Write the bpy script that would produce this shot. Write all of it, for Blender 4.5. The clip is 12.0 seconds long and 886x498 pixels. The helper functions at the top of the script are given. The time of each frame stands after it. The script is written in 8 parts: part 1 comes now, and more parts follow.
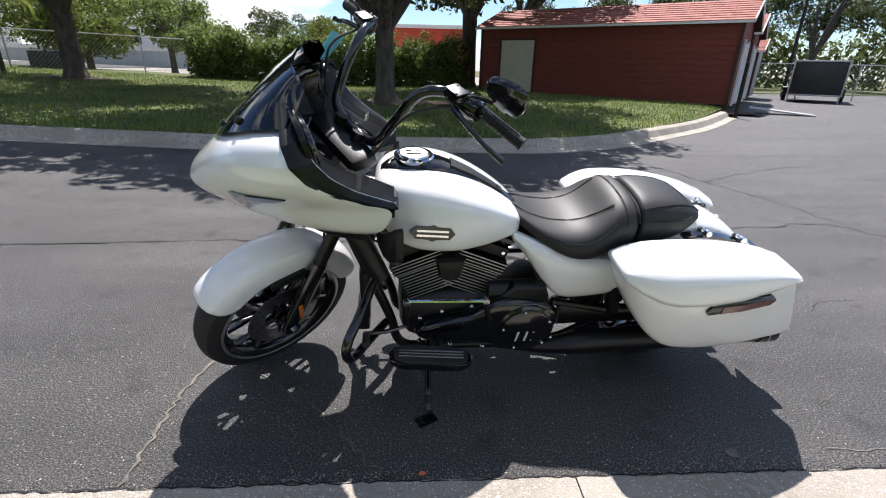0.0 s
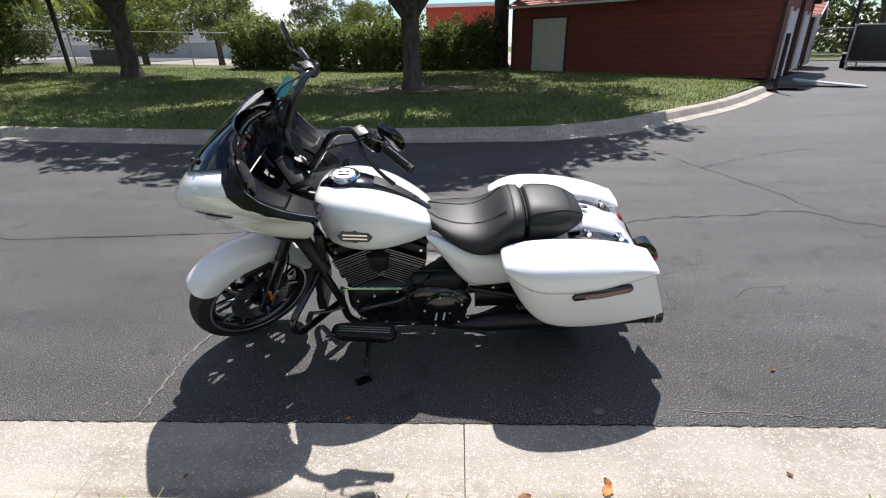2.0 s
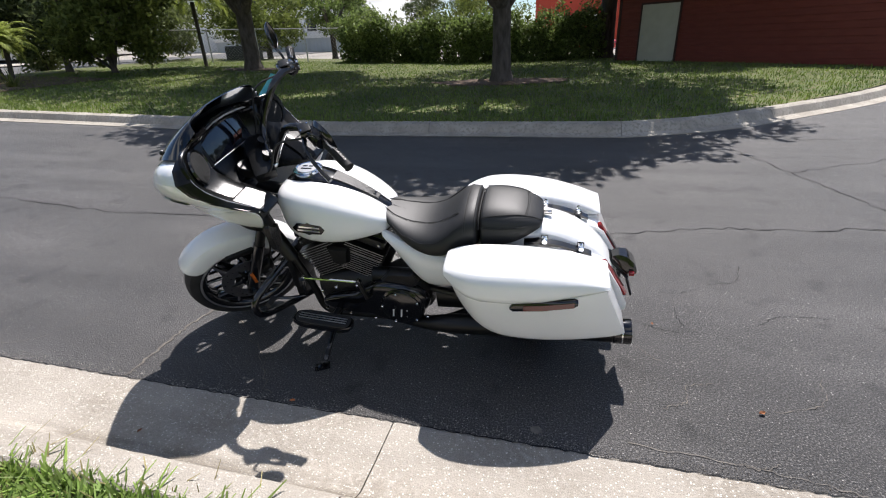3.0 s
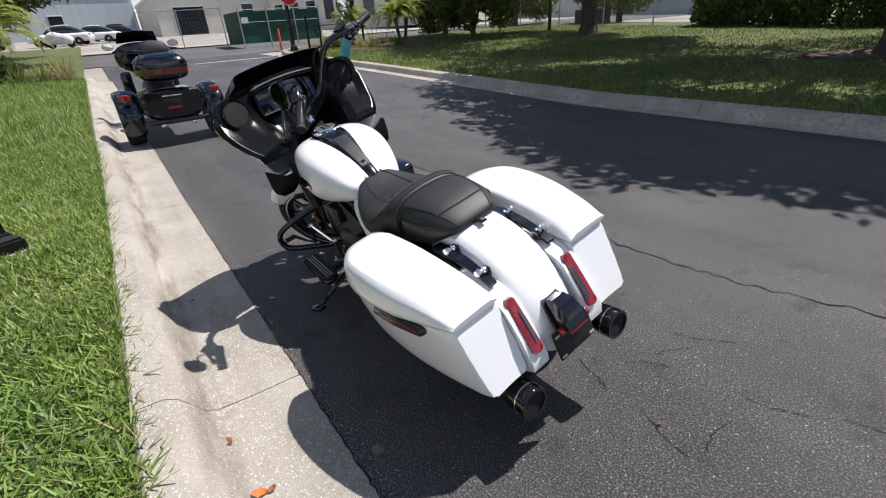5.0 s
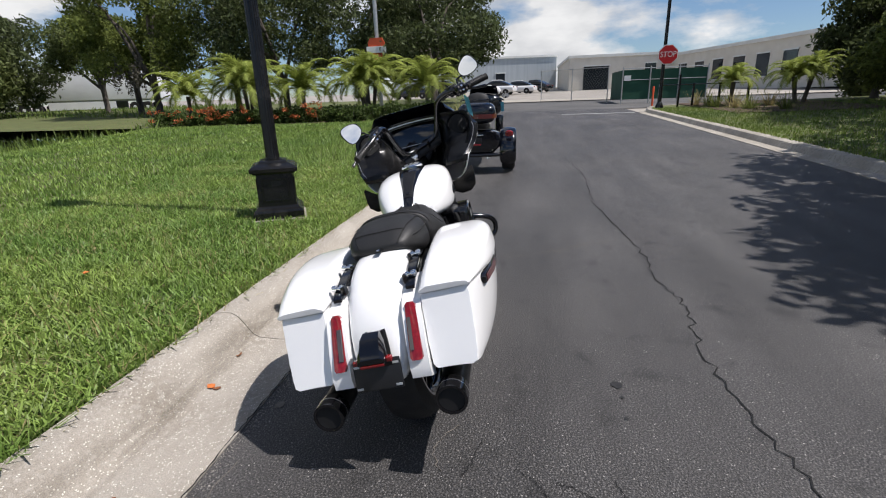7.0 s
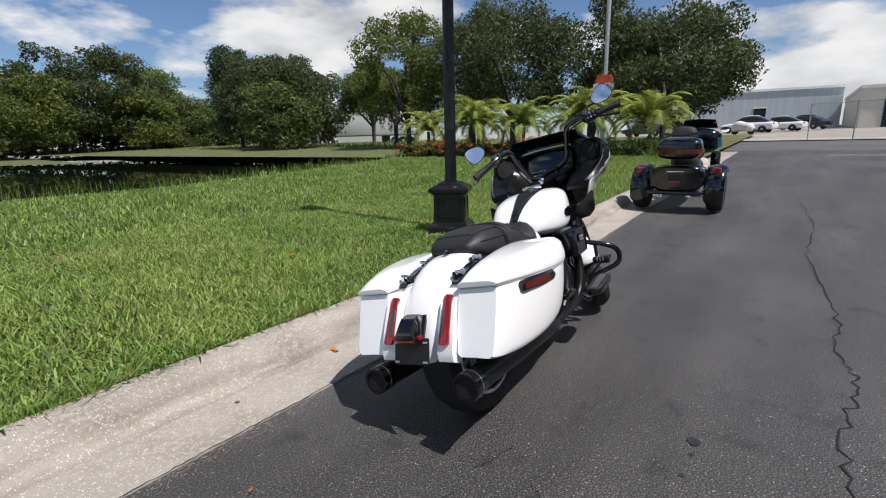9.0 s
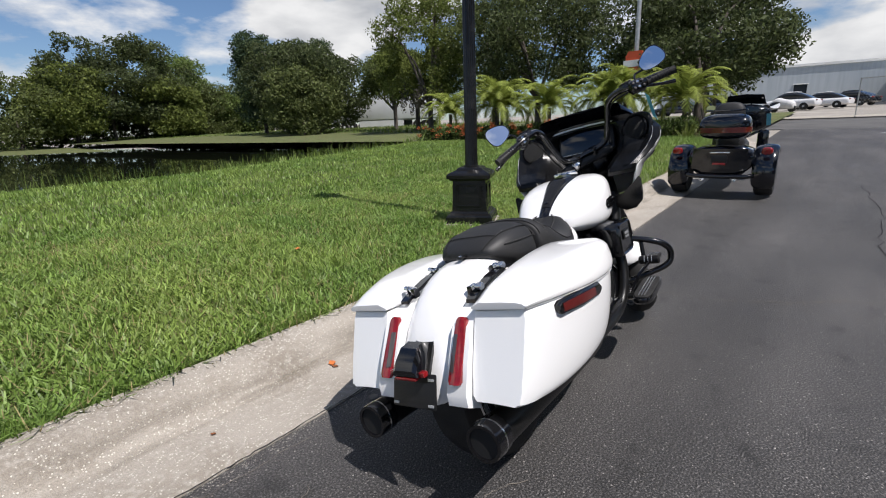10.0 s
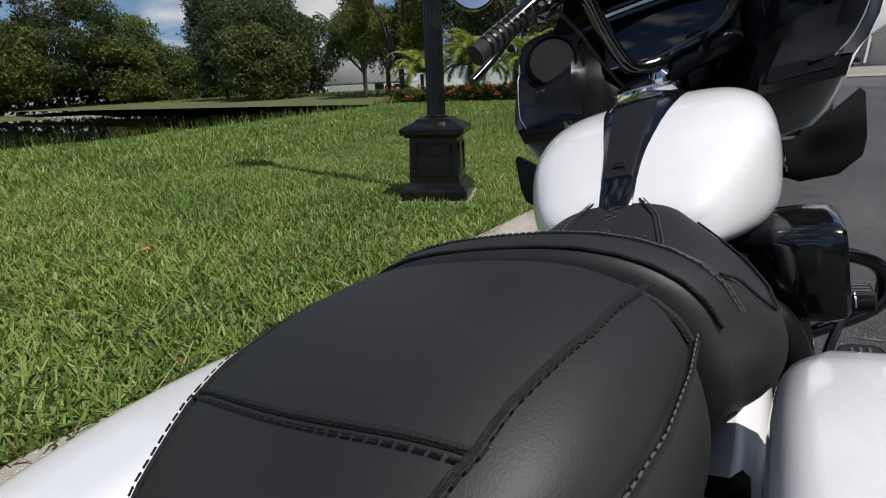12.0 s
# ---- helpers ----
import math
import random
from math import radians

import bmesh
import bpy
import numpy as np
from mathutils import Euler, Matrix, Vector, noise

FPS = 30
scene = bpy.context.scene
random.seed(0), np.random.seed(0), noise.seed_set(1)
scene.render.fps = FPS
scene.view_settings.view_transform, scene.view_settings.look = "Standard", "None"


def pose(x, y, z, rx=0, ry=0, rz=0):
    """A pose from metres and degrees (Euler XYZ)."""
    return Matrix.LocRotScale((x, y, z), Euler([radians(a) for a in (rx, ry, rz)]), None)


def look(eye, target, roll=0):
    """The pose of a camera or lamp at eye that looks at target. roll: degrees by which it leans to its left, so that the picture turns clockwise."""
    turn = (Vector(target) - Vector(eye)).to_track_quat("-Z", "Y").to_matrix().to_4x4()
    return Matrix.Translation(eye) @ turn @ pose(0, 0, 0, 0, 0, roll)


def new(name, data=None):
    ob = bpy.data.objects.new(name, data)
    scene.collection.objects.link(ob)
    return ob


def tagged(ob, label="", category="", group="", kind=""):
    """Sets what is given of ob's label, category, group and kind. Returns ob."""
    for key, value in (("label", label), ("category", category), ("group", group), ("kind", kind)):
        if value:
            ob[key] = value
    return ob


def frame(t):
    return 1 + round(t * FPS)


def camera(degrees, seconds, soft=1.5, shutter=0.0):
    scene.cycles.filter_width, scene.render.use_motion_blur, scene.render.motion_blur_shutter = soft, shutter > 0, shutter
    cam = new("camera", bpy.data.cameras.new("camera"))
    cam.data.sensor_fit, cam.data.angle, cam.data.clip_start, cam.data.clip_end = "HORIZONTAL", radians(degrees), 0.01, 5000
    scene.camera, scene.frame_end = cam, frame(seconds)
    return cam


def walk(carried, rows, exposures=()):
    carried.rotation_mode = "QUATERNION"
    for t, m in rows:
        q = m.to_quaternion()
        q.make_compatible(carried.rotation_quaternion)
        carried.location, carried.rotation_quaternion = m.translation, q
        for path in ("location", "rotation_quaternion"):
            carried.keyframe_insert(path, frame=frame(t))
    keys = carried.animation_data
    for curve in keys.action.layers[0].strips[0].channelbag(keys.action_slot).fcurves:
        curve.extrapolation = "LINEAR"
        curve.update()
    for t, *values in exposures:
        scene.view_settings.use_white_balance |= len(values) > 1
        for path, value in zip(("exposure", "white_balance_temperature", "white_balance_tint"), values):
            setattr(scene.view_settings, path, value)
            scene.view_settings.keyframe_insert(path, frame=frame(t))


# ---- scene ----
cam = camera(87.0, 12.0, soft=1.1)
PATH = [
    (0, (0.02, 0.035, 1.225), (0.135, 1.894, 0.495), 1.3),
    (0.5, (0.041, -0.196, 1.312), (0.141, 1.66, 0.573), 0.9),
    (1, (0.095, -0.397, 1.414), (0.18, 1.457, 0.667), 0.4),
    (1.5, (0.231, -0.392, 1.44), (0.272, 1.447, 0.656), -0.2),
    (2, (0.52, -0.347, 1.462), (0.445, 1.481, 0.653), -1.3),
    (2.5, (0.857, -0.346, 1.473), (0.6, 1.467, 0.668), -2.1),
    (2.7, (0.972, -0.309, 1.468), (0.624, 1.486, 0.659), -2.3),
    (4.3, (1.966, 0.312, 1.456), (0.837, 1.696, 0.555), -4.0),
    (4.5, (2.047, 0.45, 1.435), (0.815, 1.746, 0.539), -4.0),
    (5, (2.279, 0.793, 1.38), (0.778, 1.784, 0.506), -4.0),
    (5.5, (2.493, 1.129, 1.327), (0.807, 1.801, 0.487), -2.8),
    (6, (2.656, 1.542, 1.327), (0.84, 1.908, 0.572), -2.0),
    (6.5, (2.818, 1.909, 1.323), (0.941, 1.945, 0.635), -1.6),
    (7, (2.784, 2.296, 1.312), (0.907, 1.972, 0.702), -2.0),
    (7.5, (2.699, 2.592, 1.316), (0.882, 1.945, 0.789), -1.9),
    (7.7, (2.689, 2.705, 1.313), (0.918, 1.922, 0.814), -1.9),
    (9.3, (2.761, 2.951, 1.22), (1.221, 1.763, 0.753), -1.8),
    (9.5, (2.691, 2.909, 1.228), (1.172, 1.706, 0.732), -2.2),
    (10, (2.377, 2.717, 1.202), (0.882, 1.488, 0.697), -2.1),
    (10.5, (2.080, 2.476, 1.175), (0.581, 1.256, 0.662), -2.0),
    (11, (1.721, 2.268, 1.119), (0.199, 1.084, 0.588), -2.7),
    (11.5, (1.425, 2.108, 1.077), (-0.097, 0.939, 0.512), -2.6),
    (12, (1.119, 1.910, 0.952), (-0.402, 0.777, 0.318), -2.3),
]
EXPO = [(0.0, 0.92), (1.5, 0.84), (2.7, 0.72), (4.5, 0.56), (6.0, 0.32), (7.5, 0.22), (9.5, 0.22), (10.5, 0.13), (11.5, -0.18), (12.0, -0.20)]
walk(cam, [(t, look(eye, target, roll)) for t, eye, target, roll in PATH], EXPO)


# ---- light ----
SUN_DIR = Vector((0.073, 0.546, 0.997)).normalized()
world = bpy.data.worlds.new("world")
scene.world = world
world.use_nodes = True
wn, wl = world.node_tree.nodes, world.node_tree.links
wn.clear()
w_out, w_bg = wn.new("ShaderNodeOutputWorld"), wn.new("ShaderNodeBackground")
w_sky = wn.new("ShaderNodeTexSky")
w_sky.sky_type, w_sky.sun_disc = "NISHITA", False
w_sky.sun_elevation = math.asin(SUN_DIR.z)
w_sky.sun_rotation = math.atan2(SUN_DIR.x, SUN_DIR.y)
w_sky.air_density, w_sky.dust_density, w_sky.ozone_density = 1.0, 0.25, 1.5
w_bg.inputs[1].default_value = 0.034
w_tc, w_map = wn.new("ShaderNodeTexCoord"), wn.new("ShaderNodeMapping")
w_map.inputs["Scale"].default_value = (1.0, 1.0, 2.6)
w_n1 = wn.new("ShaderNodeTexNoise")
w_n1.inputs["Scale"].default_value, w_n1.inputs["Detail"].default_value, w_n1.inputs["Roughness"].default_value = 2.6, 9.0, 0.56
w_ramp = wn.new("ShaderNodeValToRGB")
w_ramp.color_ramp.elements[0].position, w_ramp.color_ramp.elements[1].position = 0.50, 0.59
w_ramp.color_ramp.elements[0].color, w_ramp.color_ramp.elements[1].color = (0, 0, 0, 1), (1, 1, 1, 1)
w_n2 = wn.new("ShaderNodeTexNoise")
w_n2.inputs["Scale"].default_value, w_n2.inputs["Detail"].default_value = 5.0, 6.0
w_shade = wn.new("ShaderNodeValToRGB")
w_shade.color_ramp.elements[0].position, w_shade.color_ramp.elements[1].position = 0.30, 0.62
w_shade.color_ramp.elements[0].color, w_shade.color_ramp.elements[1].color = (10.0, 10.5, 11.6, 1), (22.0, 22.0, 22.2, 1)
w_mix = wn.new("ShaderNodeMix")
w_mix.data_type = "RGBA"
wl.new(w_tc.outputs["Generated"], w_map.inputs["Vector"])
wl.new(w_map.outputs["Vector"], w_n1.inputs["Vector"])
wl.new(w_map.outputs["Vector"], w_n2.inputs["Vector"])
wl.new(w_n1.outputs["Fac"], w_ramp.inputs["Fac"])
wl.new(w_n2.outputs["Fac"], w_shade.inputs["Fac"])
wl.new(w_ramp.outputs["Color"], w_mix.inputs["Factor"])
w_gain = wn.new("ShaderNodeMix")
w_gain.data_type, w_gain.blend_type = "RGBA", "MULTIPLY"
w_gain.inputs["Factor"].default_value, w_gain.inputs["B"].default_value = 1.0, (1.75, 2.00, 2.40, 1)
wl.new(w_sky.outputs["Color"], w_gain.inputs["A"])
wl.new(w_gain.outputs["Result"], w_mix.inputs["A"])
wl.new(w_shade.outputs["Color"], w_mix.inputs["B"])
wl.new(w_mix.outputs["Result"], w_bg.inputs[0])
wl.new(w_bg.outputs[0], w_out.inputs[0])
sun = new("sun", bpy.data.lights.new("sun", "SUN"))
sun.data.energy, sun.data.angle, sun.data.color = 5.0, radians(0.55), (1.0, 0.950, 0.935)
sun.matrix_world = look(SUN_DIR * 60, (0, 0, 0))
scene.view_settings.exposure = 0.0


# ---- materials ----
def material(name, color, rough=0.5, metal=0.0, color2=None, scale=8.0, detail=5.0, bump=0.0, bump_scale=60.0, coat=0.0,
             alpha=1.0, transmission=0.0, ior=1.45, spot=None, spot_scale=120.0, rough2=None, island=0.0, rand=0.0, lo=0.35, hi=0.65,
             emit=None, emit_strength=0.0, sheen=0.0, stretch=None, sub=0.0, specular=0.5, chips=None, chip_scale=90.0, chip_share=0.2, chip_size=0.3, grain=0.0, grain_scale=300.0):
    m = bpy.data.materials.new(name)
    m.use_nodes = True
    n, l = m.node_tree.nodes, m.node_tree.links
    b = n["Principled BSDF"]
    b.inputs["Roughness"].default_value, b.inputs["Metallic"].default_value = rough, metal
    b.inputs["Coat Weight"].default_value, b.inputs["Coat Roughness"].default_value = coat, 0.03
    b.inputs["Transmission Weight"].default_value, b.inputs["IOR"].default_value = transmission, ior
    b.inputs["Alpha"].default_value = alpha
    b.inputs["Sheen Weight"].default_value = sheen
    b.inputs["Specular IOR Level"].default_value = specular
    tc = n.new("ShaderNodeTexCoord")
    vec = tc.outputs["Object"]
    if stretch:
        mp = n.new("ShaderNodeMapping")
        mp.inputs["Scale"].default_value = stretch
        l.new(vec, mp.inputs["Vector"])
        vec = mp.outputs["Vector"]
    col = None
    if color2 is not None:
        no = n.new("ShaderNodeTexNoise")
        no.inputs["Scale"].default_value, no.inputs["Detail"].default_value = scale, detail
        l.new(vec, no.inputs["Vector"])
        ra = n.new("ShaderNodeValToRGB")
        ra.color_ramp.elements[0].position, ra.color_ramp.elements[1].position = lo, hi
        ra.color_ramp.elements[0].color, ra.color_ramp.elements[1].color = (*color, 1), (*color2, 1)
        l.new(no.outputs["Fac"], ra.inputs["Fac"])
        col = ra.outputs["Color"]
        if rough2 is not None:
            mr = n.new("ShaderNodeMapRange")
            mr.inputs["To Min"].default_value, mr.inputs["To Max"].default_value = rough, rough2
            l.new(no.outputs["Fac"], mr.inputs["Value"])
            l.new(mr.outputs["Result"], b.inputs["Roughness"])
    if spot is not None:
        n2 = n.new("ShaderNodeTexNoise")
        n2.inputs["Scale"].default_value, n2.inputs["Detail"].default_value = spot_scale, 3.0
        l.new(vec, n2.inputs["Vector"])
        r2 = n.new("ShaderNodeValToRGB")
        r2.color_ramp.elements[0].position, r2.color_ramp.elements[1].position = 0.48, 0.66
        l.new(n2.outputs["Fac"], r2.inputs["Fac"])
        mx = n.new("ShaderNodeMix")
        mx.data_type = "RGBA"
        l.new(r2.outputs["Color"], mx.inputs["Factor"])
        if col is not None:
            l.new(col, mx.inputs["A"])
        else:
            mx.inputs["A"].default_value = (*color, 1)
        mx.inputs["B"].default_value = (*spot, 1)
        col = mx.outputs["Result"]
    if chips is not None:
        # scattered pale stones or shell bits set in the surface
        vo = n.new("ShaderNodeTexVoronoi")
        vo.inputs["Scale"].default_value = chip_scale
        l.new(vec, vo.inputs["Vector"])
        near, pick, both = n.new("ShaderNodeMath"), n.new("ShaderNodeMath"), n.new("ShaderNodeMath")
        near.operation, pick.operation, both.operation = "LESS_THAN", "LESS_THAN", "MULTIPLY"
        near.inputs[1].default_value, pick.inputs[1].default_value = chip_size, chip_share
        sp_c = n.new("ShaderNodeSeparateColor")
        l.new(vo.outputs["Color"], sp_c.inputs[0])
        l.new(vo.outputs["Distance"], near.inputs[0])
        l.new(sp_c.outputs[0], pick.inputs[0])
        l.new(near.outputs[0], both.inputs[0])
        l.new(pick.outputs[0], both.inputs[1])
        mc = n.new("ShaderNodeMix")
        mc.data_type = "RGBA"
        l.new(both.outputs[0], mc.inputs["Factor"])
        l.new(col, mc.inputs["A"])
        mc.inputs["B"].default_value = (*chips, 1)
        col = mc.outputs["Result"]
    if grain:
        ng = n.new("ShaderNodeTexNoise")
        ng.inputs["Scale"].default_value, ng.inputs["Detail"].default_value = grain_scale, 2.0
        l.new(vec, ng.inputs["Vector"])
        mg = n.new("ShaderNodeMapRange")
        mg.inputs["From Min"].default_value, mg.inputs["From Max"].default_value = 0.33, 0.67
        mg.inputs["To Min"].default_value, mg.inputs["To Max"].default_value = 1 - grain, 1 + grain
        l.new(ng.outputs["Fac"], mg.inputs["Value"])
        hg = n.new("ShaderNodeHueSaturation")
        l.new(mg.outputs["Result"], hg.inputs["Value"])
        l.new(col, hg.inputs["Color"])
        col = hg.outputs["Color"]
    if island or rand:
        src = n.new("ShaderNodeNewGeometry").outputs["Random Per Island"] if island else n.new("ShaderNodeObjectInfo").outputs["Random"]
        hs = n.new("ShaderNodeHueSaturation")
        mr = n.new("ShaderNodeMapRange")
        k = island or rand
        mr.inputs["To Min"].default_value, mr.inputs["To Max"].default_value = 1 - k, 1 + k
        l.new(src, mr.inputs["Value"])
        l.new(mr.outputs["Result"], hs.inputs["Value"])
        if col is not None:
            l.new(col, hs.inputs["Color"])
        else:
            hs.inputs["Color"].default_value = (*color, 1)
        col = hs.outputs["Color"]
    if col is not None:
        l.new(col, b.inputs["Base Color"])
    else:
        b.inputs["Base Color"].default_value = (*color, 1)
    if bump:
        nb = n.new("ShaderNodeTexNoise")
        nb.inputs["Scale"].default_value, nb.inputs["Detail"].default_value = bump_scale, 4.0
        l.new(vec, nb.inputs["Vector"])
        bu = n.new("ShaderNodeBump")
        bu.inputs["Strength"].default_value, bu.inputs["Distance"].default_value = bump, 0.01
        l.new(nb.outputs["Fac"], bu.inputs["Height"])
        l.new(bu.outputs["Normal"], b.inputs["Normal"])
    if emit:
        b.inputs["Emission Color"].default_value, b.inputs["Emission Strength"].default_value = (*emit, 1), emit_strength
    if sub:
        tr = n.new("ShaderNodeBsdfTranslucent")
        if col is not None:
            l.new(col, tr.inputs["Color"])
        else:
            tr.inputs["Color"].default_value = (*color, 1)
        ms = n.new("ShaderNodeMixShader")
        ms.inputs["Fac"].default_value = sub
        l.new(b.outputs[0], ms.inputs[1])
        l.new(tr.outputs[0], ms.inputs[2])
        l.new(ms.outputs[0], n["Material Output"].inputs["Surface"])
    return m


ASPHALT = material("asphalt", (0.0200, 0.0191, 0.0187), 0.52, color2=(0.0570, 0.0540, 0.0520), scale=0.7, detail=10.0, bump=1.0, bump_scale=150, spot=(0.120, 0.114, 0.109), spot_scale=125, specular=0.62, lo=0.30, hi=0.74, rough2=0.70, chips=(0.27, 0.255, 0.24), chip_scale=80, chip_share=0.06, chip_size=0.27, grain=0.85, grain_scale=170)
LOT = material("pale_asphalt", (0.075, 0.074, 0.073), 0.9, color2=(0.105, 0.103, 0.10), scale=0.7, bump=0.4, bump_scale=140)
YARD = material("yard_concrete", (0.24, 0.22, 0.19), 0.9, color2=(0.31, 0.285, 0.25), scale=0.5, bump=0.2)
CONCRETE = material("concrete", (0.262, 0.232, 0.192), 0.92, color2=(0.365, 0.333, 0.286), scale=2.2, detail=11.0, bump=0.7, bump_scale=130, spot=(0.350, 0.320, 0.275), spot_scale=48, chips=(0.58, 0.55, 0.48), chip_scale=115, chip_share=0.22, chip_size=0.36, grain=0.20, grain_scale=260)
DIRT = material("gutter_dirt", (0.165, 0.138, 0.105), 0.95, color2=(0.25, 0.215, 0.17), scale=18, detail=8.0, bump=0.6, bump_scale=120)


def add_layer(m, scale, stretch, low, high, start, stop, detail=6.0):
    """Multiply a material's colour by a drawn-out noise: wheel lanes, sealed patches, washed streaks."""
    n, l = m.node_tree.nodes, m.node_tree.links
    b = n["Principled BSDF"]
    col = b.inputs["Base Color"].links[0].from_socket
    tc, mp, no, ra, hs = n.new("ShaderNodeTexCoord"), n.new("ShaderNodeMapping"), n.new("ShaderNodeTexNoise"), n.new("ShaderNodeMapRange"), n.new("ShaderNodeHueSaturation")
    mp.inputs["Scale"].default_value = stretch
    no.inputs["Scale"].default_value, no.inputs["Detail"].default_value = scale, detail
    for key, v in zip(("From Min", "From Max", "To Min", "To Max"), (start, stop, low, high)):
        ra.inputs[key].default_value = v
    l.new(tc.outputs["Object"], mp.inputs["Vector"])
    l.new(mp.outputs["Vector"], no.inputs["Vector"])
    l.new(no.outputs["Fac"], ra.inputs["Value"])
    l.new(ra.outputs["Result"], hs.inputs["Value"])
    l.new(col, hs.inputs["Color"])
    l.new(hs.outputs["Color"], b.inputs["Base Color"])


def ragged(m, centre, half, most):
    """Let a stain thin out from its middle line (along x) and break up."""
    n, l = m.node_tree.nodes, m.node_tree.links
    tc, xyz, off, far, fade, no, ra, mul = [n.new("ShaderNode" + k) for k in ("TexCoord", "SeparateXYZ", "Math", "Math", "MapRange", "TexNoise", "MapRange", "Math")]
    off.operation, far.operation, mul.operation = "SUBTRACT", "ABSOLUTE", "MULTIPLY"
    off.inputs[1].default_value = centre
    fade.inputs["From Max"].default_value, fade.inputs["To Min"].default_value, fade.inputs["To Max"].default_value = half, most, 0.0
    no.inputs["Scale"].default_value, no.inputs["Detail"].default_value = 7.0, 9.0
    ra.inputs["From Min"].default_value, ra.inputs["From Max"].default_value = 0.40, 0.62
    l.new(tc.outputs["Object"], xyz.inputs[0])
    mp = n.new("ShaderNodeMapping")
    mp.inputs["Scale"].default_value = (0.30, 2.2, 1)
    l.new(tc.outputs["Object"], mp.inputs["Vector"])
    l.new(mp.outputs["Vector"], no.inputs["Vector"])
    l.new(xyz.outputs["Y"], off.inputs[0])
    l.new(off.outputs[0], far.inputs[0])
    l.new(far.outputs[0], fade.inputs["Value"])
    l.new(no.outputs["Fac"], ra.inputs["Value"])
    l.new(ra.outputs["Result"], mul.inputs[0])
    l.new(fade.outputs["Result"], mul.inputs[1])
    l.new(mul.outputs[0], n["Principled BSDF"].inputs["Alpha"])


add_layer(ASPHALT, 1.0, (0.35, 2.3, 1), 0.74, 1.26, 0.32, 0.68)
add_layer(ASPHALT, 5.0, (1, 1, 1), 0.55, 1.0, 0.30, 0.42)
add_layer(CONCRETE, 1.0, (0.8, 9, 9), 0.92, 1.06, 0.32, 0.68)
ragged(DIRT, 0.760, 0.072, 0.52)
CONCRETE_OLD = material("weathered_concrete", (0.30, 0.27, 0.225), 0.92, color2=(0.42, 0.385, 0.33), scale=2.5, bump=0.5, bump_scale=90, spot=(0.27, 0.25, 0.21), spot_scale=22)
OIL = material("oil_stain", (0.016, 0.0155, 0.015), 0.55, color2=(0.026, 0.025, 0.024), scale=40)
CRACK = material("crack", (0.012, 0.012, 0.012), 0.95)
GRIT = material("grit", (0.20, 0.185, 0.165), 0.95, color2=(0.42, 0.39, 0.35), scale=40)
DUST = material("sand_in_crack", (0.19, 0.17, 0.145), 0.95, color2=(0.10, 0.09, 0.08), scale=30)
SOIL = material("lawn_soil", (0.052, 0.072, 0.020), 0.95, color2=(0.10, 0.125, 0.034), scale=1.3, bump=0.8, bump_scale=40, spot=(0.12, 0.10, 0.045), spot_scale=9)
GRASS = material("grass", (0.150, 0.245, 0.050), 0.5, color2=(0.240, 0.325, 0.076), scale=1.1, island=0.45, sub=0.35)
GRASS_FAR = material("far_grass", (0.095, 0.155, 0.028), 0.6, color2=(0.19, 0.250, 0.052), scale=0.5, island=0.3, sub=0.35)
DRYGRASS = material("dry_grass", (0.32, 0.27, 0.12), 0.7, island=0.3, sub=0.3)
MULCH = material("mulch", (0.05, 0.032, 0.022), 0.95, color2=(0.10, 0.065, 0.04), scale=8, bump=0.9, bump_scale=30)
BARK = material("bark", (0.055, 0.046, 0.037), 0.95, color2=(0.12, 0.103, 0.087), scale=9, bump=1.0, bump_scale=22, stretch=(1, 1, 0.3))
LEAF_OAK = material("oak_leaf", (0.076, 0.096, 0.036), 0.62, island=0.55, sub=0.40, specular=0.3)
LEAF_MID = material("mid_leaf", (0.115, 0.140, 0.046), 0.62, island=0.5, sub=0.40, specular=0.3)
LEAF_LIGHT = material("light_leaf", (0.135, 0.165, 0.04), 0.68, island=0.45, sub=0.38, specular=0.25)
LEAF_HEDGE = material("hedge_leaf", (0.140, 0.190, 0.052), 0.6, island=0.6, sub=0.48, specular=0.35)
LEAF_PINE = material("pine_needle", (0.06, 0.09, 0.045), 0.68, island=0.4, sub=0.38, specular=0.25)
LEAF_PALM = material("palm_leaf", (0.24, 0.285, 0.06), 0.68, island=0.4, sub=0.38, specular=0.25)
LEAF_CROTON = material("shrub_leaf", (0.06, 0.09, 0.022), 0.68, island=0.5, sub=0.38, specular=0.25)
FLOWER = material("red_flower", (0.44, 0.12, 0.035), 0.5, island=0.5, sub=0.3)
MOSS = material("hanging_moss", (0.13, 0.12, 0.095), 0.8, island=0.3, sub=0.3)
WHITE = material("pearl_white_paint", (0.80, 0.80, 0.79), 0.28, color2=(0.83, 0.83, 0.82), scale=900, coat=1.0)
BLACK = material("gloss_black_paint", (0.004, 0.004, 0.005), 0.14, coat=0.6)
BLACK_SATIN = material("satin_black_metal", (0.006, 0.006, 0.006), 0.34, bump=0.08, bump_scale=300, specular=0.42)
BLACK_PLASTIC = material("black_plastic", (0.009, 0.009, 0.010), 0.42, bump=0.2, bump_scale=500)
BLACK_ENGINE = material("wrinkle_black_engine", (0.006, 0.006, 0.007), 0.30, metal=0.0, bump=0.3, bump_scale=260)
LEATHER = material("black_leather", (0.012, 0.012, 0.0122), 0.54, color2=(0.017, 0.0167, 0.0165), scale=6, bump=0.06, bump_scale=700, specular=0.55)
THREAD = material("grey_thread", (0.085, 0.083, 0.08), 0.8)
SEAM = material("black_thread", (0.006, 0.006, 0.006), 0.7, bump=0.3, bump_scale=500)
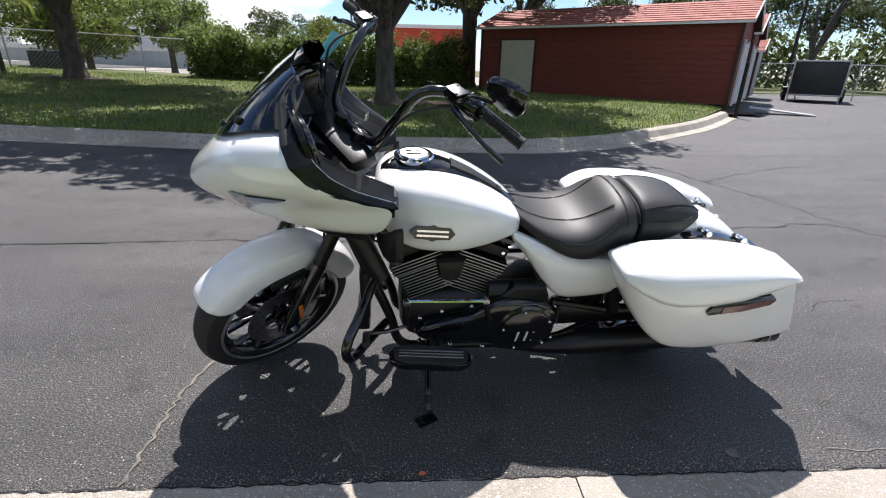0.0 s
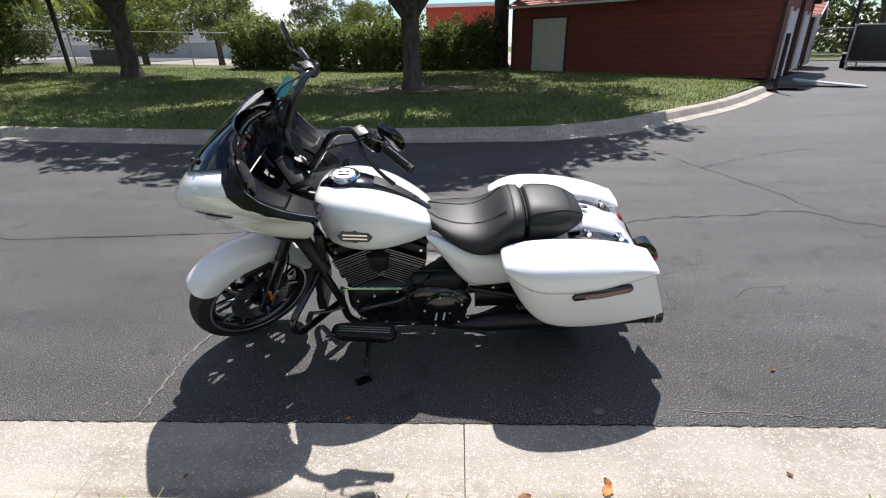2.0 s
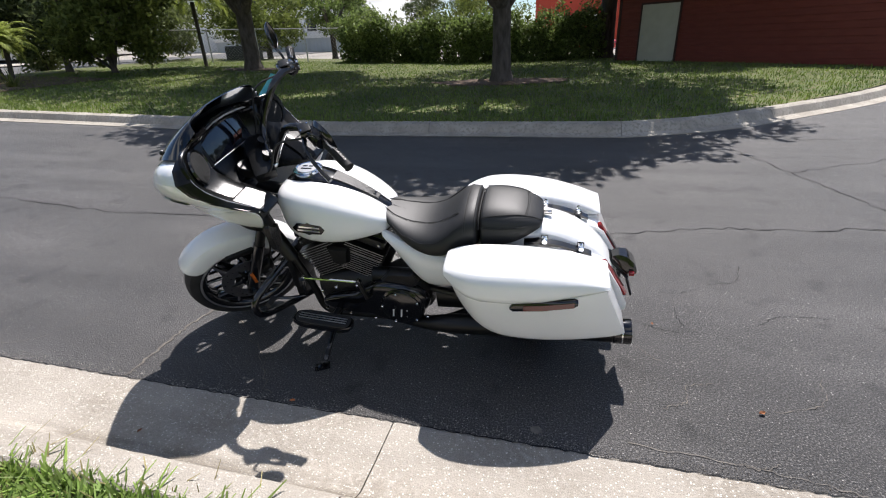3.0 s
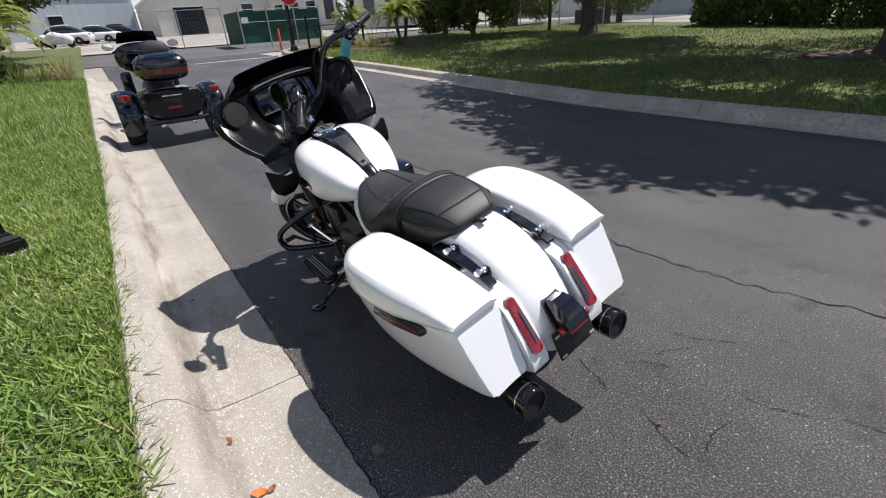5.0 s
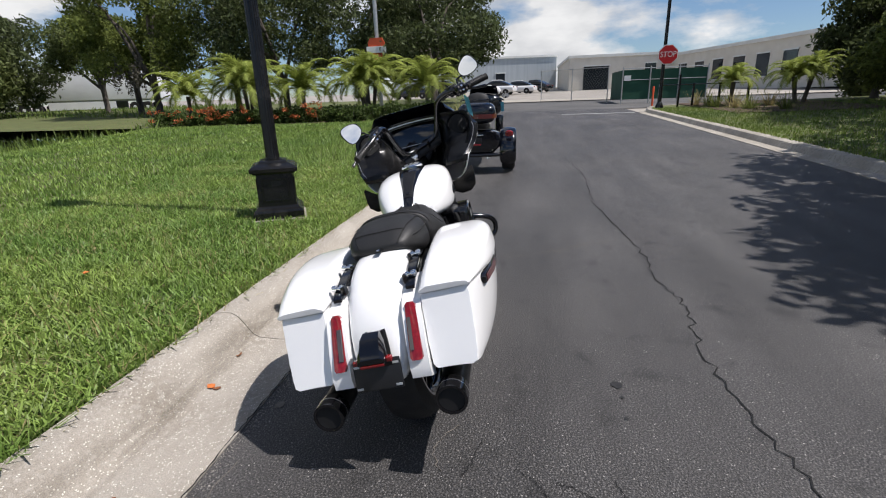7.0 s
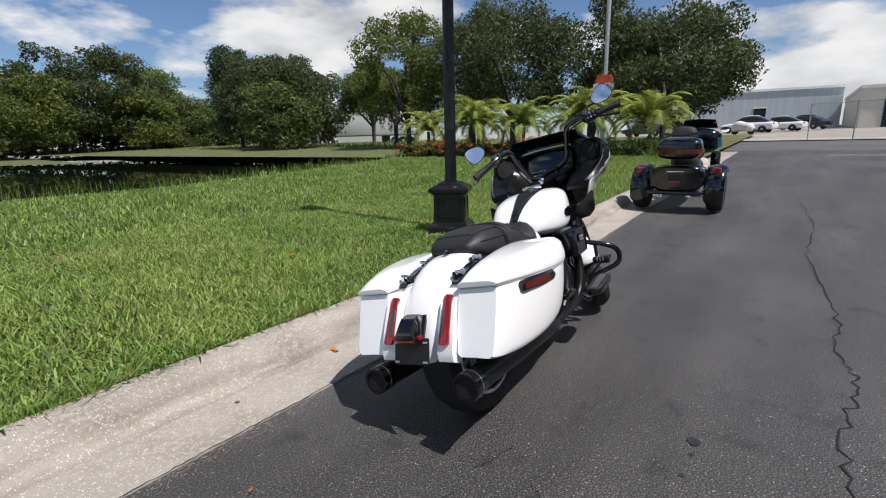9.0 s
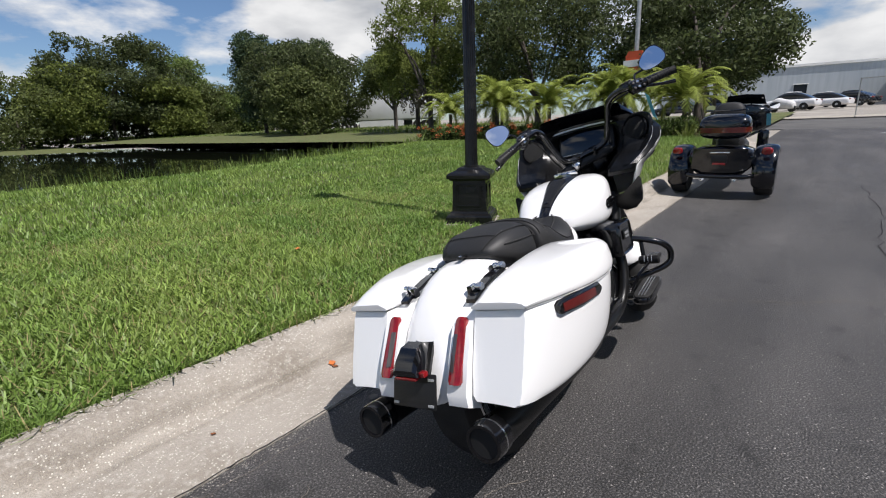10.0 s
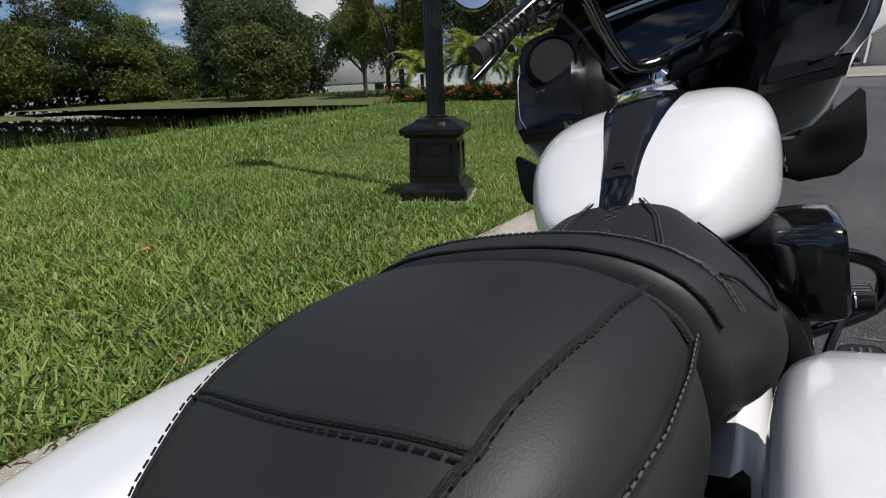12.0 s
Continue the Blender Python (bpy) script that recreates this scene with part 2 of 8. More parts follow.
RUBBER = material("tyre_rubber", (0.012, 0.012, 0.012), 0.75, color2=(0.022, 0.021, 0.02), scale=14, bump=0.2, bump_scale=120)
CHROME = material("chrome", (0.78, 0.79, 0.80), 0.06, metal=1.0)
BRUSHED = material("cut_aluminium", (0.58, 0.58, 0.59), 0.40, metal=1.0, color2=(0.62, 0.62, 0.63), scale=80)
STEEL = material("brake_steel", (0.32, 0.32, 0.33), 0.32, metal=1.0, color2=(0.40, 0.40, 0.41), scale=40)
MIRROR = material("mirror_glass", (0.9, 0.92, 0.94), 0.02, metal=1.0)
TINT = material("dark_tinted_acrylic", (0.004, 0.005, 0.007), 0.04, coat=0.5)
SCREEN = material("glass_screen", (0.004, 0.005, 0.009), 0.06, coat=0.6)
RED_LENS = material("red_lens", (0.26, 0.008, 0.010), 0.12, coat=1.0, color2=(0.17, 0.005, 0.006), scale=60)
SMOKE_LENS = material("smoked_lens", (0.06, 0.05, 0.05), 0.1, coat=1.0)
AMBER = material("amber_reflector", (0.55, 0.13, 0.015), 0.25, coat=1.0)
DARKRED_LENS = material("dark_red_reflector", (0.10, 0.012, 0.010), 0.2, coat=1.0)
HEADLENS = material("headlamp_lens", (0.30, 0.34, 0.40), 0.08, metal=0.6, coat=1.0)
TEAL = material("teal_paper", (0.13, 0.42, 0.50), 0.7, color2=(0.20, 0.52, 0.60), scale=20, sub=0.3)
COCKPIT = material("black_moulded_panel", (0.004, 0.004, 0.0042), 0.26, bump=0.05, bump_scale=500, specular=0.36)
IRON = material("black_painted_iron", (0.006, 0.006, 0.0065), 0.24, color2=(0.022, 0.021, 0.020), scale=7, bump=0.10, bump_scale=60, lo=0.46, hi=0.80)
SIDING = material("red_siding", (0.16, 0.030, 0.019), 0.6, color2=(0.20, 0.042, 0.027), scale=2.2, bump=0.15, bump_scale=20, stretch=(1, 1, 5), rand=0.06)
ROOF_RED = material("red_shingle", (0.26, 0.085, 0.065), 0.8, color2=(0.36, 0.13, 0.10), scale=7, bump=0.4, rand=0.14)
TRIM_DARK = material("dark_brown_trim", (0.05, 0.022, 0.017), 0.6, color2=(0.065, 0.03, 0.022), scale=6)
BEIGE = material("beige_paint", (0.50, 0.48, 0.38), 0.55, color2=(0.55, 0.53, 0.43), scale=3)
ROLLUP = material("white_corrugated_steel", (0.62, 0.63, 0.64), 0.45, color2=(0.70, 0.70, 0.70), scale=4)
GALV = material("galvanised_steel", (0.42, 0.43, 0.43), 0.45, metal=0.7, color2=(0.52, 0.52, 0.52), scale=10)
WALL_GREY = material("grey_metal_wall", (0.36, 0.40, 0.42), 0.6, color2=(0.42, 0.46, 0.48), scale=0.5, stretch=(6, 6, 0.4))
WALL_CREAM = material("cream_stucco", (0.62, 0.58, 0.50), 0.85, color2=(0.70, 0.66, 0.58), scale=0.8, bump=0.2)
WALL_WHITE = material("white_wall", (0.72, 0.72, 0.70), 0.8, color2=(0.78, 0.78, 0.77), scale=0.6)
ROOF_PALE = material("pale_roof", (0.66, 0.66, 0.62), 0.6, color2=(0.75, 0.75, 0.72), scale=1)
WINDOW_DARK = material("dark_window_glass", (0.02, 0.024, 0.03), 0.08, coat=0.5)
GREEN_SCREEN = material("green_fence_fabric", (0.018, 0.075, 0.045), 0.8, color2=(0.025, 0.095, 0.06), scale=2)
CAR_RED = material("red_car_paint", (0.42, 0.02, 0.02), 0.25, coat=1.0)
CAR_WHITE = material("white_car_paint", (0.74, 0.74, 0.74), 0.3, coat=1.0)
CAR_DARK = material("dark_car_paint", (0.012, 0.016, 0.03), 0.2, coat=1.0)
CAR_BLUE = material("navy_paint", (0.003, 0.004, 0.007), 0.14, coat=0.6)
COVER = material("grey_cover_cloth", (0.48, 0.48, 0.48), 0.8, color2=(0.60, 0.60, 0.60), scale=3, bump=0.5, bump_scale=8)
SIGN_RED = material("red_sign_sheet", (0.50, 0.02, 0.025), 0.4)
SIGN_ORANGE = material("orange_red_board", (0.62, 0.09, 0.03), 0.5)
SIGN_WHITE = material("white_sign_sheet", (0.82, 0.82, 0.80), 0.45)
PAINT_WHITE = material("worn_road_paint", (0.62, 0.62, 0.60), 0.8, color2=(0.40, 0.40, 0.39), scale=12)
TRAILER_BLACK = material("black_trailer_panel", (0.016, 0.017, 0.018), 0.35, color2=(0.026, 0.027, 0.028), scale=3)
TRUCK_WHITE = material("white_trailer_skin", (0.68, 0.69, 0.70), 0.45, color2=(0.74, 0.75, 0.76), scale=0.7)
BLUE_WALL = material("blue_awning", (0.02, 0.16, 0.55), 0.6)
WATER = material("pond_water", (0.010, 0.013, 0.008), 0.02, specular=0.4)
LEAF_DRY = material("dry_fallen_leaf", (0.16, 0.055, 0.02), 0.7, color2=(0.30, 0.12, 0.04), scale=40)
LEAF_ORANGE = material("orange_fallen_leaf", (0.55, 0.16, 0.04), 0.6)
WOOD_POLE = material("grey_pole", (0.22, 0.20, 0.18), 0.85, color2=(0.30, 0.28, 0.25), scale=4, stretch=(1, 1, 0.2))
GREY_BIN = material("grey_bin", (0.05, 0.055, 0.065), 0.6)


# ---- mesh helpers ----
def empty(name, m=None, label="", category="", group="", kind=""):
    ob = new(name)
    ob.empty_display_size = 0.1
    if m is not None:
        ob.matrix_world = m
    return tagged(ob, label, category, group, kind)


def finish(bm, name, mat, smooth=True, angle=40.0):
    me = bpy.data.meshes.new(name)
    bmesh.ops.recalc_face_normals(bm, faces=bm.faces[:])
    if smooth:
        for f in bm.faces:
            f.smooth = True
        lim = radians(angle)
        for e in bm.edges:
            if len(e.link_faces) == 2 and e.calc_face_angle(0.0) > lim:
                e.smooth = False
    bm.to_mesh(me)
    bm.free()
    for mm in (mat if isinstance(mat, (list, tuple)) else [mat]):
        me.materials.append(mm)
    return me


def part(name, bm, mat, parent=None, label="", smooth=True, angle=40.0, m=None, sub=0):
    ob = new(name, finish(bm, name, mat, smooth, angle))
    if parent is not None:
        ob.parent = parent
    if m is not None:
        ob.matrix_basis = m
    if label:
        ob["label"] = label
    if sub:
        s = ob.modifiers.new("smooth", "SUBSURF")
        s.levels = s.render_levels = sub
    return ob


def thing(name, bm, mat, label="", category="", group="", kind="", m=None, smooth=True, angle=40.0):
    ob = part(name, bm, mat, None, "", smooth, angle, m)
    return tagged(ob, label, category, group, kind)


def raw(name, verts, faces, mat, smooth=False):
    me = bpy.data.meshes.new(name)
    me.from_pydata(verts, [], faces)
    me.materials.append(mat)
    if smooth:
        me.polygons.foreach_set("use_smooth", [True] * len(me.polygons))
    me.update()
    return me


def quads(name, v, mat):
    """A mesh of loose four-sided blades from an array of n x 4 x 3 corners."""
    n = len(v)
    me = bpy.data.meshes.new(name)
    me.vertices.add(n * 4)
    me.vertices.foreach_set("co", np.ascontiguousarray(v, dtype=np.float32).ravel())
    me.loops.add(n * 4)
    me.loops.foreach_set("vertex_index", np.arange(n * 4, dtype=np.int32))
    me.polygons.add(n)
    me.polygons.foreach_set("loop_start", np.arange(0, n * 4, 4, dtype=np.int32))
    me.update(calc_edges=True)
    me.materials.append(mat)
    return me


def add_box(bm, c, s, bevel=0.0, m=None, seg=2):
    r = bmesh.ops.create_cube(bm, size=1.0)
    vs = r["verts"]
    bmesh.ops.scale(bm, vec=s, verts=vs)
    if bevel:
        es = list({e for v in vs for e in v.link_edges})
        b = bmesh.ops.bevel(bm, geom=es, offset=bevel, segments=seg, profile=0.6, affect="EDGES")
        vs = list({v for f in b["faces"] for v in f.verts} | {v for v in vs if v.is_valid})
    bmesh.ops.translate(bm, vec=c, verts=vs)
    if m is not None:
        bmesh.ops.transform(bm, matrix=m, verts=vs)
    return vs


def box(c, s, bevel=0.0, m=None, seg=2):
    bm = bmesh.new()
    add_box(bm, c, s, bevel, m, seg)
    return bm


def add_loft(bm, rings, cap=True, closed=True, loop=False):
    rows = [[bm.verts.new(p) for p in r] for r in rings]
    n = len(rows[0])
    pairs = list(zip(rows, rows[1:])) + ([(rows[-1], rows[0])] if loop else [])
    for a, b in pairs:
        for i in range(n if closed else n - 1):
            j = (i + 1) % n
            try:
                bm.faces.new((a[i], a[j], b[j], b[i]))
            except ValueError:
                pass
    if cap and closed and not loop:
        for r in (rows[0], rows[-1]):
            try:
                bm.faces.new(r)
            except ValueError:
                pass
    return rows


def loft(rings, cap=True, closed=True, loop=False):
    bm = bmesh.new()
    add_loft(bm, rings, cap, closed, loop)
    return bm


def oval(x, yc, z0, z1, w, n=16, p=2.4, tilt=0.0):
    """A rounded upright ring across the x axis; tilt leans it along x with height."""
    out, zc, h = [], (z0 + z1) / 2, (z1 - z0) / 2
    for k in range(n):
        a = 2 * math.pi * k / n
        c, s = math.cos(a), math.sin(a)
        y = w * math.copysign(abs(c) ** (2 / p), c)
        z = h * math.copysign(abs(s) ** (2 / p), s)
        out.append(Vector((x + tilt * z, yc + y, zc + z)))
    return out


def add_tube(bm, pts, r, n=10, cap=True):
    pts = [Vector(p) for p in pts]
    rs = r if isinstance(r, (list, tuple)) else [r] * len(pts)
    rings, ref = [], None
    for i, p in enumerate(pts):
        d = (pts[min(i + 1, len(pts) - 1)] - pts[max(i - 1, 0)]).normalized()
        if ref is None:
            ref = d.orthogonal().normalized()
        ref = (ref - d * ref.dot(d)).normalized()
        o = d.cross(ref)
        rings.append([p + (ref * math.cos(2 * math.pi * k / n) + o * math.sin(2 * math.pi * k / n)) * rs[i] for k in range(n)])
    return add_loft(bm, rings, cap)


def curve(pts, n=8):
    """Points along a smooth line through pts."""
    P = [Vector(p) for p in pts]
    P = [P[0] * 2 - P[1]] + P + [P[-1] * 2 - P[-2]]
    out = []
    for i in range(1, len(P) - 2):
        for k in range(n):
            t = k / n
            a, b, c, d = P[i - 1], P[i], P[i + 1], P[i + 2]
            out.append(0.5 * (2 * b + (c - a) * t + (2 * a - 5 * b + 4 * c - d) * t * t + (3 * b - a - 3 * c + d) * t ** 3))
    out.append(P[-2])
    return out


def tube(pts, r, n=10, smooth_n=0, cap=True):
    bm = bmesh.new()
    if smooth_n and isinstance(r, (list, tuple)):
        k = (len(pts) - 1) * smooth_n
        r = [float(np.interp(i / smooth_n, range(len(pts)), r)) for i in range(k + 1)]
    add_tube(bm, curve(pts, smooth_n) if smooth_n else pts, r, n, cap)
    return bm


def add_lathe(bm, profile, n=24, m=None, loop=False):
    """profile: (radius, height) rows turned round the z axis, then placed by m."""
    rings = []
    for r, h in profile:
        rings.append([Vector((r * math.cos(2 * math.pi * k / n), r * math.sin(2 * math.pi * k / n), h)) for k in range(n)])
    if m is not None:
        rings = [[m @ p for p in ring] for ring in rings]
    return add_loft(bm, rings, True, True, loop)


def lathe(profile, n=24, m=None, loop=False):
    bm = bmesh.new()
    add_lathe(bm, profile, n, m, loop)
    return bm


def aim(p, d):
    """A pose at p whose z axis points along d."""
    return Matrix.Translation(p) @ Vector(d).to_track_quat("Z", "Y").to_matrix().to_4x4()


def lettering(name, body, size, m, mat, parent=None, depth=0.001, label=""):
    c = bpy.data.curves.new(name, "FONT")
    c.body, c.size, c.extrude, c.align_x, c.align_y = body, size, depth, "CENTER", "CENTER"
    c.materials.append(mat)
    ob = new(name, c)
    if parent is not None:
        ob.parent = parent
    ob.matrix_basis = m
    if label:
        ob["label"] = label
    return ob


def rise(x):
    """The street climbs gently beyond the parked bike."""
    d = -x - 3.0
    return 0.0 if d <= 0 else 0.032 * min(d, 90.0)


# ---- ground, street, kerbs ----
def in_pond(x, y):
    return ((x - 12) / 34.5) ** 4 + ((y + 46.7) / 32.3) ** 4


def lawn_z(x, y):
    """Height of the grass on the kerb side, dipping into the pond."""
    z = 0.15 + rise(x) + 0.05 * min(1.0, max(0.0, (0.5 - y) / 1.2))
    q = in_pond(x, y)
    if q < 1.6:
        z -= (0.75 + rise(x)) * min(1.0, (1.6 - q) / 1.0)
    if y < -78:
        z += 0.3
    return z


def far_lawn_z(x, y):
    return 0.15 + rise(x) + 0.012 * max(0.0, y - 8) + 0.02 * noise.noise((x * 0.4, y * 0.4, 0))


def sheet(name, xs, ys, zf, mat, label="", category="", keep=None):
    V, F, idx = [], [], {}
    for i, x in enumerate(xs):
        for j, y in enumerate(ys):
            idx[i, j] = len(V)
            V.append((x, y, zf(x, y)))
    for i in range(len(xs) - 1):
        for j in range(len(ys) - 1):
            if keep is None or keep((xs[i] + xs[i + 1]) / 2, (ys[j] + ys[j + 1]) / 2):
                F.append((idx[i, j], idx[i + 1, j], idx[i + 1, j + 1], idx[i, j + 1]))
    return tagged(new(name, raw(name, V, F, mat, True)), label, category, kind="structure")


def span(a, b, step):
    n = max(1, round((b - a) / step))
    return [a + (b - a) * i / n for i in range(n + 1)]


GX = [-600, -300, -160, -93] + span(-80, -3, 7) + [0, 10, 60, 160, 600]
sheet("ground", GX, [-600, -200, -60, -20, 0, 20, 60, 200, 600], lambda x, y: rise(x) - 0.9 if in_pond(x, y) < 3.5 else rise(x) - 0.03, YARD,
      "pale dusty ground reaching to the horizon", "ground")
sheet("road", span(-22, -3, 2) + [0, 6, 60], [1.10, 3.0, 5.0, 7.2], lambda x, y: rise(x) + 0.0, ASPHALT, "dark grey patched asphalt street", "road")
sheet("back_field", span(8, 120, 16), [30.2, 42, 60, 90, 140], lambda x, y: 0.03, SOIL, "rough green field behind the car park", "lawn")
# the lot opens out beyond the turn of the far kerb
LOT_EDGE = curve([(2.0, 7.15, 0), (3.4, 7.75, 0), (4.9, 8.95, 0), (6.9, 10.75, 0), (9.2, 13.4, 0)], 6)
V = [(2.0, 7.15, 0.002)] + [(p.x, p.y, 0.002) for p in LOT_EDGE[1:]] + [(9.6, 14.1, 0.002), (16, 30, 0.002), (60, 30, 0.002), (60, 7.15, 0.002)]
tagged(new("car_park", raw("car_park", V, [tuple(range(len(V)))], ASPHALT)), "worn grey asphalt car park beside the street", "pavement", kind="structure")
sheet("cross_street", span(-31, -22, 3), [-80, -40, -10, 1.1, 7.2, 40, 90], lambda x, y: rise(x) + 0.003, LOT, "sun-bleached cross street at the junction", "road")


def sweep(path, profile, gap=0.0, seglen=3.05, first=0.0):
    """Lengths of kerb along a path, cut at the joints; profile: (offset to the right of the way, height)."""
    P = [Vector(p) for p in path]
    acc = [0.0]
    for a, b in zip(P, P[1:]):
        acc.append(acc[-1] + (b - a).length)

    def at(s):
        s = min(max(s, 0), acc[-1])
        for i in range(len(P) - 1):
            if s <= acc[i + 1] or i == len(P) - 2:
                t = (s - acc[i]) / max(acc[i + 1] - acc[i], 1e-6)
                lo, hi = P[max(i - 1, 0)], P[min(i + 2, len(P) - 1)]
                d0, d1 = (P[i + 1] - lo).normalized(), (hi - P[i]).normalized()
                return P[i].lerp(P[i + 1], t), d0.lerp(d1, t).normalized()
    cuts, s = [0.0], first or seglen
    while s < acc[-1] - 0.3:
        cuts.append(s)
        s += seglen
    cuts.append(acc[-1])
    for a, b in zip(cuts, cuts[1:]):
        rings, n = [], max(2, int((b - a) / 0.35))
        for k in range(n + 1):
            p, d = at(a + gap + (b - a - 2 * gap) * k / n)
            r = Vector((d.y, -d.x, 0))
            rings.append([(p.x + r.x * o, p.y + r.y * o, rise(p.x) + h + 0.004 * noise.noise((p.x * 1.3, p.y * 1.3, o * 9))) for o, h in profile])
        yield loft(rings)


NEAR = [(x, 1.14, 0) for x in span(-15.4, 14, 0.8)]
NEAR_PROFILE = [(0.0, -0.08), (0.0, 0.006), (0.02, 0.008), (0.20, 0.008), (0.345, 0.012), (0.39, 0.035), (0.43, 0.095), (0.465, 0.140), (0.505, 0.160), (0.60, 0.166), (0.615, 0.155), (0.615, -0.08)]
near_kerb = empty("near_kerb", None, "pale pebbly concrete kerb and gutter, cracked at joints", "kerb", kind="structure")
for bm in sweep(NEAR, NEAR_PROFILE, 0.0025, 3.05, first=0.68):
    part("kerb_length", bm, CONCRETE, near_kerb, angle=30)
FAR = curve([(-21.6, 12.5, 0), (-21.3, 9.6, 0), (-20.4, 7.75, 0), (-18.6, 7.15, 0)], 5)[:-1] + [Vector((x, 7.15, 0)) for x in span(-18.6, 0.6, 0.8)] + LOT_EDGE
FAR_PROFILE = [(0.0, -0.08), (0.0, 0.010), (-0.15, 0.012), (-0.21, 0.03), (-0.25, 0.10), (-0.28, 0.145), (-0.33, 0.165), (-0.46, 0.165), (-0.47, -0.08)]
far_kerb = empty("far_kerb", None, "weathered grey concrete kerb curving into the car park", "kerb", kind="structure")
for bm in sweep(FAR, FAR_PROFILE, 0.004, 3.05):
    part("kerb_length", bm, CONCRETE_OLD, far_kerb, angle=30)

# lawns
sheet("near_lawn", span(-15.2, 14, 0.6) + span(16, 44, 3), [0.53, 0.40, 0.2] + span(-0.1, -24, 0.8) + span(-26, -106, 4), lawn_z, SOIL, "sunlit mown lawn sloping to the pond", "lawn")
sheet("far_bank", span(-42, -15.2, 3), span(0.5, -106, 3), lambda x, y: lawn_z(x, y) - 0.02, SOIL, "grass bank beside the pond and the drive", "lawn",
      keep=lambda x, y: not (x < -22 and y > -20))
EDGE = [(p.x, p.y) for p in FAR]


def behind_far_kerb(x, y):
    if ((x + 0.9) / 2.0) ** 2 + ((y - 13.9) / 0.95) ** 2 < 1 or ((x + 11.9) / 1.3) ** 2 + ((y - 18.1) / 0.8) ** 2 < 1:
        return False
    if x < -21:
        return False
    if x < 0.6:
        return y > 7.55 if x > -18.6 else (y > 7.6 + (-18.6 - x) * 0.9)
    best = min(EDGE, key=lambda q: (q[0] - x) ** 2 + (q[1] - y) ** 2)
    i = EDGE.index(best)
    a, b = EDGE[max(i - 1, 0)], EDGE[min(i + 1, len(EDGE) - 1)]
    return (b[0] - a[0]) * (y - a[1]) - (b[1] - a[1]) * (x - a[0]) > 0.44 * math.hypot(b[0] - a[0], b[1] - a[1]) and x < 9.3 and y < 22.5


# the far lawn follows the kerb line
rows = []
for k, p in enumerate(FAR):
    a, b = FAR[max(k - 1, 0)], FAR[min(k + 1, len(FAR) - 1)]
    d = (b - a).normalized()
    q = p + Vector((-d.y, d.x, 0)) * 0.455
    tgt = Vector((min(max(q.x, -21.0) * 1.0, 10.3), 25.0 if q.x > -15 else 25.0, 0))
    rows.append([(q.x + (tgt.x - q.x) * t * 0.25, q.y + (tgt.y - q.y) * t, far_lawn_z(q.x, q.y + (tgt.y - q.y) * t)) for t in (0, 0.04, 0.1, 0.2, 0.35, 0.5, 0.7, 1.0)])
thing("far_lawn", loft(rows, False, False), SOIL, "shady mown lawn under oak trees across the street", "lawn", kind="structure")

for bx, by, ba, bb in ((-0.9, 13.9, 2.0, 0.95), (-11.9, 18.1, 1.3, 0.8)):
    g = random.Random(int(by))
    V = [(bx + ba * k * math.cos(a), by + bb * k * math.sin(a), far_lawn_z(bx + ba * k * math.cos(a), by + bb * k * math.sin(a)) + 0.02) for a, k in ((2 * math.pi * i / 30, g.uniform(0.85, 1.1)) for i in range(30))]
    tagged(new("bare_soil", raw("bare_soil", V, [tuple(range(30))], MULCH)), "bare brown soil round the oak's foot", "ground", kind="structure")


def blades(name, n, xr, yr, zf, h, w, mat, seed, keep=None, tall=None, lean=0.6, bias=1.0):
    g = np.random.default_rng(seed)
    x = g.uniform(*xr, n)
    u = g.random(n) ** bias
    y = yr[0] + (yr[1] - yr[0]) * u
    patch = np.array([noise.noise((a * 1.7, b * 1.7, seed)) for a, b in zip(x, y)])
    ok = np.array([keep(a, b) for a, b in zip(x, y)]) if keep else np.ones(n, bool)
    x, y, patch = x[ok], y[ok], patch[ok]
    n = len(x)
    z = np.array([zf(a, b) for a, b in zip(x, y)]) - 0.01
    a = g.uniform(0, 2 * np.pi, n)
    hh = g.uniform(*h, n) * (1 + 0.45 * patch)
    if tall is not None:
        hh *= np.array([tall(p, q) for p, q in zip(x, y)])
    ww = g.uniform(*w, n)
    b = a + np.pi / 2 + g.normal(0, 0.5, n)
    ln = np.abs(g.normal(0, lean, n)) * hh
    base = np.stack([x, y, z], 1)
    side = np.stack([np.cos(a), np.sin(a), 0 * a], 1) * ww[:, None]
    tip = base + np.stack([np.cos(b) * ln, np.sin(b) * ln, hh], 1)
    v = np.stack([base - side, base + side, tip + side * 0.35, tip - side * 0.35], 1)
    return new(name, quads(name, v, mat))


def near_keep(x, y):
    return in_pond(x, y) > 1.05


tagged(blades("lawn_grass", 150000, (-5.5, 3.4), (0.525, -3.6), lawn_z, (0.022, 0.066), (0.0038, 0.0092), GRASS, 5, bias=1.25, lean=1.15), "lush green blades of mown lawn beside the kerb", "grass", kind="stuff")
tagged(blades("lawn_grass", 95000, (-15, 6), (-3.4, -15.5), lawn_z, (0.035, 0.08), (0.007, 0.016), GRASS, 6, near_keep, bias=1.2), "green lawn grass towards the pond", "grass", kind="stuff")
tagged(blades("lawn_grass", 26000, (-15.2, -5.4), (0.5, -3.6), lawn_z, (0.05, 0.11), (0.005, 0.009), GRASS, 7), "green lawn grass near the parked trike", "grass", kind="stuff")
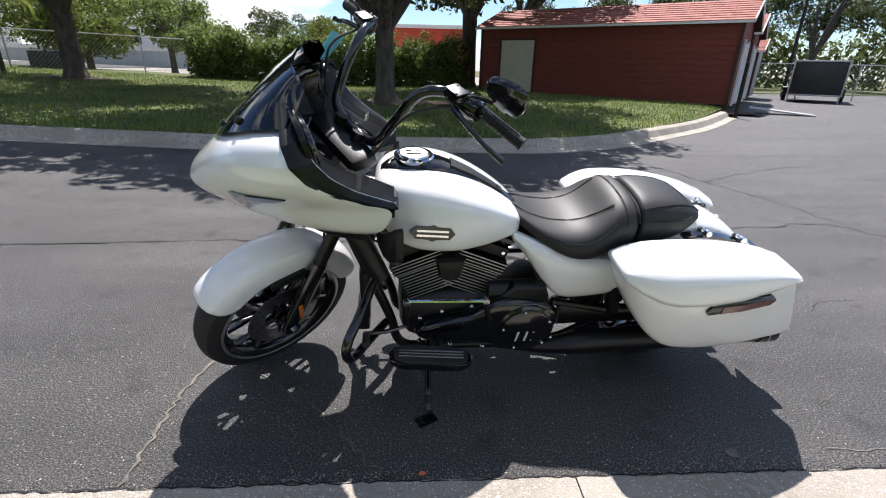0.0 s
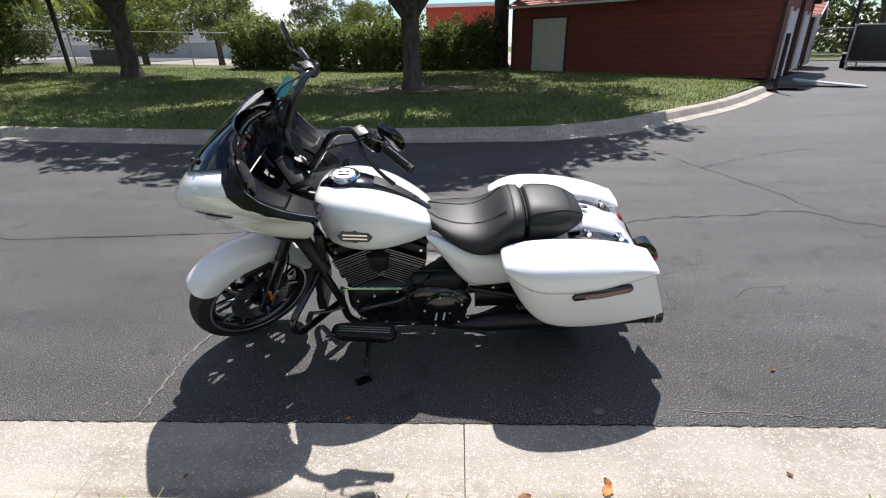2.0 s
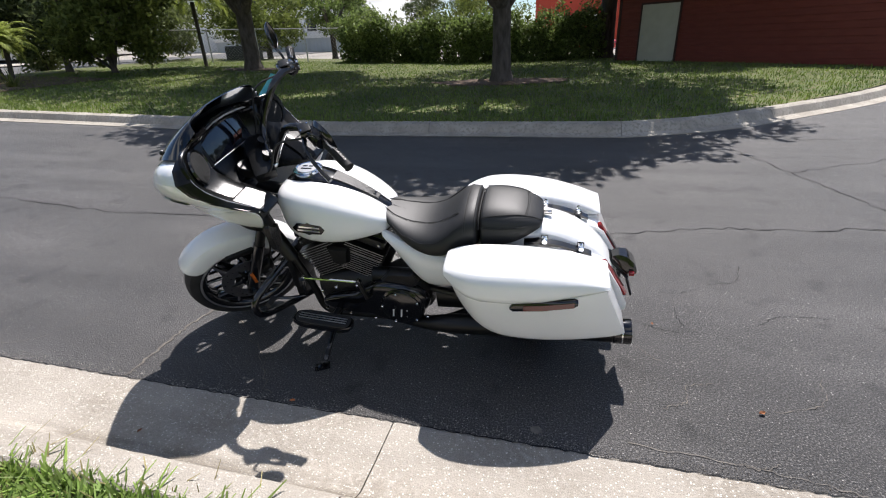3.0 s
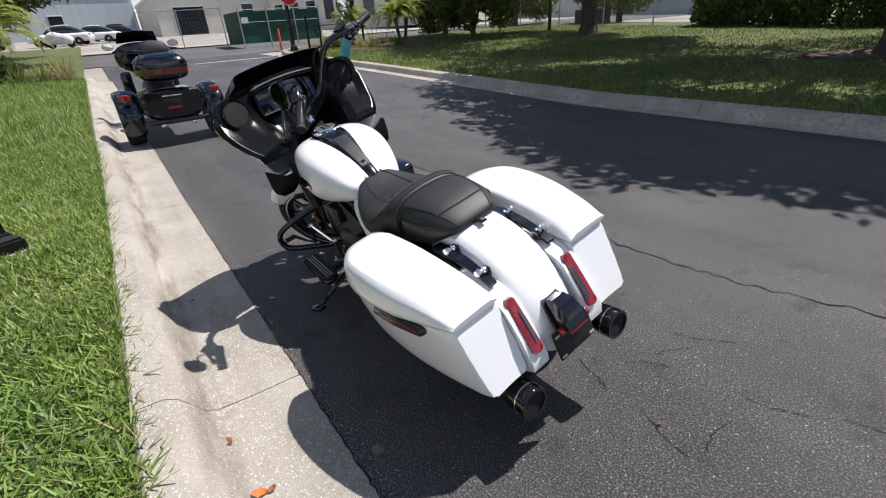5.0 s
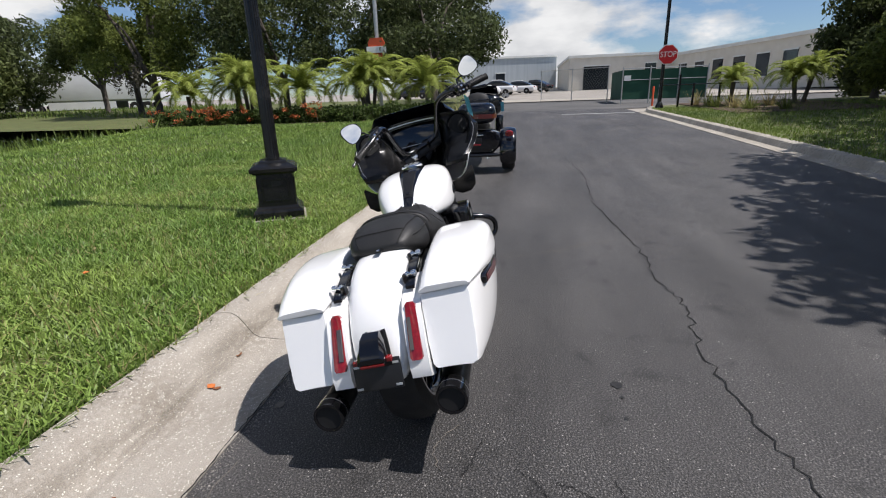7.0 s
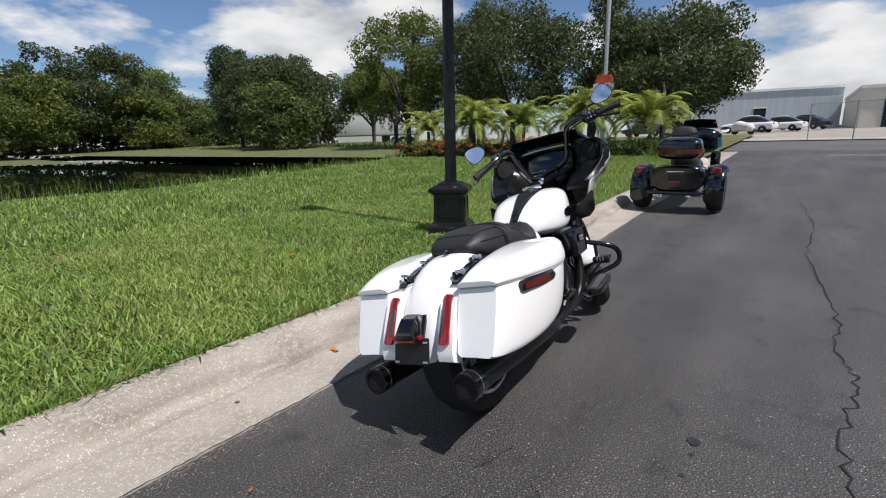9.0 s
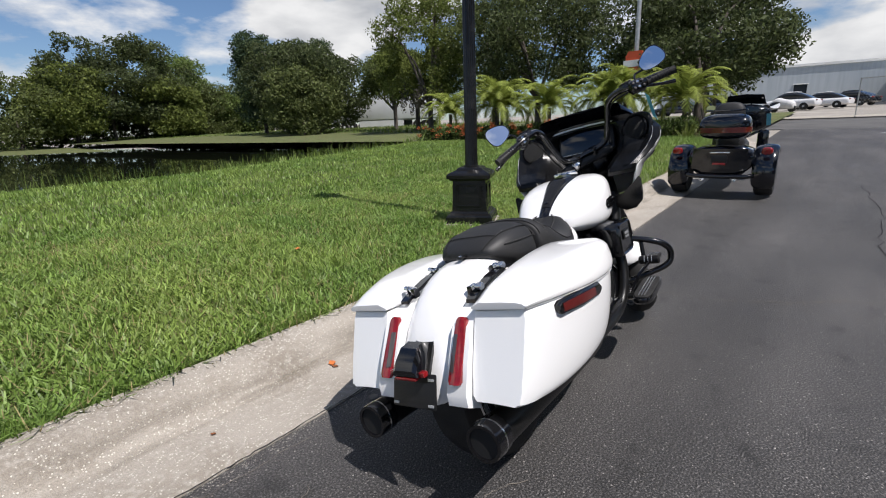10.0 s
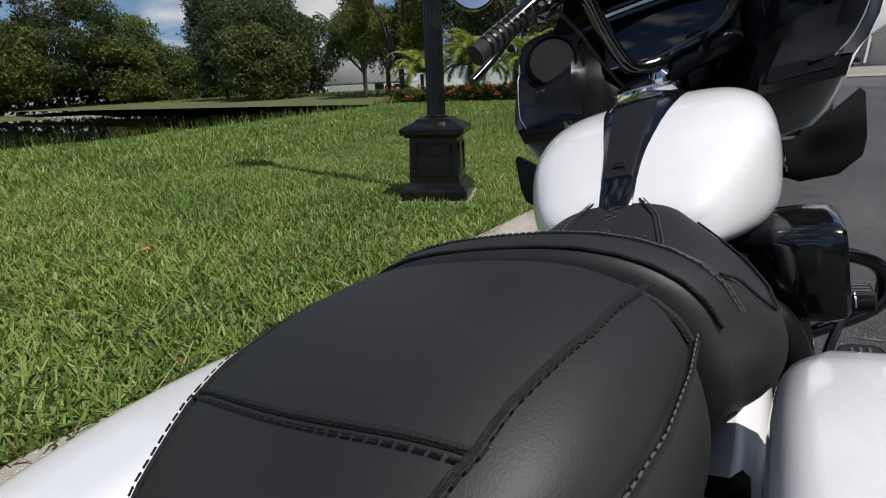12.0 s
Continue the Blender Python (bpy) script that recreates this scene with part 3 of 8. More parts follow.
tagged(blades("lawn_grass", 850, (1.65, 3.4), (0.565, 0.47), lawn_z, (0.035, 0.075), (0.002, 0.004), GRASS, 8, lean=1.1), "straggling grass hanging over the kerb", "grass", kind="stuff")
tagged(blades("lawn_grass", 70000, (3.38, 10), (0.525, -3.6), lawn_z, (0.022, 0.066), (0.0045, 0.011), GRASS, 16, bias=1.25, lean=1.15), "lush green blades of mown lawn beside the kerb", "grass", kind="stuff")
tagged(blades("lawn_grass", 42000, (3.3, 10), (0.55, -9.0), lawn_z, (0.03, 0.075), (0.006, 0.013), GRASS, 15, bias=1.2), "green lawn grass along the kerb", "grass", kind="stuff")
tagged(blades("dry_lawn_grass", 14000, (-5.5, 3.4), (0.60, -3.4), lawn_z, (0.03, 0.07), (0.002, 0.0045), DRYGRASS, 9, lean=1.3), "yellowed dry blades among the lawn", "grass", kind="stuff")
tagged(blades("lawn_grass", 80000, (-19, 9.2), (7.4, 22.5), far_lawn_z, (0.035, 0.08), (0.007, 0.014), GRASS_FAR, 10, behind_far_kerb, bias=1.5), "mown grass under the oaks across the street", "grass", kind="stuff")
tagged(blades("pond_reeds", 5000, (-15, 8), (-13.5, -22), lawn_z, (0.25, 0.6), (0.008, 0.016), GRASS_FAR, 11, lambda x, y: 0.95 < in_pond(x, y) < 1.25, lean=0.35), "tall grass along the pond edge", "grass", kind="stuff")
tagged(blades("bank_grass", 24000, (-42, -5), (-12, -98), lawn_z, (0.15, 0.35), (0.02, 0.05), GRASS_FAR, 12, lambda x, y: in_pond(x, y) > 1.02 and not (x < -22 and y > -20)), "grass on the far bank of the pond", "grass", kind="stuff")
V = [(12 + 35 * math.copysign(abs(math.cos(a)) ** 0.5, math.cos(a)), -46.7 + 32.8 * math.copysign(abs(math.sin(a)) ** 0.5, math.sin(a)), -0.02) for a in [2 * math.pi * k / 64 for k in range(64)]]
tagged(new("pond", raw("pond", V, [tuple(range(64))], WATER)), "still dark pond reflecting the trees", "pond", kind="structure")


# ---- cracks and litter on the paving ----
def kerb_top(y):
    return float(np.interp(1.14 - y, [o for o, _ in NEAR_PROFILE[1:10]], [h for _, h in NEAR_PROFILE[1:10]]))


def crack(name, pts, w, mat, z=0.004, seed=1, jag=0.03, label="thin dark crack running across asphalt"):
    g = random.Random(seed)
    P = curve(pts, 10)
    V, F = [], []
    for i, p in enumerate(P):
        d = (P[min(i + 1, len(P) - 1)] - P[max(i - 1, 0)]).normalized()
        r = Vector((d.y, -d.x, 0))
        o = g.uniform(-jag, jag)
        h = w * g.uniform(0.35, 1.1)
        c = p + r * o
        for s in (-1, 1):
            q = c + r * (h * s)
            V.append((q.x, q.y, rise(q.x) + (z if z else kerb_top(q.y) + 0.006)))
    F = [(2 * i, 2 * i + 1, 2 * i + 3, 2 * i + 2) for i in range(len(P) - 1)]
    return tagged(new(name, raw(name, V, F, mat)), label, "crack", kind="structure")


crack("crack", [(-7, 3.15, 0), (-5, 3.3, 0), (-3.3, 3.21, 0), (-1.6, 3.33, 0), (-0.6, 3.30, 0), (-0.1, 3.35, 0), (0.4, 3.25, 0), (1.0, 3.27, 0), (1.5, 3.36, 0), (2.3, 3.6, 0), (2.9, 3.65, 0), (3.6, 3.73, 0), (4.1, 3.31, 0), (6, 3.1, 0)], 0.006, CRACK, seed=3)
crack("crack", [(3.16, 6.55, 0), (3.46, 5.37, 0), (3.66, 4.58, 0), (3.77, 3.72, 0)], 0.006, CRACK, seed=4, label="dark crack branching towards the far kerb")
crack("crack", [(3.46, 5.37, 0), (4.27, 5.82, 0), (5.5, 6.33, 0), (7.5, 6.2, 0)], 0.005, CRACK, seed=5)
crack("crack", [(-0.86, 1.86, 0), (-0.90, 1.6, 0), (-0.895, 1.4, 0), (-0.89, 1.15, 0)], 0.008, DUST, seed=6, jag=0.010, label="sand-filled crack beside the front wheel")
crack("crack", [(-0.78, 1.78, 0), (-0.45, 1.56, 0), (-0.2, 1.3, 0), (-0.08, 1.15, 0)], 0.004, DUST, seed=7, jag=0.02, label="sand-filled crack under the motorcycle")
crack("crack", [(-1.62, 3.33, 0), (-1.5, 2.9, 0), (-1.28, 2.7, 0), (-1.2, 2.45, 0)], 0.004, DUST, seed=8, jag=0.03, label="fine branching crack in the asphalt")
crack("crack", [(-1.03, 1.9, 0), (-1.1, 2.32, 0), (-1.33, 2.73, 0), (-1.5, 2.95, 0)], 0.004, DUST, seed=9, jag=0.012, label="fine pale crack across the asphalt")
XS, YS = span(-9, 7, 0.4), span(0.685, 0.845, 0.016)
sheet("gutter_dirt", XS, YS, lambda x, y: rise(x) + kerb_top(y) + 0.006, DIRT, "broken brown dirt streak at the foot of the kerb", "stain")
crack("asphalt_edge_gap", [(x, 1.137, 0) for x in span(-9, 7, 0.25)], 0.0034, CRACK, 0.009, 11, 0.005, "ragged dark gap between asphalt and gutter")
FINE = "hairline crack in the worn asphalt"
for k, pts in enumerate((
        ((1.42, 2.44), (1.45, 2.53), (1.50, 2.60)), ((1.23, 2.16), (1.36, 2.13), (1.43, 2.10)), ((1.38, 2.31), (1.44, 2.38), (1.51, 2.42)),
        ((1.39, 2.64), (1.47, 2.68), (1.60, 2.78)), ((1.74, 2.47), (1.85, 2.48), (1.97, 2.55)), ((1.57, 2.11), (1.71, 2.06), (1.80, 2.05)),
        ((1.82, 2.12), (1.80, 2.20), (1.81, 2.31)), ((2.05, 2.62), (2.22, 2.70), (2.30, 2.92)), ((2.2, 2.2), (2.35, 2.31), (2.6, 2.33)))):
    crack("crack", [(x, y, 0) for x, y in pts], 0.0022, CRACK, 0.004, 40 + k, 0.006, FINE)
for k, pts in enumerate((
        ((1.46, 1.23), (1.80, 1.21), (2.02, 1.19), (2.21, 1.16)), ((1.98, 1.24), (1.90, 1.20), (1.85, 1.22)), ((1.65, 1.78), (1.60, 1.83), (1.55, 1.89)),
        ((1.62, 1.45), (1.72, 1.52), (1.74, 1.62), (1.86, 1.66)), ((-1.9, 1.22), (-1.7, 1.30), (-1.62, 1.45), (-1.60, 1.62)), ((-2.3, 1.17), (-2.05, 1.20), (-1.80, 1.18)),
        ((1.15, 2.05), (1.30, 1.98), (1.42, 2.02)), ((2.05, 1.52), (2.25, 1.60), (2.32, 1.78)))):
    crack("crack", [(x, y, 0) for x, y in pts], 0.0022, DUST, 0.004, 60 + k, 0.008, "fine sand-filled crack near the gutter")
# loose grit along the edge of the asphalt
g = np.random.default_rng(31)
V, F = [], []
for k in range(5200):
    far = k > 3000
    x, y = g.uniform(-3.5, 4.5), (g.uniform(1.15, 4.6) if far else 1.146 + abs(g.normal(0, 0.03)))
    r, a, o = g.uniform(0.0015, 0.0042), g.uniform(0, 6.28), len(V)
    V += [(x + r * math.cos(a + q), y + r * math.sin(a + q) * 0.8, rise(x) + 0.001) for q in (0, 2.1, 4.2)] + [(x, y, rise(x) + 0.001 + r * 0.9)]
    F += [(o, o + 1, o + 3), (o + 1, o + 2, o + 3), (o + 2, o, o + 3)]
tagged(new("grit", raw("grit", V, F, GRIT)), "pale loose grit scattered on the asphalt", "grit", kind="stuff")
for n, (x, y, r) in enumerate([(0.785, 2.760, 0.027), (0.88, 2.765, 0.010), (1.03, 2.755, 0.011), (1.112, 1.222, 0.024)]):
    bm = bmesh.new()
    g = random.Random(n)
    bm.faces.new([bm.verts.new((x + r * g.uniform(0.7, 1.2) * math.cos(a), y + r * g.uniform(0.7, 1.2) * math.sin(a), 0.004)) for a in [2 * math.pi * k / 14 for k in range(14)]])
    thing("stain", bm, DUST if n == 3 else OIL, "small spill stain on the asphalt", "stain", kind="structure")


def leaf(x, y, z, size, rz, mat, label):
    bm = bmesh.new()
    rows = []
    for i in range(7):
        t = i / 6
        w = size * 0.33 * math.sin(math.pi * (0.06 + 0.9 * t)) * (1.15 if i % 2 else 0.85)
        rows.append([(size * (t - 0.5), -w, size * 0.08 * (2 * abs(t - 0.5)) ** 2 + 0.006), (size * (t - 0.5), 0, 0.002), (size * (t - 0.5), w, size * 0.07 * t + 0.006)])
    add_loft(bm, rows, False, False)
    return thing("fallen_leaf", bm, mat, label, "leaf", group="fallen leaves", m=pose(x, y, z, 0, 0, rz))


leaf(1.03, 0.823, 0.012, 0.055, 60, LEAF_ORANGE, "curled orange leaf lying in the gutter")
leaf(0.736, 0.787, 0.014, 0.05, 20, LEAF_DRY, "dry brown leaf lying in the gutter")
leaf(1.04, 0.86, 0.010, 0.035, 120, LEAF_DRY, "dry brown leaf lying in the gutter")
leaf(0.04, 1.16, 0.008, 0.025, 10, LEAF_ORANGE, "tiny orange leaf at the asphalt edge")
leaf(0.20, -0.66, 0.25, 0.06, 40, LEAF_ORANGE, "orange leaf fallen on the lawn")
leaf(-0.5, 0.86, 0.012, 0.02, 75, LEAF_DRY, "dry brown leaf crumb in the gutter")
leaf(1.7, 0.9, 0.010, 0.022, 130, LEAF_DRY, "dry brown leaf crumb in the gutter")
leaf(2.0, 1.5, 0.006, 0.028, 30, LEAF_DRY, "dry brown leaf on the asphalt")
leaf(1.66, 2.1, 0.006, 0.02, 95, LEAF_DRY, "dry brown leaf on the asphalt")


# ---- lamp post on the lawn ----
def lamp_post():
    m = pose(-1.745, -0.235, 0.185, 0, 0, 26)
    ob = empty("street_lamp", m, "black cast-iron street lamp on a square pedestal in the lawn", "street lamp")

    def sq(rows):
        return loft([[(sx * w, sy * w, h) for sx, sy in ((1, 1), (-1, 1), (-1, -1), (1, -1))] for w, h in rows])
    part("footing", sq([(0.265, -0.06), (0.265, 0.018)]), CONCRETE, ob, "pale concrete pad under the pedestal", False)
    part("plinth", sq([(0.245, 0.0), (0.245, 0.085), (0.235, 0.09), (0.232, 0.105), (0.205, 0.125), (0.20, 0.14), (0.192, 0.145)]), IRON, ob, "", False)
    body = part("pedestal", sq([(0.185, 0.14), (0.172, 0.47)]), IRON, ob, "", False)
    for k in range(4):
        r = pose(0, 0, 0, 0, 0, 90 * k)
        bm = bmesh.new()
        for c, s in (((0.182, 0, 0.20), (0.012, 0.25, 0.018)), ((0.177, 0, 0.42), (0.012, 0.25, 0.018)), ((0.181, 0.125, 0.31), (0.012, 0.018, 0.22)), ((0.181, -0.125, 0.31), (0.012, 0.018, 0.22))):
            add_box(bm, c, s, 0.003, r)
        part("panel_moulding", bm, IRON, body, "", False)
    part("cornice", sq([(0.176, 0.465), (0.20, 0.47), (0.205, 0.485), (0.228, 0.49), (0.23, 0.525), (0.21, 0.545), (0.135, 0.575), (0.13, 0.592), (0.105, 0.60)]), IRON, ob, "", False)
    bm = bmesh.new()
    rings = []
    for h, r in ((0.595, 0.085), (0.61, 0.085), (0.615, 0.070), (0.70, 0.066), (3.0, 0.060), (5.2, 0.052)):
        ring = []
        for k in range(64):
            rr = r * (1.0 - (0.12 if k % 4 in (0, 1) else 0.0) * (h > 0.65))
            ring.append((rr * math.cos(2 * math.pi * k / 64), rr * math.sin(2 * math.pi * k / 64), h))
        rings.append(ring)
    add_loft(bm, rings)
    part("fluted_post", bm, IRON, ob)
    part("lantern", lathe([(0.05, 5.18), (0.11, 5.22), (0.12, 5.30), (0.16, 5.34), (0.19, 5.75), (0.21, 5.78), (0.12, 5.95), (0.03, 6.05), (0.01, 6.12)], 16), IRON, ob)


lamp_post()


# ---- the white touring motorcycle ----
BIKE = Matrix.Translation((0, 1.852, 0)) @ pose(0, 0, 0, 0, 0, 2.8) @ pose(0, 0, 0, 12.5, 0, 0)
bike = empty("motorcycle", BIKE, "pearl white touring motorcycle leaning on its kickstand", "motorcycle")
AXIS, PIVOT = Vector((0.438, 0, 0.899)).normalized(), Vector((-0.144, 0, 1.299))
STEER = Matrix.Translation(PIVOT) @ Matrix.Rotation(radians(39), 4, AXIS) @ Matrix.Translation(-PIVOT)
WHEEL_STEER = Matrix.Translation((0.048, 0, -0.015)) @ Matrix.Translation(PIVOT) @ Matrix.Rotation(radians(41), 4, AXIS) @ Matrix.Translation(-PIVOT)
SIDES = ((-1, "near"), (1, "far"))


def wheel(name, cx, cz, r_out, width, rim_r, m, label, spokes=5):
    w = part(name, lathe_y([(rim_r + 0.006, -width * 0.36), (rim_r + 0.012, -width * 0.46), (r_out - 0.055, -width * 0.50), (r_out - 0.018, -width * 0.40), (r_out - 0.004, -width * 0.2), (r_out, 0),
                            (r_out - 0.004, width * 0.2), (r_out - 0.018, width * 0.40), (r_out - 0.055, width * 0.5), (rim_r + 0.012, width * 0.46), (rim_r + 0.006, width * 0.36), (rim_r - 0.012, width * 0.3), (rim_r - 0.012, -width * 0.3)], 56, cx, cz, True), RUBBER, bike, label, m=m)
    hw = width * 0.40
    part("rim", lathe_y([(rim_r + 0.014, -hw - 0.004), (rim_r + 0.010, -hw - 0.010), (rim_r - 0.010, -hw), (rim_r - 0.024, -hw * 0.6), (rim_r - 0.030, 0), (rim_r - 0.024, hw * 0.6), (rim_r - 0.010, hw), (rim_r + 0.010, hw + 0.010), (rim_r + 0.014, hw + 0.004), (rim_r - 0.006, 0)], 56, cx, cz, True), BLACK, w, "gloss black alloy rim")
    for s in (-1, 1):
        part("rim_edge", lathe_y([(rim_r + 0.016, s * (hw + 0.0105)), (rim_r + 0.008, s * (hw + 0.013)), (rim_r + 0.004, s * (hw + 0.0105))], 56, cx, cz, True), BRUSHED, w, "bright machined rim edge")
    part("hub", lathe_y([(0.02, -hw - 0.02), (0.045, -hw - 0.02), (0.05, -hw), (0.036, -hw * 0.5), (0.036, hw * 0.5), (0.05, hw), (0.045, hw + 0.02), (0.02, hw + 0.02)], 24, cx, cz), BLACK, w)
    for k in range(spokes):
        for fork in (-1, 1):
            a0, a1 = 2 * math.pi * k / spokes, 2 * math.pi * k / spokes + fork * 0.30
            bm = bmesh.new()
            rows = []
            for t in (0, 0.35, 0.7, 1.0):
                rr = 0.04 + (rim_r - 0.022 - 0.04) * t
                a = a0 + (a1 - a0) * t
                wd = 0.015 - 0.004 * t
                c, sn = math.cos(a), math.sin(a)
                rows.append([(cx + rr * c - sn * q, y, cz + rr * sn + c * q) for q, y in ((-wd, -hw * 0.5), (wd, -hw * 0.5), (wd * 0.6, -hw * 0.72), (-wd * 0.6, -hw * 0.72))])
            add_loft(bm, rows)
            rows2 = [[(p[0], -p[1], p[2]) for p in r] for r in rows]
            add_loft(bm, rows2)
            part("spoke", bm, [BLACK], w, "" if fork < 0 else "", angle=20)
            bm = bmesh.new()
            add_loft(bm, [[(cx + (p[0] - cx), p[1] - 0.0012, p[2]) for p in (r[2], r[3])] + [(r[3][0], r[3][1] - 0.0005, r[3][2]), (r[2][0], r[2][1] - 0.0005, r[2][2])] for r in rows])
            part("spoke_face", bm, BRUSHED, w, "bright machined spoke face", angle=20)
    return w


def crease(ob, n, cols, rings, value):
    """Keeps edges crisp along given columns and rings of a loft."""
    me = ob.data
    at = me.attributes.new("crease_edge", "FLOAT", "EDGE")
    vals = [0.0] * len(me.edges)
    for i, e in enumerate(me.edges):
        a, c = e.vertices
        if (a % n == c % n and a % n in cols) or (a // n == c // n and a // n in rings):
            vals[i] = value
    at.data.foreach_set("value", vals)


def crease_more(ob, n, cols, rings, value):
    """Sharpens given columns between given rings."""
    at = ob.data.attributes["crease_edge"]
    for i, e in enumerate(ob.data.edges):
        a, c = e.vertices
        if a % n == c % n and a % n in cols and a // n in rings and c // n in rings:
            at.data[i].value = value


def lathe_y(profile, n, cx, cz, loop=False):
    m = Matrix.Translation((cx, 0, cz)) @ pose(0, 0, 0, 90, 0, 0)
    return lathe([(r, -h) for r, h in profile], n, m, loop)


# front wheel, brakes, fork, fender turn with the handlebar
FX, FZ = -0.600, 0.320
fw = wheel("front_wheel", FX, FZ, 0.320, 0.13, 0.238, WHEEL_STEER, "black front tyre turned to the left")
for s, _ in SIDES:
    y = s * 0.062
    d = part("brake_disc", lathe_y([(0.085, y - 0.0025), (0.150, y - 0.0025), (0.150, y + 0.0025), (0.085, y + 0.0025)], 48, FX, FZ, True), STEEL, fw, "drilled steel brake disc")
    bm = bmesh.new()
    for k in range(5):
        a = 2 * math.pi * (k + 0.5) / 5
        add_tube(bm, [(FX + 0.04 * math.cos(a), y, FZ + 0.04 * math.sin(a)), (FX + 0.10 * math.cos(a), y, FZ + 0.10 * math.sin(a))], [0.010, 0.007], 8)
    part("disc_carrier", bm, BLACK_SATIN, d)
    for k in range(30):
        a = 2 * math.pi * k / 30
        rr = 0.105 + 0.015 * (k % 3)
        part("disc_hole", lathe([(0.0036, -0.0034), (0.0036, 0.0034)], 8, Matrix.Translation((FX + rr * math.cos(a), y, FZ + rr * math.sin(a))) @ pose(0, 0, 0, 90, 0, 0)), CRACK, d)
    # fork leg follows the steering axis
    e = Vector((0.0, s * 0.115, 0.0))
    ax0, dirv = Vector((FX, 0, FZ)) + e, AXIS
    fork = part("fork_leg", tube([ax0 - dirv * 0.035, ax0 + dirv * 0.02, ax0 + dirv * 0.30, ax0 + dirv * 0.33], [0.026, 0.032, 0.031, 0.028], 20), BLACK, bike, "gloss black fork slider", m=WHEEL_STEER)
    part("fork_tube", tube([ax0 + dirv * 0.32, ax0 + dirv * 0.66], 0.0245, 18), BLACK_SATIN, fork)
    part("axle_clamp", tube([ax0 + Vector((0, s * -0.03, 0)), ax0 + Vector((0, s * 0.032, 0))], [0.03, 0.026], 18), BLACK, fork)
    part("axle_nut", tube([ax0 + Vector((0, s * 0.03, 0)), ax0 + Vector((0, s * 0.042, 0))], 0.013, 6), CHROME, fork, "chrome axle nut")
    part("fork_reflector", box(ax0 + dirv * 0.11 + Vector((-0.012, s * 0.033, 0)), (0.018, 0.006, 0.085), 0.003, None), AMBER, fork, "amber side reflector")
    c = Vector((FX + 0.105, s * 0.078, FZ + 0.07))
    cal = part("brake_caliper", loft([oval(c.x + dx, c.y, c.z + 0.35 * dx - h, c.z + 0.35 * dx + h, w) for dx, h, w in ((-0.055, 0.02, 0.022), (-0.04, 0.038, 0.032), (0.03, 0.038, 0.032), (0.048, 0.018, 0.02))]), BLACK_SATIN, fork)
    for dx in (-0.028, 0.02):
        part("caliper_bolt", lathe([(0.009, 0), (0.009, 0.006)], 12, aim(c + Vector((dx, s * 0.032, 0.35 * dx)), (0, s, 0))), CHROME, cal)
    part("brake_hose", tube([c + Vector((0.02, s * 0.02, 0.03)), c + Vector((0.08, s * 0.01, 0.16)), c + Vector((0.10, -s * 0.02, 0.33)), c + Vector((0.2, -s * 0.03, 0.48))], 0.005, 6, 6), RUBBER, fork)


def fender(cx, cz, r, half, a0, a1, steps, drop, lip=0.0):
    rows = []
    for i in range(steps + 1):
        t = i / steps
        a = radians(a0 + (a1 - a0) * t)
        c, sn = math.cos(a), math.sin(a)
        end = min(1.0, min(t, 1 - t) * 9 + 0.45)
        hw, dp = half * (0.86 + 0.14 * end), drop * end
        prof = [(-hw * 1.02, -dp), (-hw * 1.04, -dp * 0.55), (-hw, -0.02), (-hw * 0.86, 0.004), (-hw * 0.5, 0.016), (0, 0.020), (hw * 0.5, 0.016), (hw * 0.86, 0.004), (hw, -0.02), (hw * 1.04, -dp * 0.55), (hw * 1.02, -dp),
                (hw * 0.98, -dp), (hw * 0.97, -dp * 0.5), (hw * 0.9, -0.022), (hw * 0.5, 0.008), (0, 0.012), (-hw * 0.5, 0.008), (-hw * 0.9, -0.022), (-hw * 0.97, -dp * 0.5), (-hw * 0.98, -dp)]
        rows.append([(cx + (r + h) * c, y, cz + (r + h) * sn) for y, h in prof])
    return loft(rows)


ff = part("front_fender", fender(FX, FZ + 0.010, 0.340, 0.080, 6, 140, 26, 0.090), WHITE, bike, "pearl white front fender", m=WHEEL_STEER, sub=1)
part("fender_bracket", box((FX + 0.03, 0, FZ + 0.25), (0.14, 0.20, 0.03), 0.008), BLACK_SATIN, ff)

# fork crown and steering head
part("triple_clamp", box((-0.235, 0, 1.0), (0.10, 0.30, 0.05), 0.02, None), BLACK_SATIN, bike, m=STEER)
part("steering_head", tube([Vector((-0.300, 0, 0.98)), Vector((-0.385, 0, 0.80))], 0.045, 16), BLACK_SATIN, bike)

# handlebar with controls
DROP = Vector((0.042, -0.008, -0.030))
bar_pts = []
for s in (-1, 1):
    pts = [(-0.19, 0, 1.035), (-0.185, s * 0.07, 1.035), (-0.175, s * 0.13, 1.06), (-0.135, s * 0.165, 1.15), (-0.085, s * 0.19, 1.235), (-0.035, s * 0.235, 1.262), (0.03, s * 0.30, 1.246), (0.085, s * 0.483, 1.198)]
    # the bar end on the street side sits lower and further back
    reach = (0, 0, 0.1, 0.4, 0.7, 0.9, 0.9, 0.15)
    pts = [Vector(p) + DROP * k for p, k in zip(pts, reach)] if s > 0 else pts
    bar_pts.append(curve(pts, 7))
handlebar = part("handlebar", tube(list(reversed(bar_pts[0])) + bar_pts[1][1:], 0.0165, 14), BLACK, bike, "tall gloss black handlebar turned to the left", m=STEER)
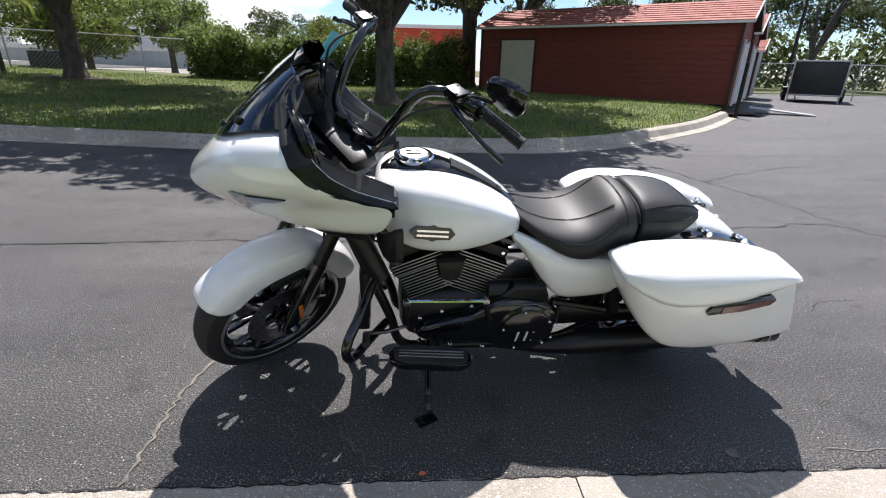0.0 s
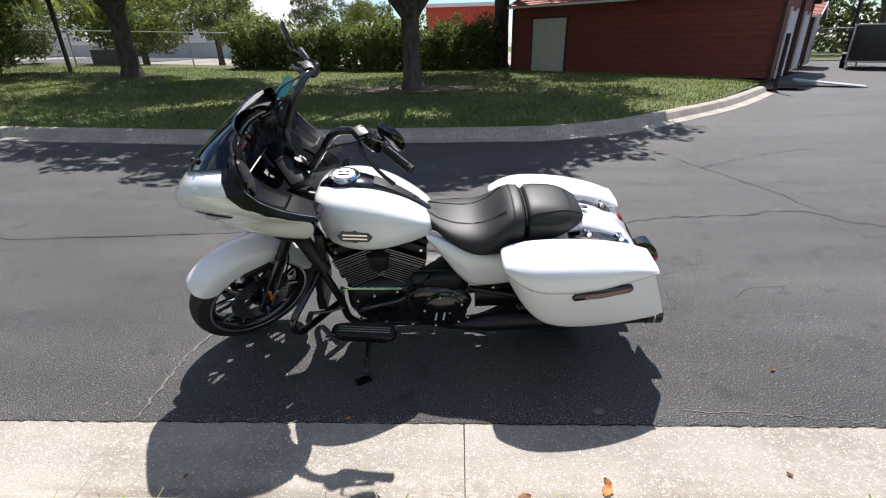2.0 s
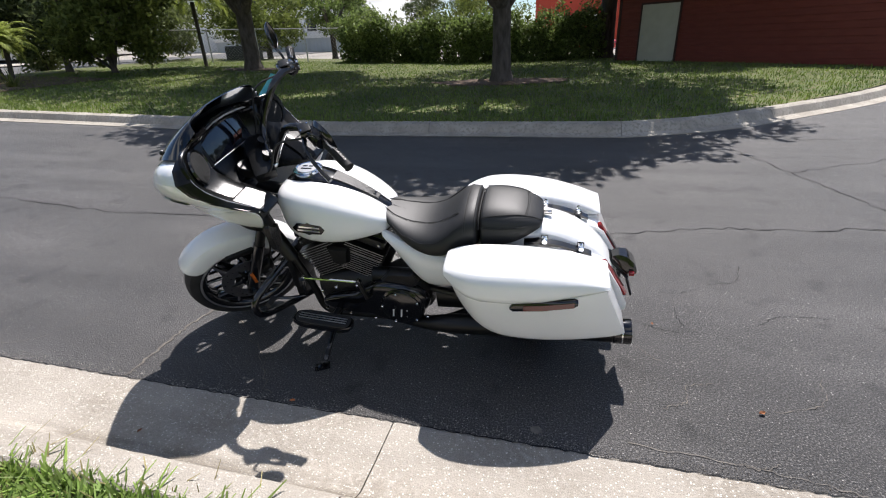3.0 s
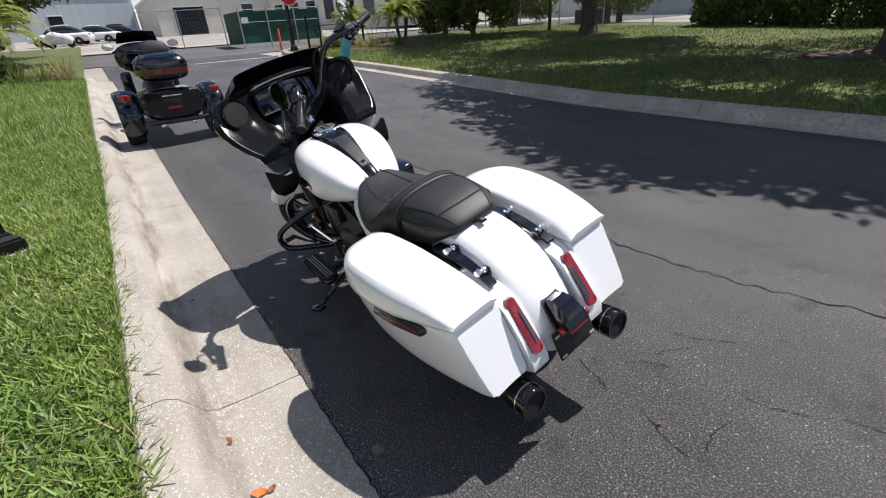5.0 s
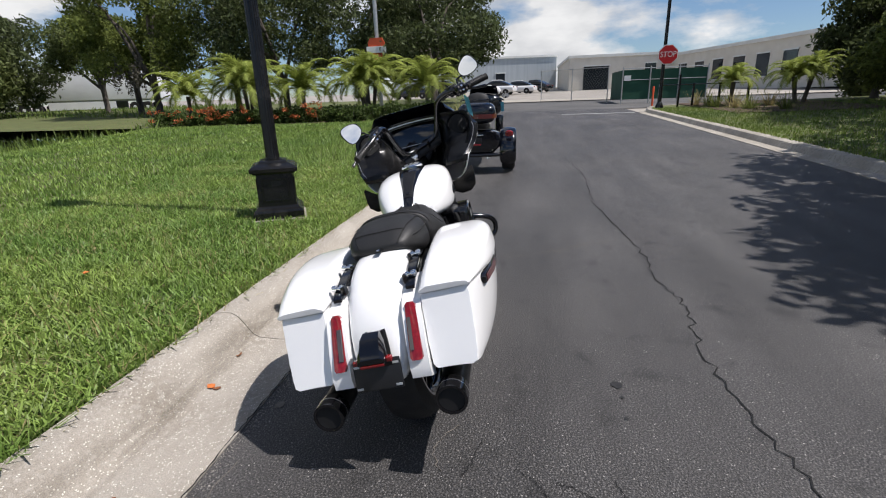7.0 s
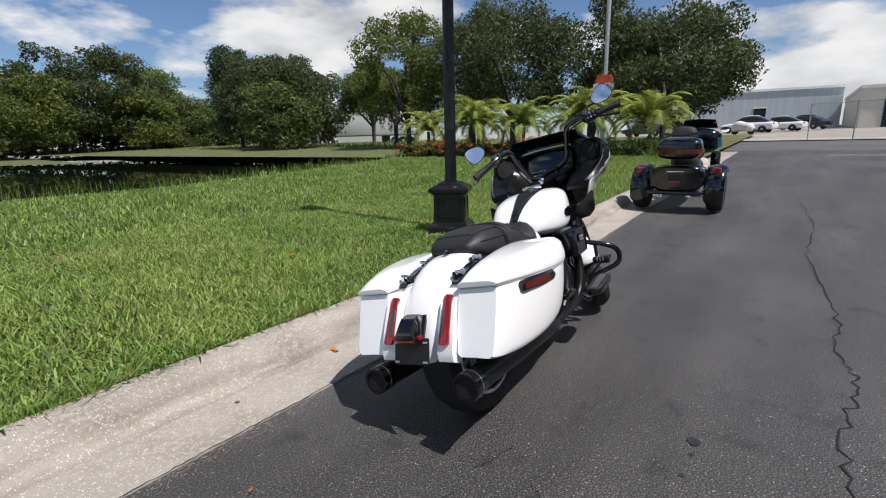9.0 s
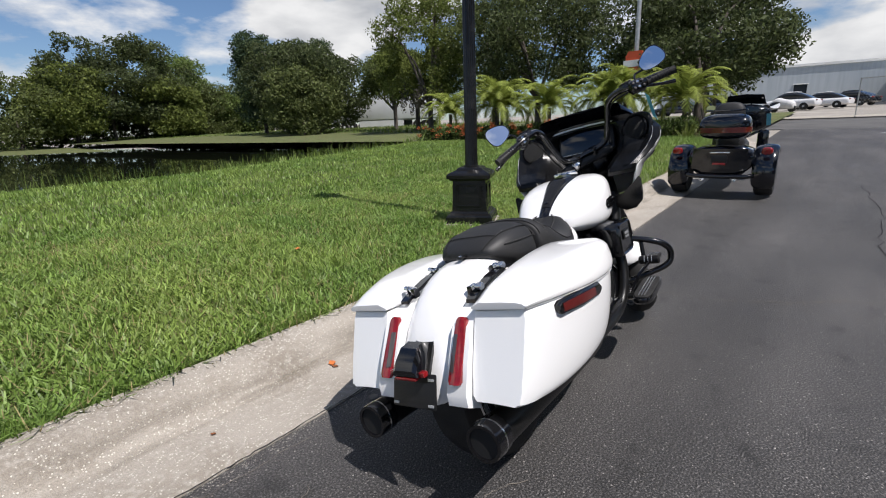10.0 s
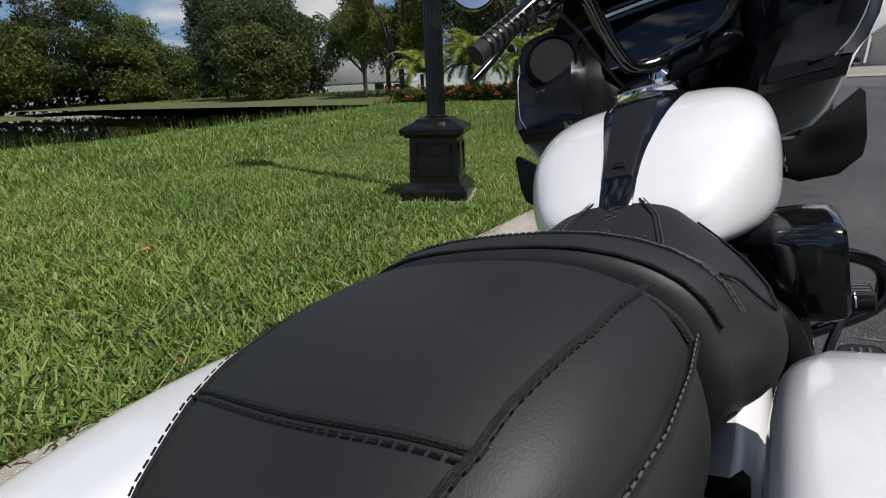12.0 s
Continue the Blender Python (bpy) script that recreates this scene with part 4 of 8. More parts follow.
for s, _ in SIDES:
    part("riser", tube([(-0.215, s * 0.05, 0.985), (-0.19, s * 0.05, 1.05)], [0.022, 0.026], 14), BLACK_SATIN, handlebar)
    g0, g1 = Vector((0.046, s * 0.355, 1.229)), Vector((0.087, s * 0.488, 1.197))
    if s > 0:
        g0, g1 = g0 + DROP * 0.75, g1 + DROP * 0.15
    gd = (g1 - g0).normalized()
    grip = part("grip", tube([g0, g0 + gd * 0.006, g1 - gd * 0.008, g1], [0.021, 0.0185, 0.0185, 0.021], 18), RUBBER, handlebar, "black rubber hand grip")
    part("grip_rib", tube([g0 + gd * 0.02 + Vector((0, 0, 0.0185)), g1 - gd * 0.02 + Vector((0, 0, 0.0185))], 0.0035, 6), BLACK_PLASTIC, grip)
    for k in range(7):
        q = g0 + gd * (0.02 + 0.015 * k)
        part("grip_ring", tube([q, q + gd * 0.005], 0.0202, 16), BLACK_SATIN, grip, "ribbed grip band")
    c = Vector((0.02, s * 0.315, 1.240)) + DROP * max(s, 0)
    pod = part("switch_pod", loft([[c + gd * t + Vector((math.cos(2 * math.pi * k / 14) * r, 0, math.sin(2 * math.pi * k / 14) * r * 1.15)) for k in range(14)] for t, r in ((-0.045, 0.018), (-0.035, 0.030), (0.02, 0.031), (0.032, 0.024))]), BLACK, handlebar)
    for k in range(6):
        part("button", lathe([(0.0075, 0), (0.0075, 0.007), (0.005, 0.009)], 10, aim(c + gd * (-0.026 + 0.022 * (k % 3)) + Vector((0.027, 0, 0.014 - 0.026 * (k // 3))), (1, 0, 0.3))), CHROME if k in (1, 4) else BLACK_PLASTIC, pod)
    part("reservoir", box(c + Vector((-0.035, -s * 0.035, 0.028)), (0.05, 0.065, 0.026), 0.008), BLACK, handlebar, "brake fluid reservoir" if s > 0 else "clutch master cylinder")
    for sx in (-0.017, 0.017):
        part("cap_screw", lathe([(0.004, 0), (0.004, 0.002)], 8, aim(c + Vector((-0.035 + sx, -s * 0.035 - s * sx, 0.048)), (0, 0, 1))), CHROME, handlebar)
    part("reservoir_cap", box(c + Vector((-0.035, -s * 0.035, 0.045)), (0.044, 0.058, 0.006), 0.002), BLACK_SATIN, handlebar, "black reservoir cap")
    part("lever", tube([c + Vector((-0.05, -s * 0.02, 0.0)), c + Vector((-0.062, s * 0.04, -0.005)), c + Vector((-0.045, s * 0.12, -0.04)), c + Vector((-0.02, s * 0.185, -0.065))], [0.010, 0.0085, 0.0075, 0.010], 10, 5), BLACK, handlebar, "black hand lever")
    mc = Vector((0.040, -0.414, 1.329)) if s < 0 else Vector((0.030, 0.440, 1.302))
    stem = part("mirror_stem", tube([c + Vector((-0.02, s * 0.01, 0.03)), c + Vector((-0.03, s * 0.03, 0.06)), mc + Vector((-0.02, -s * 0.02, -0.03))], 0.0055, 8, 5), BLACK, handlebar)
    outline = []
    for k in range(28):
        a = 2 * math.pi * k / 28
        px, py = 0.066 * math.copysign(abs(math.cos(a)) ** 0.8, math.cos(a)), 0.051 * math.copysign(abs(math.sin(a)) ** 0.75, math.sin(a))
        outline.append((px, py * (1.0 + 0.25 * s * px / 0.066)))
    # long axis of the mirror lies along the bar
    zax = Vector((0.93, -s * 0.25, 0.20)).normalized()
    tilt = Vector((0.1, 1, 0.30 if s > 0 else 0.25))
    xax = (tilt - zax * tilt.dot(zax)).normalized()
    yax = zax.cross(xax)

    def at(u, v, w):
        return mc + xax * u + yax * v + zax * w
    mirror = part("mirror", loft([[at(u * k, v * k, w) for u, v in outline] for k, w in ((0.45, -0.017), (0.82, -0.014), (0.98, -0.004), (1.0, 0.004), (0.95, 0.005), (0.93, 0.001))]), BLACK, handlebar, "oval black mirror housing")
    bm = bmesh.new()
    bm.faces.new([bm.verts.new(at(u * 0.93, v * 0.93, 0.0022)) for u, v in outline])
    part("mirror_glass", bm, MIRROR, mirror, "oval mirror glass reflecting sky", False)
    # control cables
    part("cable", tube([c + Vector((-0.05, -s * 0.03, 0.0)), (-0.14, s * 0.22, 1.20), (-0.20, s * 0.16, 1.05), (-0.26, s * 0.10, 0.95)], 0.0045, 6, 8), RUBBER, handlebar)
rows = []
for k in range(9):
    t = k / 8
    c = Vector((-0.262, 0.394, 1.272)).lerp(Vector((-0.372, 0.391, 1.152)), t) + Vector((0.006 * math.sin(4 * t), 0, 0.004 * math.sin(3 * t)))
    rows.append([c + Vector((x, y, z)) for x, y, z in ((-0.018, -0.014, 0.014), (0.0, 0.0, 0.002), (0.018, 0.014, -0.014), (0.0175, 0.0148, -0.0148), (-0.0008, 0.0008, 0.001), (-0.0185, -0.0132, 0.0132))])
part("key_tag", loft(rows), TEAL, handlebar, "long teal paper tag hanging from the lever", m=STEER.inverted())

# ---- fairing ----
SHELL = [  # nose x, nose z, edge x, half width, edge z
    (-0.400, 0.775, -0.150, 0.265, 0.790), (-0.545, 0.800, -0.095, 0.310, 0.845), (-0.645, 0.845, -0.068, 0.335, 0.905), (-0.705, 0.885, -0.072, 0.346, 0.940), (-0.730, 0.915, -0.130, 0.375, 0.968),
    (-0.718, 0.947, -0.210, 0.402, 1.006), (-0.690, 0.980, -0.275, 0.422, 1.052), (-0.655, 1.013, -0.312, 0.426, 1.100), (-0.622, 1.040, -0.332, 0.390, 1.145), (-0.602, 1.056, -0.342, 0.335, 1.168)]


def shell_ring(xn, zn, xe, ye, ze, inset=0.0, n=30, p=1.08):
    out = []
    for k in range(n + 1):
        a = -math.pi / 2 + math.pi * k / n
        c, s = abs(math.cos(a)), math.sin(a)
        out.append(Vector((xe - (xe - xn - inset) * c ** p, (ye - inset) * s, zn + (ze - zn) * abs(s) ** 1.6)))
    return out


def shell_point(f, a, lift=0.0):
    i = min(int(f), len(SHELL) - 2)
    xn, zn, xe, ye, ze = [p + (q - p) * (f - i) for p, q in zip(SHELL[i], SHELL[i + 1])]
    c, sn = abs(math.cos(a)), math.sin(a)
    return Vector((xe - (xe - xn) * c ** 1.08 - lift * 0.6, -ye * sn + lift * 0.8, zn + (ze - zn) * abs(sn) ** 1.6))


def shell_patch(side, spans, lift=0.006):
    """A thin panel lying on the fairing; spans: upper and lower edge by ring and angle."""
    rings = []
    for f0, a0, f1, a1 in spans:
        up, lo = [shell_point(f0 + (f1 - f0) * t, a0 + (a1 - a0) * t, lift) for t in (0, 0.33, 0.67, 1)], [shell_point(f0 + (f1 - f0) * t, a0 + (a1 - a0) * t, -0.012) for t in (1, 0.67, 0.33, 0)]
        rings.append([Vector((p.x, side * p.y, p.z)) for p in up + lo])
    return loft(rings)


fairing = part("fairing", loft([shell_ring(*a) + list(reversed(shell_ring(*a, inset=0.012))) for a in SHELL]), WHITE, bike, "pearl white frame-mounted fairing", sub=1)
part("fairing_chin", loft([shell_ring(-0.40, 0.773, -0.15, 0.262, 0.788), shell_ring(-0.33, 0.776, -0.17, 0.20, 0.79)], False, False), BLACK_PLASTIC, fairing)
EDGE_PTS = [Vector((r[2], r[3], r[4])) for r in SHELL[2:]]
CENTRE = [Vector(v) for v in ((-0.26, 0, 0.90), (-0.30, 0, 0.935), (-0.34, 0, 0.97), (-0.37, 0, 1.01), (-0.395, 0, 1.055), (-0.412, 0, 1.105), (-0.425, 0, 1.155), (-0.432, 0, 1.195))]
EDGE_PTS2, CENTRE2 = EDGE_PTS + [Vector((-0.325, 0.275, 1.208))], CENTRE + [Vector((-0.400, 0, 1.222))]


def cockpit(u, t, lift=0.0):
    """A point of the inner fairing: u across, t up."""
    f = min(max(t, 0.0), 1.0) * (len(EDGE_PTS2) - 1)
    i = min(int(f), len(EDGE_PTS2) - 2)
    e, c = EDGE_PTS2[i].lerp(EDGE_PTS2[i + 1], f - i), CENTRE2[i].lerp(CENTRE2[i + 1], f - i)
    k = min(1.0, max(0.0, (abs(u) - 0.34) / 0.26))
    k = k * k * (3 - 2 * k)
    return Vector((c.x + (e.x - c.x + 0.016 * min(1.0, f / 2.5)) * k + lift, u * e.y * 0.982, c.z + (e.z - c.z) * u * u + lift * 0.3))


grid = [[cockpit(-1 + 2 * k / 24, j / 16) for k in range(25)] for j in range(17)]
part("cockpit_panel", loft([r + [p + Vector((-0.012, 0, 0)) for p in reversed(r)] for r in grid]), COCKPIT, fairing, "black moulded inner fairing")
for s, _ in SIDES:
    part("headlamp", shell_patch(s, [(5.0, -0.90, 4.9, -0.90), (4.80, -0.97, 3.5, -0.80), (4.55, -1.03, 2.2, -0.72), (4.20, -1.07, 3.3, -0.93)]), HEADLENS, fairing, "slim angular headlamp lens", angle=25)
    part("lamp_slit", shell_patch(s, [(4.75, -0.99, 4.45, -0.985), (4.72, -1.05, 3.9, -1.00), (4.66, -1.13, 4.1, -1.10), (4.58, -1.20, 4.5, -1.195)], 0.008), BLACK, fairing, "black air inlet slit", angle=25)
    rr = []
    n = len(EDGE_PTS2)
    for i in range(1, n - 1):
        e = EDGE_PTS2[i]
        k = (i - 1) / (n - 3)
        w = 0.006 + 0.042 * math.sin(math.pi * (0.02 + 0.88 * k))
        rr.append([Vector((e.x - 0.012, s * (e.y - 0.003), e.z)), Vector((e.x + 0.004, s * (e.y - 0.004), e.z + 0.002)), Vector((e.x + w, s * (e.y - 0.026), e.z + 0.006)), Vector((e.x + w - 0.002, s * (e.y - 0.036), e.z + 0.005)), Vector((e.x + 0.016, s * (e.y - 0.070), e.z + 0.004)), Vector((e.x - 0.03, s * (e.y - 0.085), e.z))])
    part("fairing_trim", loft(rr), COCKPIT, fairing, "satin black inner edge panel", angle=22)
    part("edge_line", tube([r[2].lerp(r[3], 0.5) + Vector((0.001, 0, 0)) for r in rr], 0.0016, 6, 3), BRUSHED, fairing, "thin silver edge line")
    sp = cockpit(s * 0.73, 0.66, 0.014)
    nrm = Vector((0.93, -s * 0.30, 0.22)).normalized()
    up = (Vector((0, 0, 1)) - nrm * nrm.z).normalized()
    rt = nrm.cross(up)
    ring = []
    for k in range(32):
        a = 2 * math.pi * k / 32
        ring.append((0.090 * math.copysign(abs(math.cos(a)) ** 0.7, math.cos(a)), 0.084 * math.copysign(abs(math.sin(a)) ** 0.7, math.sin(a))))
    pod = part("speaker_pod", loft([[sp + rt * u * k + up * v * k + nrm * w for u, v in ring] for k, w in ((1.05, -0.025), (1.05, -0.012), (1.0, -0.007), (0.95, -0.006), (0.90, -0.008))]), COCKPIT, fairing)
    part("speaker_grille", lathe([(0.002, 0.012), (0.045, 0.009), (0.062, 0.002), (0.065, -0.006)], 32, aim(sp, nrm)), material("speaker_mesh", (0.012, 0.012, 0.012), 0.55, bump=1.0, bump_scale=700) if s < 0 else bpy.data.materials["speaker_mesh"], pod, "round mesh speaker grille")
    part("speaker_ring", lathe([(0.065, -0.003), (0.070, 0.005), (0.074, -0.003)], 36, aim(sp, nrm), True), BLACK, pod)
    part("speaker_frame", tube([sp + rt * u * 1.0 + up * v * 1.0 - nrm * 0.006 for u, v in ring + ring[:1]], 0.0018, 6), BLACK, pod, "thin gloss speaker frame")
    bx = [[cockpit(s * u, t, 0.012) for u in (0.52, 0.62, 0.75, 0.88, 0.94)] for t in (0.06, 0.16, 0.26, 0.34)]
    part("glove_box", loft([r + [p + Vector((-0.05, 0, -0.01)) for p in reversed(r)] for r in bx]), COCKPIT, fairing, "satin black glove box lid", angle=25)
    part("wind_deflector", loft([[Vector((x, s * y, z0)), Vector((x - 0.022, s * y, z0 + 0.004)), Vector((x - 0.022, s * y, z1)), Vector((x, s * y, z1 + 0.004))] for x, y, z0, z1 in ((-0.105, 0.20, 0.735, 0.79), (-0.085, 0.25, 0.712, 0.80), (-0.060, 0.31, 0.722, 0.845), (-0.045, 0.345, 0.755, 0.875), (-0.042, 0.352, 0.79, 0.865))]), COCKPIT, fairing, "black plastic wind deflector", angle=30)
sm = pose(-0.392, 0.0, 1.125, 0, 74, 0)
scr = part("touch_screen", box((0, 0, 0), (0.175, 0.335, 0.05), 0.012, sm), BLACK_SATIN, fairing)
part("screen_glass", box((0, 0, 0.0255), (0.152, 0.305, 0.004), 0.0015, sm), SCREEN, scr, "dark glossy display glass")
part("screen_trim", tube([sm @ Vector((0.080, y, 0.027)) for y in (-0.155, 0, 0.155)], 0.0022, 6), BRUSHED, scr, "thin silver line under the display")
part("ignition_switch", lathe([(0.024, 0), (0.024, 0.02), (0.012, 0.03)], 20, aim((-0.17, 0, 0.985), (0.6, 0, 0.8))), CHROME, fairing)
for k, z in enumerate((1.186, 1.200, 1.214)):
    part("vent_blade", loft([[Vector((-0.360 - 0.004 * k + 0.035 * t * t, 0.200 * t, z + d - 0.012 * t * t)) for d in (0, 0.008)] + [Vector((-0.398 - 0.004 * k + 0.035 * t * t, 0.200 * t, z + d - 0.012 * t * t)) for d in (0.008, 0)] for t in (-1, -0.6, -0.2, 0.2, 0.6, 1)]), BRUSHED if k == 1 else BLACK, fairing, "air vent blade below the windscreen", angle=30)
rows = []
for i in range(11):
    t = i / 10
    front, back = [], []
    for k in range(19):
        u = -1 + 2 * k / 18
        su, cu = u, math.cos(u * math.pi / 2)
        b0 = Vector((-0.342 - (0.342 - 0.602) * -1 * cu ** 1.0, 0.335 * math.sin(u * math.pi / 2), 1.056 + 0.112 * abs(math.sin(u * math.pi / 2)) ** 1.6))
        rnd = max(0.0, abs(u) - 0.72) / 0.28
        b1 = Vector((-0.300 - 0.045 * cu, 0.245 * math.sin(u * math.pi / 2), 1.292 - 0.020 * u * u - 0.030 * rnd ** 2))
        q = b0.lerp(b1, t) + Vector((-0.010, 0, 0.006)) * math.sin(math.pi * t) * (0.4 + 0.6 * cu)
        front.append(q + Vector((-0.004, 0, 0)))
        back.append(q + Vector((0.004, 0, -0.001)))
    rows.append(front + list(reversed(back)))
shield = part("windscreen", loft(rows), TINT, fairing, "dark tinted windscreen")
for s in (-1, 1):
    for u, t in ((0.30, 0.13), (0.62, 0.16)):
        a = u * math.pi / 2
        q = Vector((-0.342 - 0.26 * math.cos(a), s * 0.335 * math.sin(a), 1.056 + 0.112 * math.sin(a) ** 1.6)).lerp(Vector((-0.300 - 0.045 * math.cos(a), s * 0.245 * math.sin(a), 1.30)), t)
        part("windscreen_screw", lathe([(0.011, -0.004), (0.011, 0.004), (0.006, 0.007)], 12, aim(q + Vector((-0.007, s * 0.002, 0.004)), (-0.75, s * 0.5 * u, 0.55))), BLACK_SATIN, shield)

# ---- fuel tank ----
TANK = [(-0.138, 0.8, 0.883, 0.062), (-0.118, 0.745, 0.919, 0.136), (-0.07, 0.695, 0.94, 0.19), (0.0, 0.668, 0.947, 0.22), (0.09, 0.66, 0.937, 0.229), (0.18, 0.664, 0.906, 0.218), (0.27, 0.68, 0.859, 0.186), (0.345, 0.695, 0.807, 0.149), (0.392, 0.712, 0.766, 0.105)]
tank = part("fuel_tank", loft([oval(x, 0, a, b, w, 20, 3.7) for x, a, b, w in TANK]), WHITE, bike, "pearl white teardrop fuel tank", sub=2)
CONS = [(-0.125, 0.915, 0.060), (-0.06, 0.950, 0.086), (0.0, 0.961, 0.092), (0.06, 0.956, 0.089), (0.13, 0.935, 0.079), (0.2, 0.903, 0.067), (0.27, 0.862, 0.055), (0.345, 0.812, 0.042), (0.388, 0.780, 0.034)]
part("tank_console", loft([[Vector((x, w * u, z + h)) for u, h in ((-1.02, -0.062), (-1.0, -0.040), (-0.90, -0.020), (-0.72, -0.007), (-0.4, 0.001), (0, 0.003), (0.4, 0.001), (0.72, -0.007), (0.90, -0.020), (1.0, -0.040), (1.02, -0.062))] for x, z, w in CONS]), BLACK, tank, "gloss black tank console", sub=1)
part("console_door", loft([[Vector((x, y * float(np.interp(x, [q[0] for q in CONS], [q[2] for q in CONS])) * 0.50, float(np.interp(x, [q[0] for q in CONS], [q[1] for q in CONS])) + h)) for y, h in ((-1, -0.004), (-0.95, 0.0045), (0, 0.0062), (0.95, 0.0045), (1, -0.004))] for x in span(0.130, 0.325, 0.02)]), BLACK_PLASTIC, tank, "recessed black console door", angle=25)
part("console_latch", box((0, 0, 0), (0.012, 0.020, 0.005), 0.002, pose(0.305, 0, 0.8455, 0, 34, 0)), BLACK, tank)
for s, _ in SIDES:
    part("console_edge", tube([(x, s * w * 1.012, z - 0.046) for x, z, w in CONS], 0.0022, 6, 3), CHROME, tank, "thin chrome console edge")
cap = part("fuel_cap", lathe([(0.066, -0.012), (0.069, 0.001), (0.064, 0.006), (0.058, 0.006), (0.056, 0.003), (0.052, 0.003), (0.050, 0.007), (0.0, 0.008)], 40, aim((0.002, 0, 0.962), (0.03, 0, 1))), CHROME, tank, "round chrome fuel cap")
part("cap_inlay", lathe([(0.047, 0.007), (0.047, 0.0095), (0.0, 0.0105)], 32, aim((0.002, 0, 0.962), (0.03, 0, 1))), BRUSHED, cap, "brushed metal centre")
for bx, by, bl in ((-0.014, 0.0, 0.050), (0.010, -0.014, 0.020), (0.010, 0.016, 0.022)):
    part("cap_bar", box((bx, by, 0.0105), (0.011, bl, 0.002), 0.0008, aim((0.002, 0, 0.962), (0.03, 0, 1))), BLACK, cap, "dark inlaid bar")
for k in range(6):
    a = 2 * math.pi * k / 6
    part("cap_mark", box((0.061 * math.cos(a), 0.061 * math.sin(a), 0.0062), (0.006, 0.006, 0.0015), 0.0, aim((0.002, 0, 0.962), (0.03, 0, 1))), BLACK, cap)
for s, _ in SIDES:
    by = s * 0.2205
    bm = bmesh.new()
    pts = [(-0.075, 0.0), (-0.055, 0.022), (-0.015, 0.025), (0.0, 0.031), (0.015, 0.025), (0.058, 0.022), (0.075, 0.0), (0.058, -0.022), (0.015, -0.024), (0.0, -0.030), (-0.015, -0.024), (-0.055, -0.022)]
    mb = Matrix.Translation((0.055, by, 0.784)) @ pose(0, 0, 0, 4 * s, 4, 0)
    add_loft(bm, [[mb @ Vector((u, s * w, v)) for u, v in pts] for w in (-0.02, 0.003, 0.005)])
    badge = part("tank_badge", bm, BLACK, tank, "black shield-shaped tank badge", angle=20)
    bm = bmesh.new()
    add_box(bm, (0, s * 0.0055, 0.0085), (0.105, 0.003, 0.009), 0.001, mb)
    add_box(bm, (0, s * 0.0055, -0.0085), (0.105, 0.003, 0.009), 0.001, mb)
    part("badge_bar", bm, CHROME, badge, "two pale bars on the badge", False)

# ---- seat ----
RIDER = [(0.318, 0.775, 0.800, 0.046), (0.36, 0.742, 0.794, 0.088), (0.42, 0.698, 0.768, 0.142), (0.49, 0.650, 0.752, 0.190), (0.56, 0.615, 0.749, 0.210), (0.62, 0.605, 0.764, 0.214), (0.67, 0.610, 0.798, 0.207), (0.708, 0.625, 0.832, 0.196), (0.745, 0.640, 0.847, 0.187), (0.785, 0.646, 0.846, 0.180), (0.797, 0.665, 0.830, 0.162)]
PILLION = [(0.800, 0.665, 0.826, 0.150), (0.809, 0.648, 0.845, 0.167), (0.86, 0.652, 0.848, 0.168), (0.92, 0.668, 0.843, 0.165), (0.970, 0.690, 0.834, 0.156), (1.008, 0.714, 0.820, 0.139), (1.044, 0.737, 0.799, 0.116), (1.070, 0.752, 0.778, 0.088)]
P_RIDER, P_PILLION = 2.6, 3.0
FLARE = 0.075


def spread(ring):
    """Widen a ring of the passenger pad towards its foot."""
    z0, z1 = min(q[2] for q in ring), max(q[2] for q in ring)
    return [Vector((q[0], q[1] * (1 - FLARE * (2 * (q[2] - z0) / (z1 - z0) - 1)), q[2])) for q in ring]


seat = part("rider_seat", loft([oval(x, 0, a, b, w, 20, P_RIDER) for x, a, b, w in RIDER]), LEATHER, bike, "black leather rider saddle", sub=2)
pillion = part("passenger_seat", loft([spread(oval(x, 0, a, b, w, 20, P_PILLION)) for x, a, b, w in PILLION]), LEATHER, bike, "black leather passenger pad with stitched seams", sub=2)


def section(sections, x):
    """Foot, top and half width of a seat at x."""
    xs = [q[0] for q in sections]
    return tuple(float(np.interp(x, xs, [q[i] for q in sections])) for i in (1, 2, 3))


def on_seat(sections, p, x, y, lift=0.0):
    a, b, w = section(sections, x)
    flare, h = (FLARE if sections is PILLION else 0.0), 1.0
    for _ in range(8 if flare else 1):
        u = min(0.999, abs(y) / (w * (1 - flare * h)))
        h = (1 - u ** p) ** (1 / p)
    return Vector((x, y, (a + b) / 2 + (b - a) / 2 * h + lift))


def seam_line(sections, p, pts, lift=-0.001):
    out = []
    for (x0, y0), (x1, y1) in zip(pts, pts[1:]):
        n = max(2, int(math.hypot(x1 - x0, y1 - y0) / 0.012))
        out += [on_seat(sections, p, x0 + (x1 - x0) * i / n, y0 + (y1 - y0) * i / n, lift) for i in range(n)]
    return out + [on_seat(sections, p, *pts[-1], lift)]


def dashes(line, step, length, r, mat, parent, label):
    """Short stitches along a line, as one row of thread."""
    acc, bm, at = 0.0, bmesh.new(), 0.0
    for a, b in zip(line, line[1:]):
        d = b - a
        L = d.length
        while at <= acc + L:
            c = a + d * ((at - acc) / max(L, 1e-6))
            add_tube(bm, [c - d.normalized() * length / 2, c + d.normalized() * length / 2], r, 5)
            at += step
        acc += L
    ob = part("stitches", bm, mat, parent, label)
    return tagged(ob, kind="stuff")


